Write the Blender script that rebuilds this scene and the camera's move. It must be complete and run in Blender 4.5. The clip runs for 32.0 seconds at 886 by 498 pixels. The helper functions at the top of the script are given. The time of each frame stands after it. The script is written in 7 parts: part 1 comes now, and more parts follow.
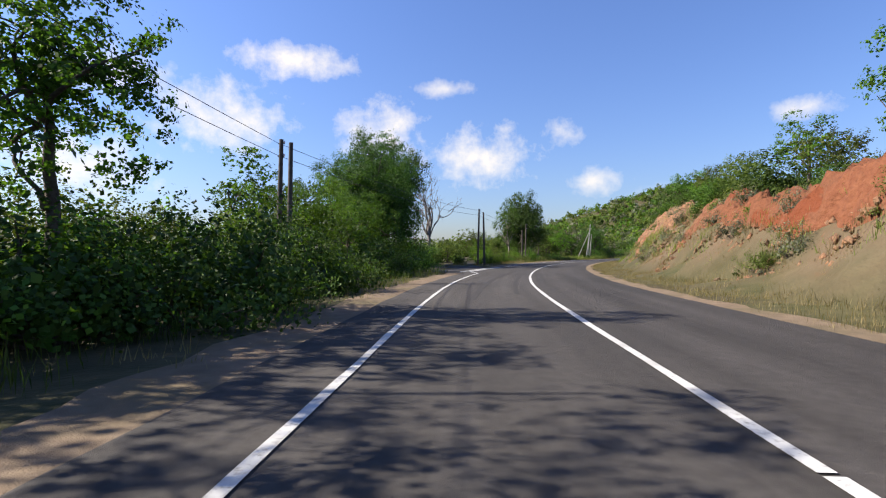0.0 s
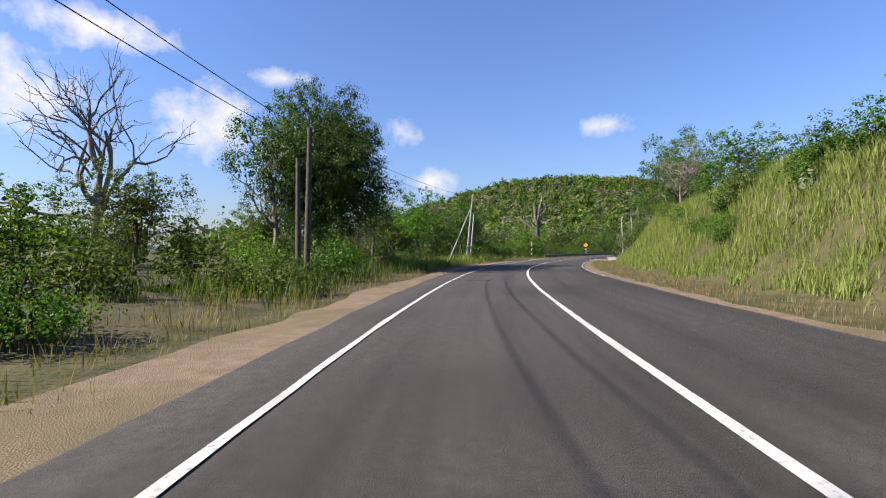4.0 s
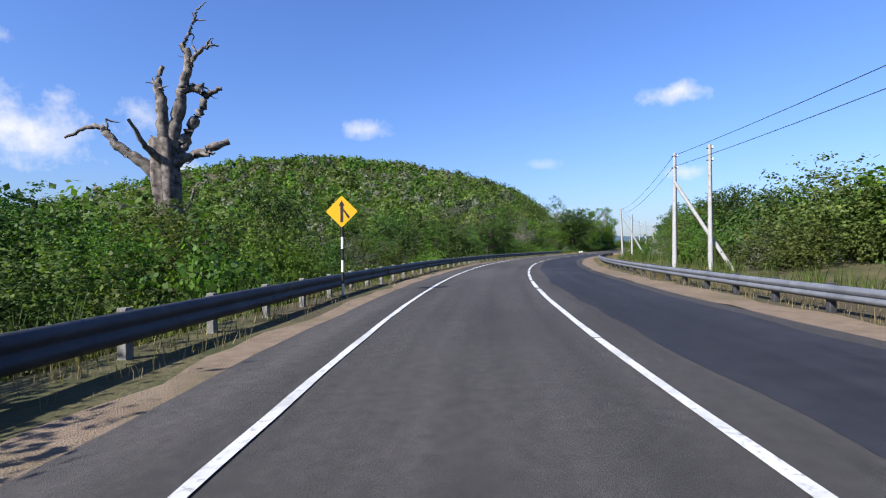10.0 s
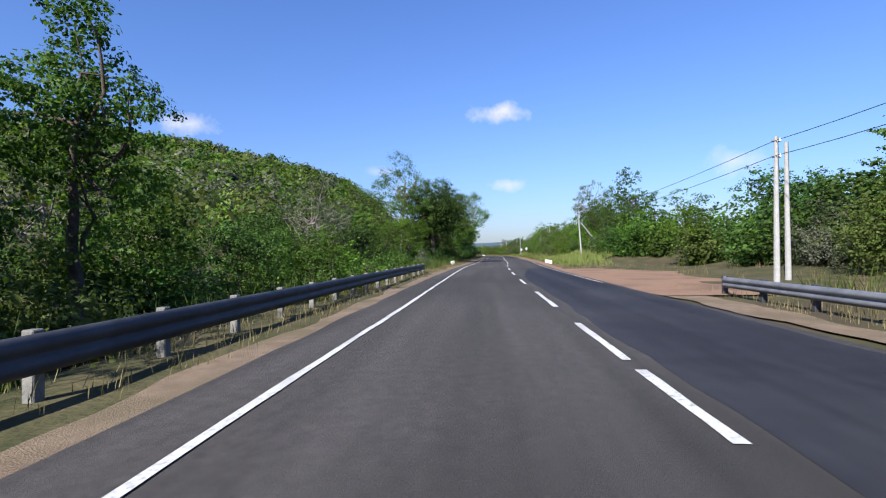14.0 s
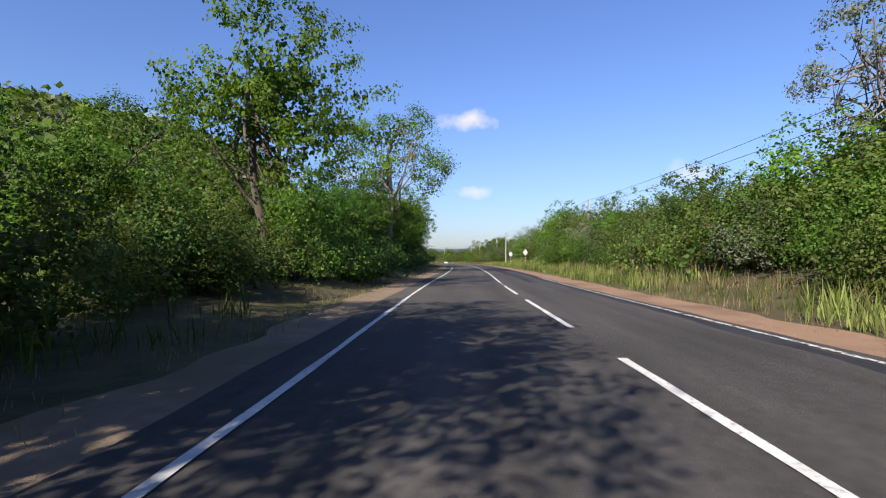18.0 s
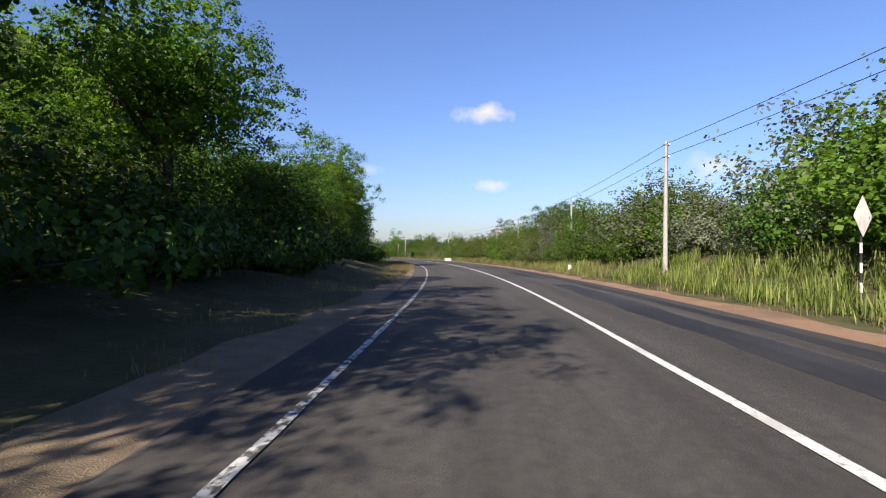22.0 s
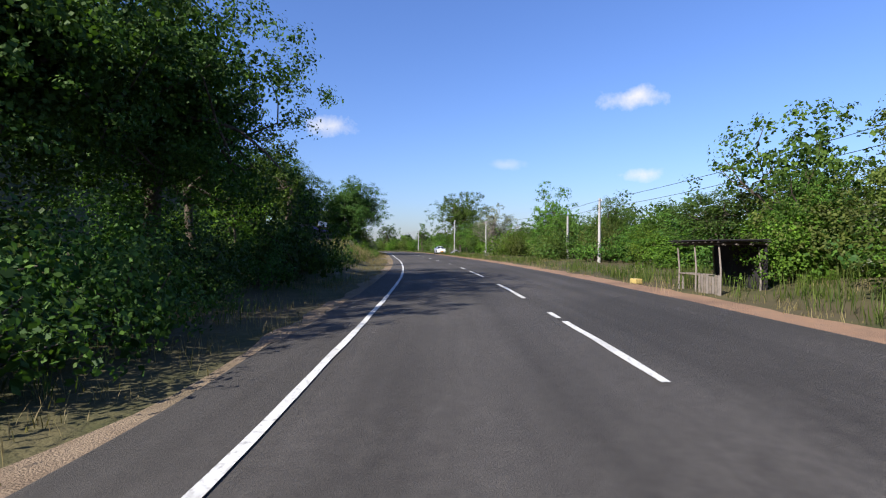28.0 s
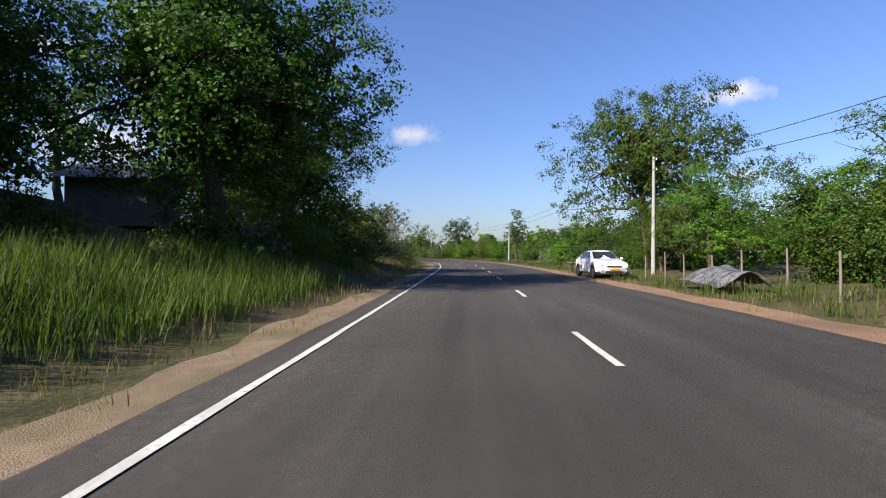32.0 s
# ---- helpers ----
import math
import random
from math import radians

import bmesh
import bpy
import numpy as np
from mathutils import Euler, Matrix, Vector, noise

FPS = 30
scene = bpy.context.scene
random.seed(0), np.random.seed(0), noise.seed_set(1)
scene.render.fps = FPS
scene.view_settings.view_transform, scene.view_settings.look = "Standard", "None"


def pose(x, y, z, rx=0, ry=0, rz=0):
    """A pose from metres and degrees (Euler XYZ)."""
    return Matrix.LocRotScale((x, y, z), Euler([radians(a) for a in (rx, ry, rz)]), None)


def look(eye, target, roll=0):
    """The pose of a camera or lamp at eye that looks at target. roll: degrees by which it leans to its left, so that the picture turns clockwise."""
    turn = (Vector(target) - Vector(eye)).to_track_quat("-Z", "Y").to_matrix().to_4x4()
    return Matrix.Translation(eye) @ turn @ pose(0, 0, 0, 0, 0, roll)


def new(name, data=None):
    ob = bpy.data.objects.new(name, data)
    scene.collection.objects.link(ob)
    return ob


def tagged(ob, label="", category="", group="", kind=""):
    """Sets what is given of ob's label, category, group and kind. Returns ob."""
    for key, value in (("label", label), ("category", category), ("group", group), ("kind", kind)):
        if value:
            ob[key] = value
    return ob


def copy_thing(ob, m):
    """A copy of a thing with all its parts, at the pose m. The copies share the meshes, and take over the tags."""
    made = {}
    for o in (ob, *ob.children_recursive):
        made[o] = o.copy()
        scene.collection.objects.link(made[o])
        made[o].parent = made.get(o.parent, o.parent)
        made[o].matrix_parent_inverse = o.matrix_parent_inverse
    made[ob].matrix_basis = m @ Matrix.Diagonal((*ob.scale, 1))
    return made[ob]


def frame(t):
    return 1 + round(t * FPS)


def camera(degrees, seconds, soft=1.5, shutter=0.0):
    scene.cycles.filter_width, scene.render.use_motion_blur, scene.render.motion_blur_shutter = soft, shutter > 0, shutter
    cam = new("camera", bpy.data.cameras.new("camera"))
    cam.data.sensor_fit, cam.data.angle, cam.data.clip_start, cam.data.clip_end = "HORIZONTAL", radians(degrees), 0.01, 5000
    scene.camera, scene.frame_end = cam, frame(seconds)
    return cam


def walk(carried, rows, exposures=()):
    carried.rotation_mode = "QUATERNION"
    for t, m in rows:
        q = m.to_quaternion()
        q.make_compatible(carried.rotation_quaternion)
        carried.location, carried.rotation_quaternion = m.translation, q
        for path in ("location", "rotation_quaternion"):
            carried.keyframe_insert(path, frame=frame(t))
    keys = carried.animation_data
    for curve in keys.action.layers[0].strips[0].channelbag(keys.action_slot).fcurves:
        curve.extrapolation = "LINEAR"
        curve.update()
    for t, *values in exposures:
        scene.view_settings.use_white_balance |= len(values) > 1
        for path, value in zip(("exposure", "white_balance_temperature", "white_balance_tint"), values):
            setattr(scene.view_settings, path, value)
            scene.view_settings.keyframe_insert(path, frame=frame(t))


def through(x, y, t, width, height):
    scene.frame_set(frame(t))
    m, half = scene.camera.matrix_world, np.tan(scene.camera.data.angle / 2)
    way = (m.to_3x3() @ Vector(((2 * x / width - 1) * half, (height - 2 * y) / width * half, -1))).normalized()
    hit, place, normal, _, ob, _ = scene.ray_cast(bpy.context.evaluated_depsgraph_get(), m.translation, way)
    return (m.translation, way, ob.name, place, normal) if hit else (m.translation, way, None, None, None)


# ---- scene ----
# ---- camera ----
cam = camera(82.5, 32.0, soft=1.15)
ROWS = [
    (0.0, 0.00, -0.00, 1.28, 90.53, 0.05, -4.62),
    (0.5, 1.13, 8.26, 1.28, 90.21, 0.20, -6.77),
    (1.0, 2.60, 16.46, 1.28, 89.99, 0.30, -8.85),
    (1.5, 4.48, 24.54, 1.28, 89.99, 0.24, -11.09),
    (2.0, 6.73, 32.45, 1.28, 90.07, -0.08, -13.64),
    (2.5, 9.24, 40.22, 1.28, 89.99, -0.05, -15.99),
    (3.0, 11.82, 47.72, 1.28, 90.15, 0.12, -17.91),
    (3.5, 14.68, 55.15, 1.28, 90.20, 0.25, -19.94),
    (4.0, 17.89, 62.48, 1.28, 90.20, 0.19, -22.45),
    (4.5, 21.43, 69.72, 1.28, 90.20, 0.17, -24.55),
    (5.0, 25.22, 76.90, 1.28, 90.19, 0.21, -26.05),
    (5.5, 29.20, 84.05, 1.28, 90.18, 0.29, -27.44),
    (6.0, 33.44, 91.12, 1.28, 90.00, 0.09, -29.92),
    (6.5, 38.02, 97.90, 1.28, 90.20, 0.17, -32.94),
    (7.0, 43.00, 104.32, 1.28, 89.97, 0.17, -36.27),
    (7.5, 48.42, 110.49, 1.28, 90.08, 0.22, -38.81),
    (8.0, 54.12, 116.73, 1.28, 90.08, 0.15, -40.77),
    (8.5, 60.11, 122.89, 1.28, 90.13, 0.25, -42.74),
    (9.0, 66.40, 128.87, 1.28, 90.08, 0.21, -44.55),
    (9.5, 72.83, 134.65, 1.28, 90.00, 0.39, -46.55),
    (10.0, 79.38, 140.15, 1.28, 89.98, 0.65, -48.73),
    (10.5, 86.05, 145.39, 1.28, 89.97, 0.61, -50.72),
    (11.0, 92.86, 150.43, 1.28, 89.95, 0.53, -52.87),
    (11.5, 99.92, 155.10, 1.28, 89.76, 0.26, -57.07),
    (12.0, 107.28, 159.24, 1.28, 90.07, 0.48, -61.37),
    (12.5, 114.82, 163.10, 1.28, 90.27, 0.74, -61.75),
    (13.0, 122.50, 166.82, 1.28, 90.30, 0.73, -63.49),
    (13.5, 130.39, 170.29, 1.28, 90.42, 0.62, -65.15),
    (14.0, 138.26, 173.47, 1.28, 90.49, 0.81, -66.88),
    (14.5, 146.22, 176.37, 1.28, 90.20, 1.04, -69.16),
    (15.0, 154.27, 179.08, 1.28, 90.35, 0.57, -69.64),
    (15.5, 162.37, 181.76, 1.28, 90.50, 0.25, -69.83),
    (16.0, 170.51, 184.39, 1.28, 90.67, -0.02, -70.39),
    (16.5, 178.72, 186.92, 1.28, 90.86, -0.29, -71.20),
    (17.0, 187.01, 189.36, 1.28, 91.11, -0.19, -71.28),
    (17.5, 195.40, 191.80, 1.28, 91.05, -0.10, -71.18),
    (18.0, 203.93, 194.30, 1.28, 91.13, 0.02, -70.72),
    (18.5, 212.62, 196.96, 1.28, 91.06, 0.09, -70.52),
    (19.0, 221.51, 199.77, 1.28, 91.04, 0.18, -70.56),
    (19.5, 230.42, 202.48, 1.28, 90.99, 0.25, -70.48),
    (20.0, 239.40, 205.11, 1.28, 90.96, 0.26, -70.30),
    (20.5, 248.47, 207.85, 1.28, 90.87, 0.22, -70.15),
    (21.0, 257.54, 210.66, 1.28, 90.61, 0.03, -69.97),
    (21.5, 266.41, 213.43, 1.28, 90.50, -0.07, -69.52),
    (22.0, 275.20, 216.36, 1.28, 90.40, -0.05, -68.89),
    (22.5, 283.69, 219.30, 1.28, 90.29, 0.26, -67.98),
    (23.0, 291.86, 222.37, 1.28, 90.30, 0.42, -66.73),
    (23.5, 299.69, 225.50, 1.28, 90.17, 0.26, -64.91),
    (24.0, 307.35, 228.78, 1.28, 90.04, 0.15, -63.38),
    (24.5, 314.95, 232.28, 1.28, 89.97, 0.16, -61.80),
    (25.0, 322.63, 236.11, 1.28, 89.77, 0.25, -60.14),
    (25.5, 330.22, 240.17, 1.28, 89.67, 0.33, -58.60),
    (26.0, 337.67, 244.51, 1.28, 89.77, 0.24, -56.65),
    (26.5, 345.00, 249.09, 1.28, 89.85, 0.20, -55.16),
    (27.0, 352.23, 253.83, 1.28, 89.89, 0.22, -54.39),
    (27.5, 359.41, 258.66, 1.28, 89.92, 0.29, -53.93),
    (28.0, 366.48, 263.63, 1.28, 89.82, 0.24, -52.79),
    (28.5, 373.42, 268.72, 1.28, 89.86, 0.14, -51.61),
    (29.0, 380.22, 274.09, 1.28, 89.99, 0.12, -50.18),
    (29.5, 386.89, 279.58, 1.28, 89.96, -0.09, -48.59),
    (30.0, 393.42, 285.16, 1.28, 90.02, -0.23, -46.92),
    (30.5, 399.76, 290.93, 1.28, 90.24, -0.40, -45.38),
    (31.0, 406.22, 297.00, 1.28, 90.29, -0.15, -44.50),
    (31.5, 412.89, 303.34, 1.28, 90.43, -0.04, -43.94),
    (32.0, 419.48, 309.71, 1.28, 90.53, 0.05, -43.41),
]
walk(cam, [(t, pose(x, y, z, rx, ry, rz)) for t, x, y, z, rx, ry, rz in ROWS],
     [(0.0, 1.40, 6700, 12), (3.5, 1.39, 6650, 12), (7.0, 1.32, 6350, 12), (9.0, 1.28, 5900, 12), (13.5, 1.26, 5950, 12), (17.0, 1.26, 6350, 12), (20.0, 1.32, 6850, 12), (22.0, 1.32, 6800, 12),
      (25.0, 1.30, 6550, 12), (28.0, 1.30, 6250, 12), (30.5, 1.28, 6250, 12), (32.0, 1.28, 6600, 12)])

# ---- light ----
SUN_AZ, SUN_EL = 280.0, 36.0          # degrees clockwise from +y, degrees up
SKY_STRENGTH, SUN_STRENGTH = 0.0505, 5.0

sun_dir = Vector((math.sin(radians(SUN_AZ)) * math.cos(radians(SUN_EL)), math.cos(radians(SUN_AZ)) * math.cos(radians(SUN_EL)), math.sin(radians(SUN_EL))))
sun = new("sun", bpy.data.lights.new("sun", "SUN"))
sun.data.energy, sun.data.angle, sun.data.color = SUN_STRENGTH, radians(0.55), (1.0, 0.93, 0.82)
sun.matrix_world = look(sun_dir * 200, (0, 0, 0))

world = bpy.data.worlds.new("sky")
scene.world = world
world.use_nodes = True
wt = world.node_tree
wt.nodes.clear()


def wnode(kind):
    return wt.nodes.new(kind)


def wmath(op, a, b=None, clamp=False):
    n = wt.nodes.new("ShaderNodeMath")
    n.operation, n.use_clamp = op, clamp
    for i, v in enumerate((a, b)):
        if v is None:
            continue
        if isinstance(v, (int, float)):
            n.inputs[i].default_value = v
        else:
            wt.links.new(v, n.inputs[i])
    return n.outputs[0]


# Small fair-weather clouds: azimuth, elevation, half width and half height in degrees, density
CLOUDS = [
    (-11.5, 20.2, 6.0, 1.9, 1.0), (-19.0, 13.8, 6.5, 3.6, 1.0), (4.8, 18.1, 3.2, 1.0, 0.8), (-2.0, 13.5, 4.6, 3.4, 1.0),
    (8.2, 10.8, 6.2, 2.9, 1.0), (18.3, 13.1, 2.0, 1.6, 0.8), (21.3, 7.8, 3.2, 1.5, 0.8), (40.2, 13.2, 2.5, 1.0, 0.8),
    (73.6, 15.5, 3.4, 1.1, 0.9), (74.6, 7.6, 2.3, 0.7, 0.8), (60.0, 9.2, 1.8, 0.6, 0.4), (30.0, 6.0, 5.0, 1.2, 0.3),
    (97.0, 8.5, 3.0, 1.3, 0.6), (-32.0, 8.0, 7.0, 3.0, 0.9), (-28.0, 17.0, 5.0, 2.0, 0.8),
]
coord = wnode("ShaderNodeTexCoord")
split = wnode("ShaderNodeSeparateXYZ")
wt.links.new(coord.outputs["Generated"], split.inputs[0])
azimuth = wmath("MULTIPLY", wmath("ARCTAN2", split.outputs[0], split.outputs[1]), 57.2958)
elevation = wmath("MULTIPLY", wmath("ARCSINE", split.outputs[2]), 57.2958)
puff = wnode("ShaderNodeTexNoise")
puff.inputs["Scale"].default_value, puff.inputs["Detail"].default_value, puff.inputs["Roughness"].default_value = 22.0, 7.0, 0.62
wt.links.new(coord.outputs["Generated"], puff.inputs["Vector"])
ragged = wmath("MULTIPLY", wmath("SUBTRACT", puff.outputs[0], 0.5), 2.7)
cover = None
for a, e, w, h, dense in CLOUDS:
    dx = wmath("DIVIDE", wmath("SUBTRACT", azimuth, a), w)
    dy = wmath("DIVIDE", wmath("SUBTRACT", elevation, e), h)
    far = wmath("SQRT", wmath("ADD", wmath("MULTIPLY", dx, dx), wmath("MULTIPLY", dy, dy)))
    here = wmath("MULTIPLY", wmath("MULTIPLY", wmath("ADD", wmath("SUBTRACT", 1.12, far), ragged), 0.75, True), dense)
    cover = here if cover is None else wmath("MAXIMUM", cover, here)
sky = wnode("ShaderNodeTexSky")
sky.sky_type, sky.sun_disc = "NISHITA", False
sky.sun_elevation, sky.sun_rotation = radians(SUN_EL), radians(SUN_AZ)
sky.air_density, sky.dust_density, sky.ozone_density = 1.4, 0.8, 4.0
blend = wnode("ShaderNodeMix")
blend.data_type = "RGBA"
wt.links.new(cover, blend.inputs["Factor"])
clear = wnode("ShaderNodeMix")
clear.data_type, clear.blend_type = "RGBA", "MULTIPLY"
clear.inputs["Factor"].default_value = 1.0
clear.inputs["B"].default_value = (0.85, 0.99, 1.46, 1)
wt.links.new(sky.outputs[0], clear.inputs["A"])
wt.links.new(clear.outputs["Result"], blend.inputs["A"])
blend.inputs["B"].default_value = (8.6, 8.2, 7.6, 1)
backg = wnode("ShaderNodeBackground")
backg.inputs["Strength"].default_value = SKY_STRENGTH
wt.links.new(blend.outputs["Result"], backg.inputs["Color"])
wout = wnode("ShaderNodeOutputWorld")
wt.links.new(backg.outputs[0], wout.inputs[0])

# ---- materials ----


def material(name, color, color2=None, scale=4.0, rough=0.8, metal=0.0, bump=0.0, bump_scale=40.0, third=None, third_scale=0.6, spec=0.17, band=(0.36, 0.64)):
    """Two colours mixed by noise, a third in larger patches, roughness that follows, fine relief."""
    m = bpy.data.materials.new(name)
    m.use_nodes = True
    t = m.node_tree
    b = t.nodes["Principled BSDF"]
    b.inputs["Roughness"].default_value, b.inputs["Metallic"].default_value = rough, metal
    b.inputs["Specular IOR Level"].default_value = spec
    where = t.nodes.new("ShaderNodeTexCoord")
    n1 = t.nodes.new("ShaderNodeTexNoise")
    n1.inputs["Scale"].default_value, n1.inputs["Detail"].default_value, n1.inputs["Roughness"].default_value = scale, 6, 0.65
    t.links.new(where.outputs["Object"], n1.inputs["Vector"])
    mix = t.nodes.new("ShaderNodeMix")
    mix.data_type = "RGBA"
    ramp = t.nodes.new("ShaderNodeValToRGB")
    ramp.color_ramp.elements[0].position, ramp.color_ramp.elements[1].position = band
    t.links.new(n1.outputs[0], ramp.inputs[0])
    t.links.new(ramp.outputs[0], mix.inputs["Factor"])
    mix.inputs["A"].default_value = (*color, 1)
    mix.inputs["B"].default_value = (*(color2 or color), 1)
    last = mix.outputs["Result"]
    if third:
        n2 = t.nodes.new("ShaderNodeTexNoise")
        n2.inputs["Scale"].default_value, n2.inputs["Detail"].default_value = third_scale, 4
        t.links.new(where.outputs["Object"], n2.inputs["Vector"])
        r2 = t.nodes.new("ShaderNodeValToRGB")
        r2.color_ramp.elements[0].position, r2.color_ramp.elements[1].position = 0.48, 0.66
        t.links.new(n2.outputs[0], r2.inputs[0])
        mx = t.nodes.new("ShaderNodeMix")
        mx.data_type = "RGBA"
        t.links.new(r2.outputs[0], mx.inputs["Factor"])
        t.links.new(last, mx.inputs["A"])
        mx.inputs["B"].default_value = (*third, 1)
        last = mx.outputs["Result"]
    t.links.new(last, b.inputs["Base Color"])
    if bump:
        nb = t.nodes.new("ShaderNodeTexNoise")
        nb.inputs["Scale"].default_value, nb.inputs["Detail"].default_value = bump_scale, 5
        t.links.new(where.outputs["Object"], nb.inputs["Vector"])
        bp = t.nodes.new("ShaderNodeBump")
        bp.inputs["Strength"].default_value, bp.inputs["Distance"].default_value = bump, 0.05
        t.links.new(nb.outputs[0], bp.inputs["Height"])
        t.links.new(bp.outputs[0], b.inputs["Normal"])
    return m


def leaf_material(name, dark, light, through, gloss=0.6):
    """Leaves: tone by leaf and by plant, light shining through."""
    m = bpy.data.materials.new(name)
    m.use_nodes = True
    t = m.node_tree
    b = t.nodes["Principled BSDF"]
    out = t.nodes["Material Output"]
    geo = t.nodes.new("ShaderNodeNewGeometry")
    info = t.nodes.new("ShaderNodeObjectInfo")
    mix = t.nodes.new("ShaderNodeMix")
    mix.data_type = "RGBA"
    mix.inputs["A"].default_value, mix.inputs["B"].default_value = (*dark, 1), (*light, 1)
    t.links.new(geo.outputs["Random Per Island"], mix.inputs["Factor"])
    hue = t.nodes.new("ShaderNodeHueSaturation")
    span = t.nodes.new("ShaderNodeMapRange")
    span.inputs["To Min"].default_value, span.inputs["To Max"].default_value = 0.75, 1.3
    t.links.new(info.outputs["Random"], span.inputs["Value"])
    t.links.new(span.outputs[0], hue.inputs["Value"])
    hue2 = t.nodes.new("ShaderNodeMapRange")
    hue2.inputs["To Min"].default_value, hue2.inputs["To Max"].default_value = 0.485, 0.515
    t.links.new(info.outputs["Random"], hue2.inputs["Value"])
    t.links.new(hue2.outputs[0], hue.inputs["Hue"])
    tone = t.nodes.new("ShaderNodeAttribute")
    tone.attribute_name = "tone"
    clump = t.nodes.new("ShaderNodeMath")
    clump.operation = "ADD"
    t.links.new(tone.outputs["Fac"], clump.inputs[0])
    clump.inputs[1].default_value = 1.0
    vary = t.nodes.new("ShaderNodeHueSaturation")
    t.links.new(clump.outputs[0], vary.inputs["Value"])
    t.links.new(mix.outputs["Result"], vary.inputs["Color"])
    t.links.new(vary.outputs[0], hue.inputs["Color"])
    t.links.new(hue.outputs[0], b.inputs["Base Color"])
    b.inputs["Roughness"].default_value = gloss
    b.inputs["Specular IOR Level"].default_value = 0.14
    tr = t.nodes.new("ShaderNodeBsdfTranslucent")
    warm = t.nodes.new("ShaderNodeMix")
    warm.data_type, warm.blend_type = "RGBA", "MULTIPLY"
    warm.inputs["Factor"].default_value = 1.0
    warm.inputs["B"].default_value = (1.3, 1.5, 0.6, 1)
    t.links.new(hue.outputs[0], warm.inputs["A"])
    t.links.new(warm.outputs["Result"], tr.inputs["Color"])
    ms = t.nodes.new("ShaderNodeMixShader")
    ms.inputs[0].default_value = through
    t.links.new(b.outputs[0], ms.inputs[1])
    t.links.new(tr.outputs[0], ms.inputs[2])
    t.links.new(ms.outputs[0], out.inputs["Surface"])
    return m


def glass_material(name, tint):
    m = bpy.data.materials.new(name)
    m.use_nodes = True
    b = m.node_tree.nodes["Principled BSDF"]
    b.inputs["Base Color"].default_value, b.inputs["Roughness"].default_value = (*tint, 1), 0.05
    b.inputs["Specular IOR Level"].default_value = 0.8
    return m


M_ASPHALT = material("asphalt", (0.046, 0.042, 0.039), (0.063, 0.058, 0.053), 6.5, 0.85, 0, 0.45, 240, (0.041, 0.038, 0.035), 0.14)
M_ASPHALT_NEW = material("fresh_asphalt", (0.018, 0.018, 0.022), (0.024, 0.024, 0.028), 2.0, 0.75, 0, 0.3, 260, (0.029, 0.029, 0.032), 0.25)
M_TYRE_MARK = material("tyre_rubber_mark", (0.032, 0.03, 0.028), (0.048, 0.044, 0.041), 3, 0.85)
M_PAINT = material("road_paint", (0.47, 0.47, 0.45), (0.15, 0.145, 0.135), 15, 0.7, 0, 0.2, 200, (0.34, 0.335, 0.316), 1.1, band=(0.52, 0.72))
M_PAINT_WORN = material("worn_road_paint", (0.4, 0.4, 0.38), (0.055, 0.051, 0.047), 9, 0.8, band=(0.46, 0.56))
M_SAND = material("sandy_shoulder", (0.19, 0.142, 0.095), (0.138, 0.1, 0.067), 3.0, 0.95, 0, 0.5, 60, (0.119, 0.095, 0.055), 0.5)
M_SAND_RED = material("reddish_sand", (0.228, 0.138, 0.085), (0.19, 0.123, 0.081), 3.0, 0.95, 0, 0.5, 60, (0.142, 0.09, 0.062), 0.4)
M_CONCRETE = material("concrete", (0.31, 0.304, 0.285), (0.248, 0.242, 0.229), 5, 0.85, 0, 0.3, 80)
M_CONCRETE_DUSTY = material("dusty_concrete", (0.17, 0.145, 0.115), (0.12, 0.1, 0.08), 2.5, 0.9, 0, 0.3, 50, (0.13, 0.1, 0.07), 0.8)
M_POST = material("weathered_concrete_post", (0.2, 0.195, 0.175), (0.13, 0.125, 0.112), 6, 0.9, 0, 0.3, 60)
M_POLE_WOOD = material("weathered_pole_wood", (0.095, 0.081, 0.067), (0.052, 0.045, 0.04), 6, 0.85, 0, 0.4, 60)
M_WHITEWASH = material("whitewashed_concrete", (0.697, 0.689, 0.663), (0.578, 0.561, 0.527), 5, 0.8, 0, 0.25, 60, (0.468, 0.442, 0.399), 1.2)
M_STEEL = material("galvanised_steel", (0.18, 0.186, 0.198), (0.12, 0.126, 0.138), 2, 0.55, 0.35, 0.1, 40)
# Left rail's steel, darkened in colour for its side away from the sun
M_RAIL_SHADE = material("shade_side_rail", (0.043, 0.045, 0.052), (0.071, 0.074, 0.081), 1.5, 0.6, 0.3, 0.1, 40)
M_STEEL_DARK = material("dull_steel_post", (0.076, 0.076, 0.081), (0.048, 0.048, 0.048), 4, 0.6, 0.5)
M_WIRE = material("black_cable", (0.016, 0.016, 0.018), None, 4, 0.6)
M_BARK = material("bark", (0.057, 0.043, 0.031), (0.095, 0.078, 0.062), 7, 0.9, 0, 0.6, 40)
M_BARK_PALE = material("pale_bark", (0.199, 0.171, 0.142), (0.114, 0.095, 0.081), 4, 0.85, 0, 0.5, 30)
M_DEAD = material("bleached_dead_wood", (0.21, 0.18, 0.15), (0.04, 0.032, 0.027), 2.6, 0.9, 0, 0.7, 18)
M_TWIG = material("grey_twigs", (0.128, 0.109, 0.095), (0.18, 0.157, 0.138), 5, 0.9)
M_LEAF = leaf_material("green_leaves", (0.026, 0.06, 0.009), (0.078, 0.132, 0.02), 0.36)
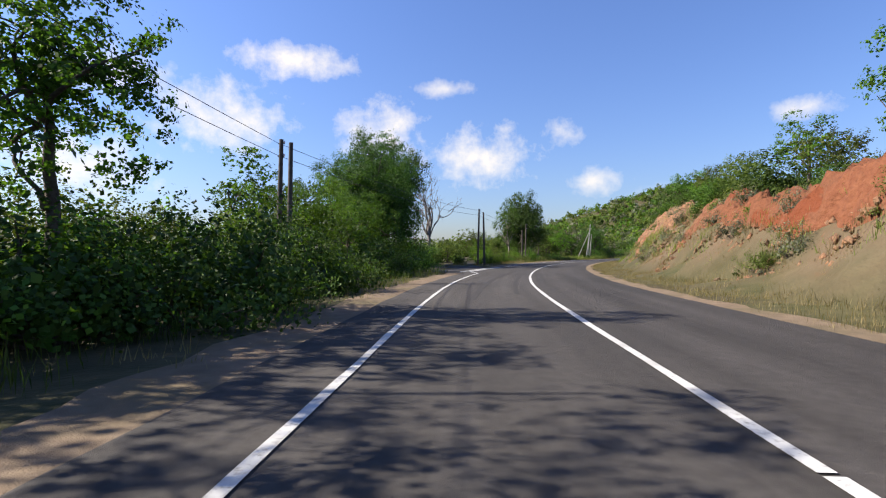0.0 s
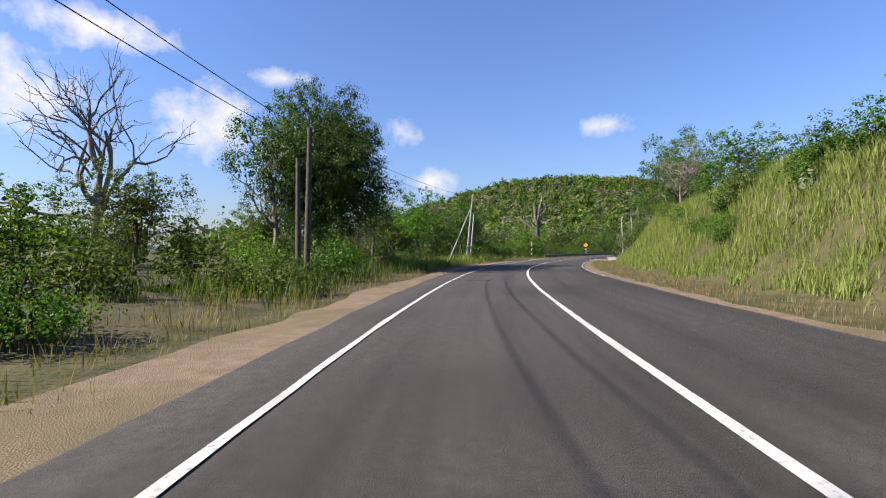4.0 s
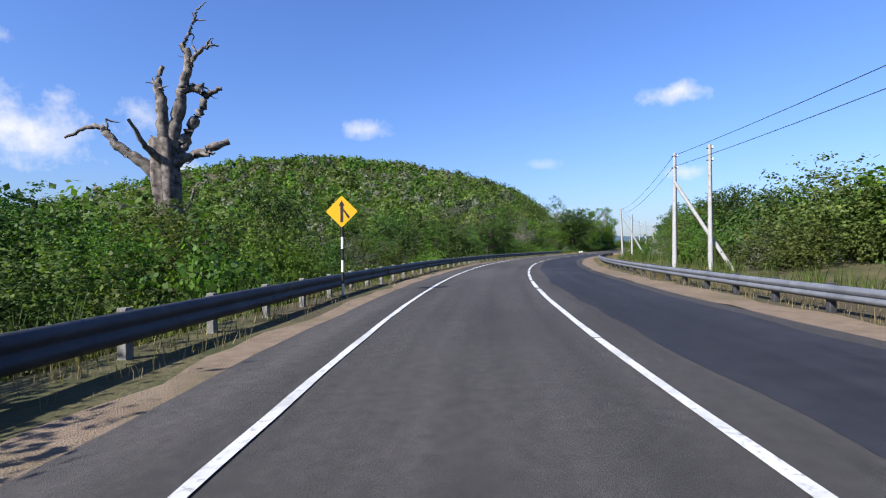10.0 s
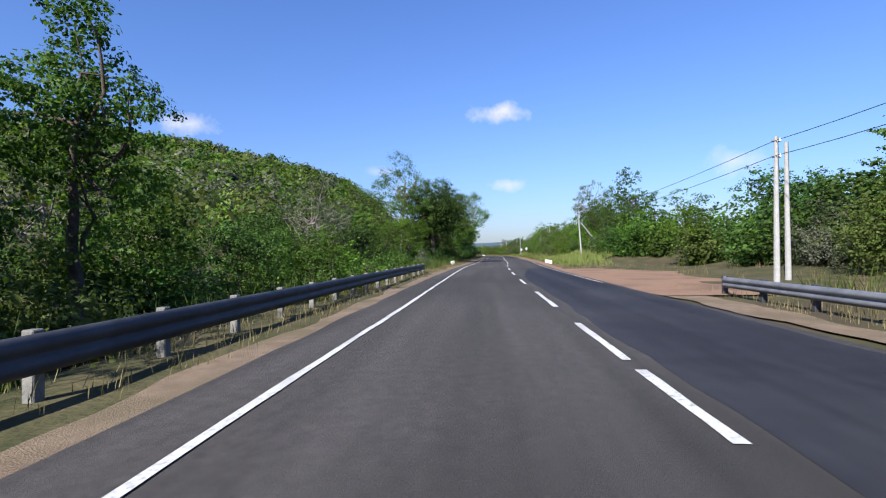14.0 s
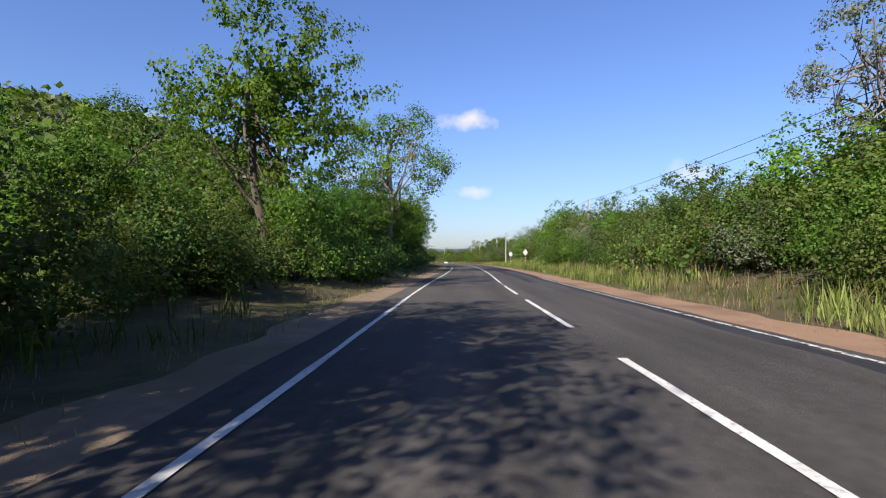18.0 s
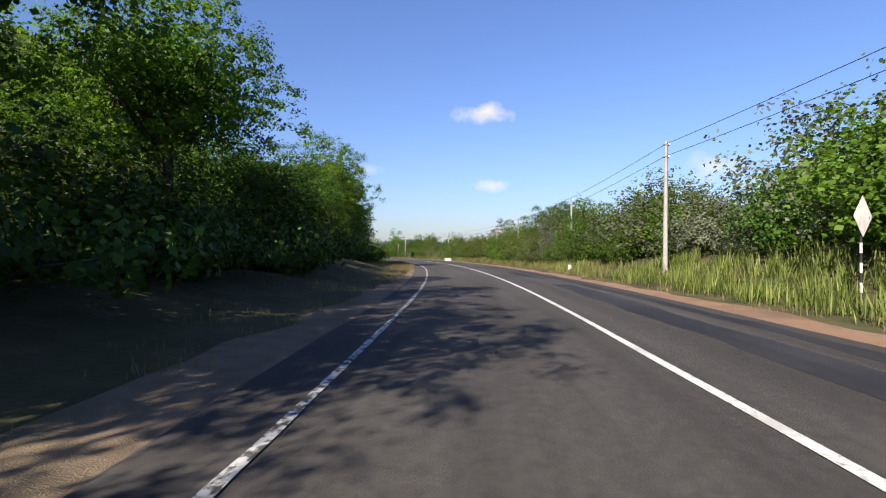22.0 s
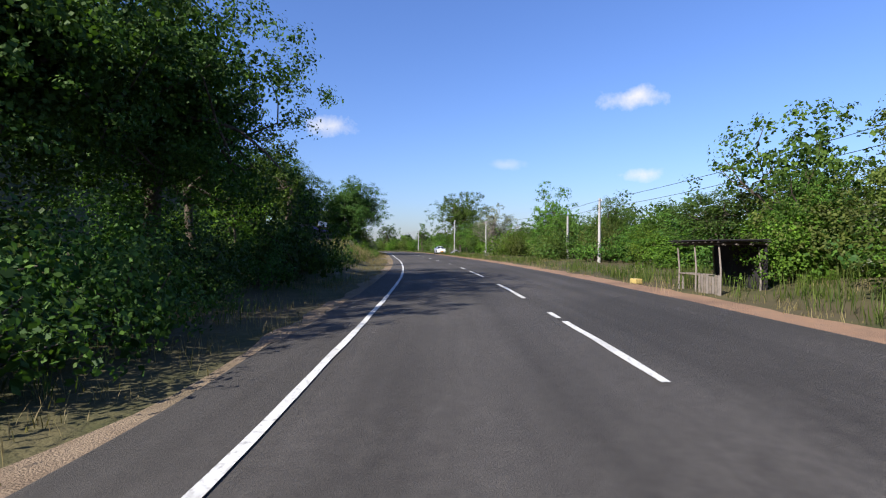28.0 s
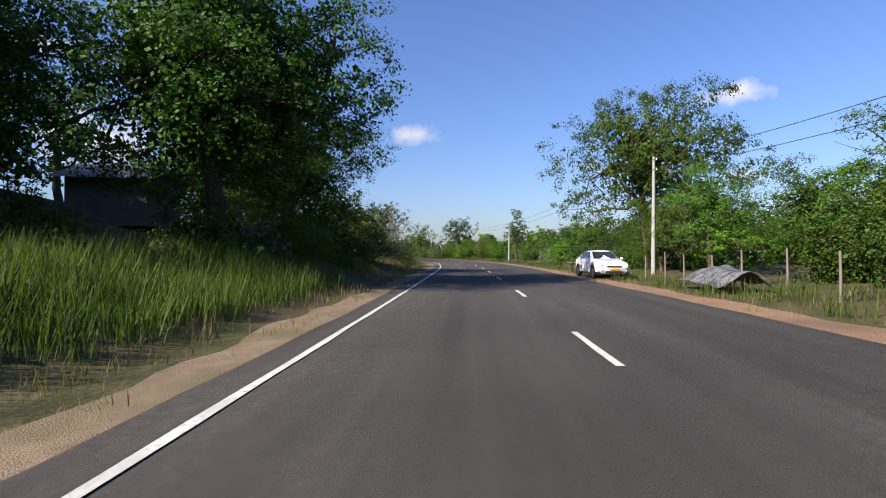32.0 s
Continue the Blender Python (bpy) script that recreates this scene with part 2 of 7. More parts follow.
M_LEAF_DARK = leaf_material("dark_leaves", (0.018, 0.042, 0.008), (0.056, 0.098, 0.017), 0.26)
M_LEAF_OLIVE = leaf_material("olive_leaves", (0.042, 0.062, 0.013), (0.1, 0.123, 0.028), 0.36)
M_LEAF_GREY = leaf_material("grey_green_leaves", (0.06, 0.07, 0.042), (0.15, 0.155, 0.11), 0.35)
M_LEAF_BRIGHT = leaf_material("bright_leaves", (0.04, 0.09, 0.008), (0.1, 0.165, 0.02), 0.4)
M_GRASS = leaf_material("green_grass", (0.028, 0.055, 0.009), (0.09, 0.119, 0.024), 0.35)
M_GRASS_DRY = leaf_material("dry_grass", (0.123, 0.1, 0.043), (0.218, 0.18, 0.09), 0.3)
M_GRASS_YELLOW = leaf_material("yellow_green_grass", (0.1, 0.14, 0.03), (0.24, 0.27, 0.085), 0.42)
# Blue base colour stands in for haze over the distance
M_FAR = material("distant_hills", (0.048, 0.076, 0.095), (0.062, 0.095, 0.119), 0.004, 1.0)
M_TIN = material("weathered_tin_sheet", (0.171, 0.171, 0.18), (0.104, 0.095, 0.09), 2, 0.5, 0.5, 0.1, 30, (0.142, 0.095, 0.067), 0.7)
M_PLANK = material("grey_planks", (0.114, 0.095, 0.076), (0.171, 0.147, 0.123), 4, 0.9, 0, 0.4, 30)
M_PLASTER = material("plaster", (0.171, 0.162, 0.147), (0.123, 0.116, 0.104), 1.5, 0.9, 0, 0.2, 40)
# Near-black: paints the shade inside hut, stall and windows; also the stall's roof cover
M_DARK = material("interior_shade_and_dark_cover", (0.015, 0.014, 0.015), (0.025, 0.022, 0.025), 3, 0.9)
M_CAR = material("white_car_paint", (0.72, 0.72, 0.72), (0.693, 0.693, 0.702), 1, 0.25, 0, spec=0.6)
M_GLASS = glass_material("dark_car_glass", (0.02, 0.025, 0.03))
M_RUBBER = material("tyre_rubber", (0.016, 0.016, 0.016), (0.024, 0.024, 0.024), 8, 0.8)
M_RIM = material("alloy", (0.4, 0.4, 0.416), None, 3, 0.3, 0.8)
M_LAMP = material("headlamp_glass", (0.63, 0.648, 0.675), None, 3, 0.1, 0.3, spec=0.8)
M_BLACK = material("black_paint", (0.014, 0.014, 0.014), (0.025, 0.025, 0.025), 5, 0.6)
M_YELLOW = material("yellow_sign_sheet", (0.595, 0.294, 0.007), (0.56, 0.28, 0.008), 4, 0.45)
M_CRATE = material("faded_yellow_plastic", (0.342, 0.266, 0.095), (0.294, 0.218, 0.076), 5, 0.6)
M_RED = material("red_sign_sheet", (0.49, 0.035, 0.028), (0.42, 0.042, 0.035), 4, 0.5)
M_SIGN_BACK = material("grey_sign_back", (0.56, 0.56, 0.56), (0.48, 0.48, 0.48), 3, 0.5, 0.2)
M_FASCIA = material("faded_violet_paint", (0.1, 0.075, 0.2), (0.17, 0.14, 0.28), 3.0, 0.7, 0, 0.15, 10)
M_TARP = material("grey_tarpaulin", (0.03, 0.032, 0.036), (0.16, 0.165, 0.175), 3.5, 0.7, 0, 0.3, 8)
M_BOARD_RED = material("dark_red_board", (0.095, 0.014, 0.024), None, 3, 0.7)

# ---- mesh helpers ----


def mesh_np(name, verts, faces, mats, smooth=False):
    """A mesh from arrays; faces all of one size, or lists."""
    me = bpy.data.meshes.new(name)
    verts = np.asarray(verts, dtype=np.float32)
    if isinstance(faces, np.ndarray):
        k = faces.shape[1]
        me.vertices.add(len(verts))
        me.vertices.foreach_set("co", verts.ravel())
        me.loops.add(faces.size)
        me.loops.foreach_set("vertex_index", faces.astype(np.int32).ravel())
        me.polygons.add(len(faces))
        me.polygons.foreach_set("loop_start", np.arange(0, faces.size, k, dtype=np.int32))
        me.polygons.foreach_set("loop_total", np.full(len(faces), k, dtype=np.int32))
        me.update(calc_edges=True)
    else:
        me.from_pydata([tuple(map(float, v)) for v in verts], [], faces)
        me.update()
    for m in mats if isinstance(mats, (list, tuple)) else [mats]:
        me.materials.append(m)
    if smooth:
        me.shade_smooth()
    return me


def toned(me, tones):
    """Tone of each leaf clump, lighter or darker than its plant."""
    me.attributes.new("tone", "FLOAT", "POINT").data.foreach_set("value", np.asarray(tones, dtype=np.float32))
    return me


def part(name, bm, mat, parent=None, label=""):
    """Links a bmesh, or a ready mesh, as one object under its parent."""
    if isinstance(bm, bmesh.types.BMesh):
        me = bpy.data.meshes.new(name)
        bmesh.ops.recalc_face_normals(bm, faces=bm.faces)
        bm.to_mesh(me)
        bm.free()
        me.materials.append(mat)
    else:
        me = bm
    ob = new(name, me)
    if parent is not None:
        ob.parent = parent
    if label:
        ob["label"] = label
    return ob


def thing(name, m, label, category, group=""):
    ob = new(name)
    ob.empty_display_size = 0.3
    ob.matrix_world = m
    return tagged(ob, label, category, group)


def box(bm, cx, cy, cz, sx, sy, sz, bevel=0.0, turn=None):
    """Adds a box by centre and full sizes, with slightly rounded edges."""
    r = bmesh.ops.create_cube(bm, size=1.0)
    bmesh.ops.scale(bm, verts=r["verts"], vec=(sx, sy, sz))
    if bevel:
        edges = {e for v in r["verts"] for e in v.link_edges}
        vs = bmesh.ops.bevel(bm, geom=list(edges), offset=bevel, segments=1, affect="EDGES")
        verts = list({v for f in vs["faces"] for v in f.verts} | {v for v in r["verts"] if v.is_valid})
    else:
        verts = r["verts"]
    if turn is not None:
        bmesh.ops.transform(bm, matrix=turn, verts=verts)
    bmesh.ops.translate(bm, verts=verts, vec=(cx, cy, cz))


def tube(points, radii, sides=7):
    """Verts and quads of a tapered tube along a polyline."""
    pts = np.asarray(points, float)
    tang = np.gradient(pts, axis=0)
    tang /= np.maximum(np.linalg.norm(tang, axis=1, keepdims=True), 1e-9)
    ref = np.where(np.abs(tang[:, 2:3]) < 0.9, np.array([[0.0, 0, 1]]), np.array([[1.0, 0, 0]]))
    u = np.cross(tang, ref)
    u /= np.maximum(np.linalg.norm(u, axis=1, keepdims=True), 1e-9)
    v = np.cross(tang, u)
    a = np.arange(sides) * 2 * np.pi / sides
    ring = (np.cos(a)[None, :, None] * u[:, None] + np.sin(a)[None, :, None] * v[:, None]) * np.asarray(radii, float)[:, None, None]
    verts = (pts[:, None] + ring).reshape(-1, 3)
    i, j = np.meshgrid(np.arange(len(pts) - 1), np.arange(sides), indexing="ij")
    k = (j + 1) % sides
    faces = np.stack([i * sides + j, i * sides + k, (i + 1) * sides + k, (i + 1) * sides + j], -1).reshape(-1, 4)
    return verts, faces


def joined(pieces):
    vs, fs, n = [], [], 0
    for v, f in pieces:
        vs.append(v)
        fs.append(np.asarray(f) + n)
        n += len(v)
    return np.concatenate(vs), np.concatenate(fs)


# ---- the road's line, about every 25 m ----
LINE = np.array([
    (-5.9, -59.7), (-2.0, -30.0), (2.0, -0.3), (6.2, 24.1), (13.7, 47.8), (23.9, 70.4), (36.3, 91.8), (51.7, 111.1), (69.1, 128.7),
    (88.1, 144.7), (108.8, 158.1), (131.2, 168.9), (154.6, 177.2), (178.4, 184.8), (202.4, 191.7), (226.3, 199.1), (250.3, 206.1),
    (274.2, 213.6), (297.9, 222.1), (320.8, 232.5), (342.7, 245.0), (363.6, 259.0), (383.5, 274.3), (402.3, 290.9), (420.4, 308.2),
    (438.4, 325.6), (456.1, 343.3), (472.5, 362.2), (486.5, 382.9), (497.5, 405.4), (505.2, 429.2), (510.4, 453.7), (513.9, 478.5), (516.1, 503.4), (517.8, 528.3)])


def spline(points, n=40):
    q = np.concatenate([[2 * points[0] - points[1]], points, [2 * points[-1] - points[-2]]])
    u = (np.arange(n) / n)[:, None]
    out = [0.5 * (2 * q[i] + (q[i + 1] - q[i - 1]) * u + (2 * q[i - 1] - 5 * q[i] + 4 * q[i + 1] - q[i + 2]) * u**2
                  + (3 * q[i] - q[i - 1] - 3 * q[i + 1] + q[i + 2]) * u**3) for i in range(1, len(q) - 2)]
    return np.concatenate(out + [points[-1:]])


RL = spline(LINE)
RS = np.concatenate([[0], np.cumsum(np.hypot(*np.diff(RL, axis=0).T))])
RT = np.gradient(RL, axis=0)
RT /= np.hypot(*RT.T)[:, None]


def at(s, o, z=0.0):
    """World place of a point s metres along the road and o metres right of its middle."""
    s, o = np.broadcast_arrays(np.asarray(s, float), np.asarray(o, float))
    tx, ty = np.interp(s, RS, RT[:, 0]), np.interp(s, RS, RT[:, 1])
    return np.stack([np.interp(s, RS, RL[:, 0]) + o * ty, np.interp(s, RS, RL[:, 1]) - o * tx, np.broadcast_to(z, s.shape)], -1)


def heading(s):
    """Turn about z, in degrees, that lays +y along the road."""
    return math.degrees(math.atan2(-np.interp(s, RS, RT[:, 0]), np.interp(s, RS, RT[:, 1])))


def road_coords(x, y):
    """Along and across the road for arrays of places."""
    coarse = RL[::8]
    p = np.stack([x, y], -1).reshape(-1, 2)
    s, o = np.empty(len(p)), np.empty(len(p))
    for a in range(0, len(p), 8000):
        q = p[a:a + 8000]
        i = np.argmin(((q[:, None] - coarse[None]) ** 2).sum(-1), 1) * 8
        d = q - RL[i]
        s[a:a + 8000] = RS[i] + (d * RT[i]).sum(-1)
        o[a:a + 8000] = d[:, 0] * RT[i, 1] - d[:, 1] * RT[i, 0]
    return s.reshape(np.shape(x)), o.reshape(np.shape(x))


def smooth(a, b, x):
    u = np.clip((x - a) / (b - a), 0, 1)
    return u * u * (3 - 2 * u)


def bumps(x, y, size, seed=0):
    """Cheap smooth noise from crossed waves, -1 to 1."""
    r = np.random.RandomState(seed)
    out = 0
    for k in range(6):
        a, ph = r.uniform(0, 2 * np.pi), r.uniform(0, 2 * np.pi)
        f = r.uniform(0.7, 1.6) / size * 2
        out = out + np.sin((x * np.cos(a) + y * np.sin(a)) * f + ph + 1.3 * np.sin((x * np.sin(a) - y * np.cos(a)) * f * 0.7))
    return out / 3.2


def profile(s, keys):
    return np.interp(s, [k for k, _ in keys], [v for _, v in keys])


def cut_height(s):
    return profile(s, [(0, 3.0), (60, 3.3), (80, 3.9), (100, 4.9), (128, 5.3), (150, 5.2), (172, 5.0), (184, 4.4), (190, 2.2), (195, 0.1), (900, 0)])


def ground_height(x, y, s=None, o=None):
    if s is None:
        s, o = road_coords(x, y)
    h = np.full(np.shape(x), -0.06)
    # right side: earth cut, wooded slope behind the rail, scrub bank
    cut = cut_height(s)
    h = h + cut * smooth(6.9, 7.4 + 0.95 * np.maximum(cut, 0.5), o) + 5.0 * np.minimum(cut / 5, 1) * smooth(12.5, 42, o)
    h = h + profile(s, [(0, 0), (200, 0), (225, 1.6), (300, 2.2), (330, 1.0), (345, 0.8), (900, 0)]) * smooth(9, 26, o)
    h = h + profile(s, [(0, 0), (200, 0), (230, 7), (310, 8), (360, 3), (900, 0)]) * smooth(24, 80, o)
    h = h + profile(s, [(0, 0), (335, 0), (370, 1.3), (440, 1.8), (480, 1.0), (520, 0.3), (900, 0)]) * smooth(6.0, 11, o)
    # left side: dip behind the rail, low bank further on
    h = h - profile(s, [(0, 0), (196, 0), (212, 0.9), (320, 0.9), (336, 0), (900, 0)]) * smooth(-6.2, -10, o)
    h = h + profile(s, [(0, 0), (345, 0), (380, 0.6), (470, 0.8), (500, 0.5), (560, 0.8), (600, 1.3), (640, 0.9), (900, 0)]) * smooth(-5.8, -10, o)
    h = h + profile(s, [(0, 0), (560, 0), (588, 4.2), (640, 4.2), (668, 0), (900, 0)]) * smooth(-11.5, -32, o)
    # the wooded hill, and rolling land beyond
    away = smooth(14, 58, -o) * (1 - smooth(352, 425, x))
    h = h + away * 76 * np.exp(-(((x - 349) / 131) ** 2 + ((y - 556) / 184) ** 2) / 2) * (1 + 0.03 * bumps(x, y, 60, 9))
    h = h + smooth(80, 500, np.abs(o)) * 4 * bumps(x, y, 160, 5)
    rough = smooth(5.2, 9, np.abs(o))
    h = h + rough * (0.10 * bumps(x, y, 1.9, 1) + 0.22 * bumps(x, y, 6, 2))
    face = smooth(7, 9, o) * (1 - smooth(12, 16, o)) * np.clip(cut / 5, 0, 1)
    return h + face * (0.22 * bumps(x, y, 1.5, 7) + 0.4 * bumps(x, y, 3.4, 8))


def height_at(s, o):
    p = at(s, o)
    return float(ground_height(np.array([p[0]]), np.array([p[1]]), np.array([float(s)]), np.array([float(o)]))[0])


def stand(s, o, turn=0.0, lift=0.0, size=1.0):
    """A pose on the ground beside the road, +y along the road."""
    p = at(s, o)
    m = pose(p[0], p[1], height_at(s, o) + lift, 0, 0, heading(s) + turn)
    return m @ Matrix.Diagonal((size, size, size, 1)) if size != 1.0 else m


# ---- ground ----


def steps(a, b, fine, far, grow=1.25):
    mid = np.arange(a, b + fine, fine)
    lo, hi, d = [a], [mid[-1]], fine
    while lo[-1] > -far:
        d *= grow
        lo.append(lo[-1] - d)
        hi.append(hi[-1] + d)
    return np.concatenate([lo[:0:-1], mid, hi[1:]])


gx, gy = steps(-40, 560, 2.3, 4000), steps(-50, 520, 2.3, 4000)
GX, GY = np.meshgrid(gx, gy, indexing="ij")
GS, GO = road_coords(GX, GY)
GZ = ground_height(GX, GY, GS, GO)
nx, ny = GX.shape
ii, jj = np.meshgrid(np.arange(nx - 1), np.arange(ny - 1), indexing="ij")
quads = np.stack([ii * ny + jj, (ii + 1) * ny + jj, (ii + 1) * ny + jj + 1, ii * ny + jj + 1], -1).reshape(-1, 4)
M_GROUND = material("grassy_ground", (0.036, 0.04, 0.014), (0.081, 0.069, 0.033), 0.9, 0.95, 0, 0.8, 9, (0.057, 0.045, 0.026), 0.16)
gt = M_GROUND.node_tree
gb = gt.nodes["Principled BSDF"]
soil_mask = gt.nodes.new("ShaderNodeAttribute")
soil_mask.attribute_name = "bare"
soil = gt.nodes.new("ShaderNodeValToRGB")
for pos, col in ((0.3, (0.13, 0.062, 0.035)), (0.45, (0.105, 0.072, 0.045)), (0.62, (0.11, 0.085, 0.054))):
    e = soil.color_ramp.elements.new(pos)
    e.color = (*col, 1)
soil.color_ramp.elements[0].color, soil.color_ramp.elements[-1].color = (0.11, 0.05, 0.028, 1), (0.14, 0.105, 0.068, 1)
sn = gt.nodes.new("ShaderNodeTexNoise")
sn.inputs["Scale"].default_value, sn.inputs["Detail"].default_value, sn.inputs["Roughness"].default_value = 0.5, 10, 0.8
so = gt.nodes.new("ShaderNodeTexCoord")
gt.links.new(so.outputs["Object"], sn.inputs["Vector"])
gt.links.new(sn.outputs[0], soil.inputs[0])
gm = gt.nodes.new("ShaderNodeMix")
gm.data_type = "RGBA"
under = gb.inputs["Base Color"].links[0].from_socket
gt.links.new(soil_mask.outputs["Fac"], gm.inputs["Factor"])
gt.links.new(under, gm.inputs["A"])
gt.links.new(soil.outputs[0], gm.inputs["B"])
gt.links.new(gm.outputs["Result"], gb.inputs["Base Color"])

me = mesh_np("ground", np.stack([GX, GY, GZ], -1).reshape(-1, 3), quads, M_GROUND, True)
bare = smooth(6.8, 8.4, GO) * (1 - smooth(11.5, 13.5, GO)) * (1 - smooth(126, 142, GS)) * smooth(0.15, 0.6, 0.5 + 0.5 * bumps(GX, GY, 3.5, 3) + 0.25 * bumps(GX, GY, 1.8, 4))
att = me.attributes.new("bare", "FLOAT", "POINT")
att.data.foreach_set("value", bare.ravel().astype(np.float32))
tagged(new("ground", me), "dry grassy ground with reddish earth cut beside the road", "ground", kind="structure")

# rock and earth face of the cut: finer relief over the ground sheet
ROCK = material("red_earth_rock", (0.25, 0.135, 0.075), (0.1, 0.06, 0.038), 4.2, 0.95, 0, 1.0, 3.2, (0.123, 0.095, 0.059), 0.5)
for nd in ROCK.node_tree.nodes:
    if nd.type == "BUMP":
        nd.inputs["Distance"].default_value = 0.3
rt = ROCK.node_tree
rb = rt.nodes["Principled BSDF"]
rn = rt.nodes.new("ShaderNodeTexNoise")
rn.inputs["Scale"].default_value, rn.inputs["Detail"].default_value, rn.inputs["Roughness"].default_value = 0.28, 5, 0.6
ro = rt.nodes.new("ShaderNodeTexCoord")
rt.links.new(ro.outputs["Object"], rn.inputs["Vector"])
rr2 = rt.nodes.new("ShaderNodeValToRGB")
rr2.color_ramp.elements[0].position, rr2.color_ramp.elements[1].position = 0.59, 0.66
rt.links.new(rn.outputs[0], rr2.inputs[0])
rm = rt.nodes.new("ShaderNodeMix")
rm.data_type = "RGBA"
iron = rt.nodes.new("ShaderNodeAttribute")
iron.attribute_name = "iron"
stain = rt.nodes.new("ShaderNodeMath")
stain.operation = "MULTIPLY_ADD"
stain.use_clamp = True
rt.links.new(iron.outputs["Fac"], stain.inputs[0])
stain.inputs[1].default_value = 0.75
rt.links.new(rr2.outputs[0], stain.inputs[2])
rt.links.new(stain.outputs[0], rm.inputs["Factor"])
rt.links.new(rb.inputs["Base Color"].links[0].from_socket, rm.inputs["A"])
rm.inputs["B"].default_value = (0.125, 0.036, 0.015, 1)
rt.links.new(rm.outputs["Result"], rb.inputs["Base Color"])
bs, bo = np.meshgrid(np.arange(56, 136, 0.3), np.arange(7.2, 13.2, 0.24), indexing="ij")
BP = at(bs.ravel(), bo.ravel()).reshape(*bs.shape, 3)
bx, by = BP[..., 0], BP[..., 1]
hz = ground_height(bx, by, bs, bo)
ledge = np.abs(bumps(bx * 1.0, by, 1.3, 21)) + 0.6 * np.abs(bumps(bx, by, 0.62, 22)) + 0.35 * bumps(bx, by, 0.4, 24)
patch = 0.42 * bumps(bx, by, 5.5, 23) + 0.34 * bumps(bx, by, 1.8, 25)
rise = np.clip((bo - 6.9) / (0.5 + 0.95 * cut_height(bs)), 0, 1.4)
scarp = smooth(0.5, 0.66, rise) * (1 - smooth(1.0, 1.14, rise)) * (1 - smooth(90, 98, bs))
outcrop = smooth(0.36, 0.56, rise + 0.012 * (bs - 112)) * (1 - smooth(1.02, 1.16, rise)) * smooth(98, 104, bs) * (1 - smooth(124, 131, bs))
show = smooth(-0.2, 0.25, patch + 1.1 * np.maximum(scarp, outcrop) + 0.3 * smooth(0.1, 0.3, rise) * (rise < 1) - 0.75)
jag = np.random.RandomState(26).uniform(-1, 1, bs.shape)
hz = hz + 0.2 * jag * show - 0.45 + show * (0.5 + 0.42 * ledge)
nb, mb = bs.shape
bi, bj = np.meshgrid(np.arange(nb - 1), np.arange(mb - 1), indexing="ij")
bq = np.stack([bi * mb + bj, (bi + 1) * mb + bj, (bi + 1) * mb + bj + 1, bi * mb + bj + 1], -1).reshape(-1, 4)
bank_mesh = mesh_np("earth_bank", np.stack([bx, by, hz], -1).reshape(-1, 3), bq, ROCK)
bank_mesh.attributes.new("iron", "FLOAT", "POINT").data.foreach_set("value", (np.clip(1.15 - smooth(86, 100, bs) + 0.25 * patch, 0, 1)).ravel().astype(np.float32))
tagged(new("earth_bank", bank_mesh), "crumbling red and orange rock face cut into the slope", "bank", kind="structure")

# ---- road ----


def strip(name, s0, s1, left, right, z, mat, step=1.0, edge=0.0, seed=1, skirt=0.0):
    """A band along the road between two offsets (numbers or key lists), its edges ragged by up to edge metres."""
    s = np.linspace(s0, s1, max(2, int(round((s1 - s0) / step)) + 1))
    r = np.random.RandomState(seed)
    soft = np.array([0.25, 0.5, 0.25])
    lo = (profile(s, left) if isinstance(left, list) else np.full(len(s), float(left))) + edge * 1.4 * np.convolve(r.uniform(-1, 1, len(s) + 2), soft, "valid")
    hi = (profile(s, right) if isinstance(right, list) else np.full(len(s), float(right))) + edge * 1.4 * np.convolve(r.uniform(-1, 1, len(s) + 2), soft, "valid")
    rows = [at(s, lo, z), at(s, (lo + hi) / 2, z), at(s, hi, z)]
    if skirt:
        rows = [at(s, lo - 0.3, z - skirt)] + rows + [at(s, hi + 0.3, z - skirt)]
    v = np.stack(rows, 1).reshape(-1, 3)
    k = len(rows)
    i, j = np.meshgrid(np.arange(len(s) - 1), np.arange(k - 1), indexing="ij")
    f = np.stack([i * k + j, i * k + j + 1, (i + 1) * k + j + 1, (i + 1) * k + j], -1).reshape(-1, 4)
    me = mesh_np(name, v, f, mat)
    me.attributes.new("across", "FLOAT", "POINT").data.foreach_set("value", np.stack([lo] * (k // 2) + [(lo + hi) / 2] + [hi] * (k // 2), 1).ravel().astype(np.float32))
    me.attributes.new("along", "FLOAT", "POINT").data.foreach_set("value", np.repeat(s, k).astype(np.float32))
    return me


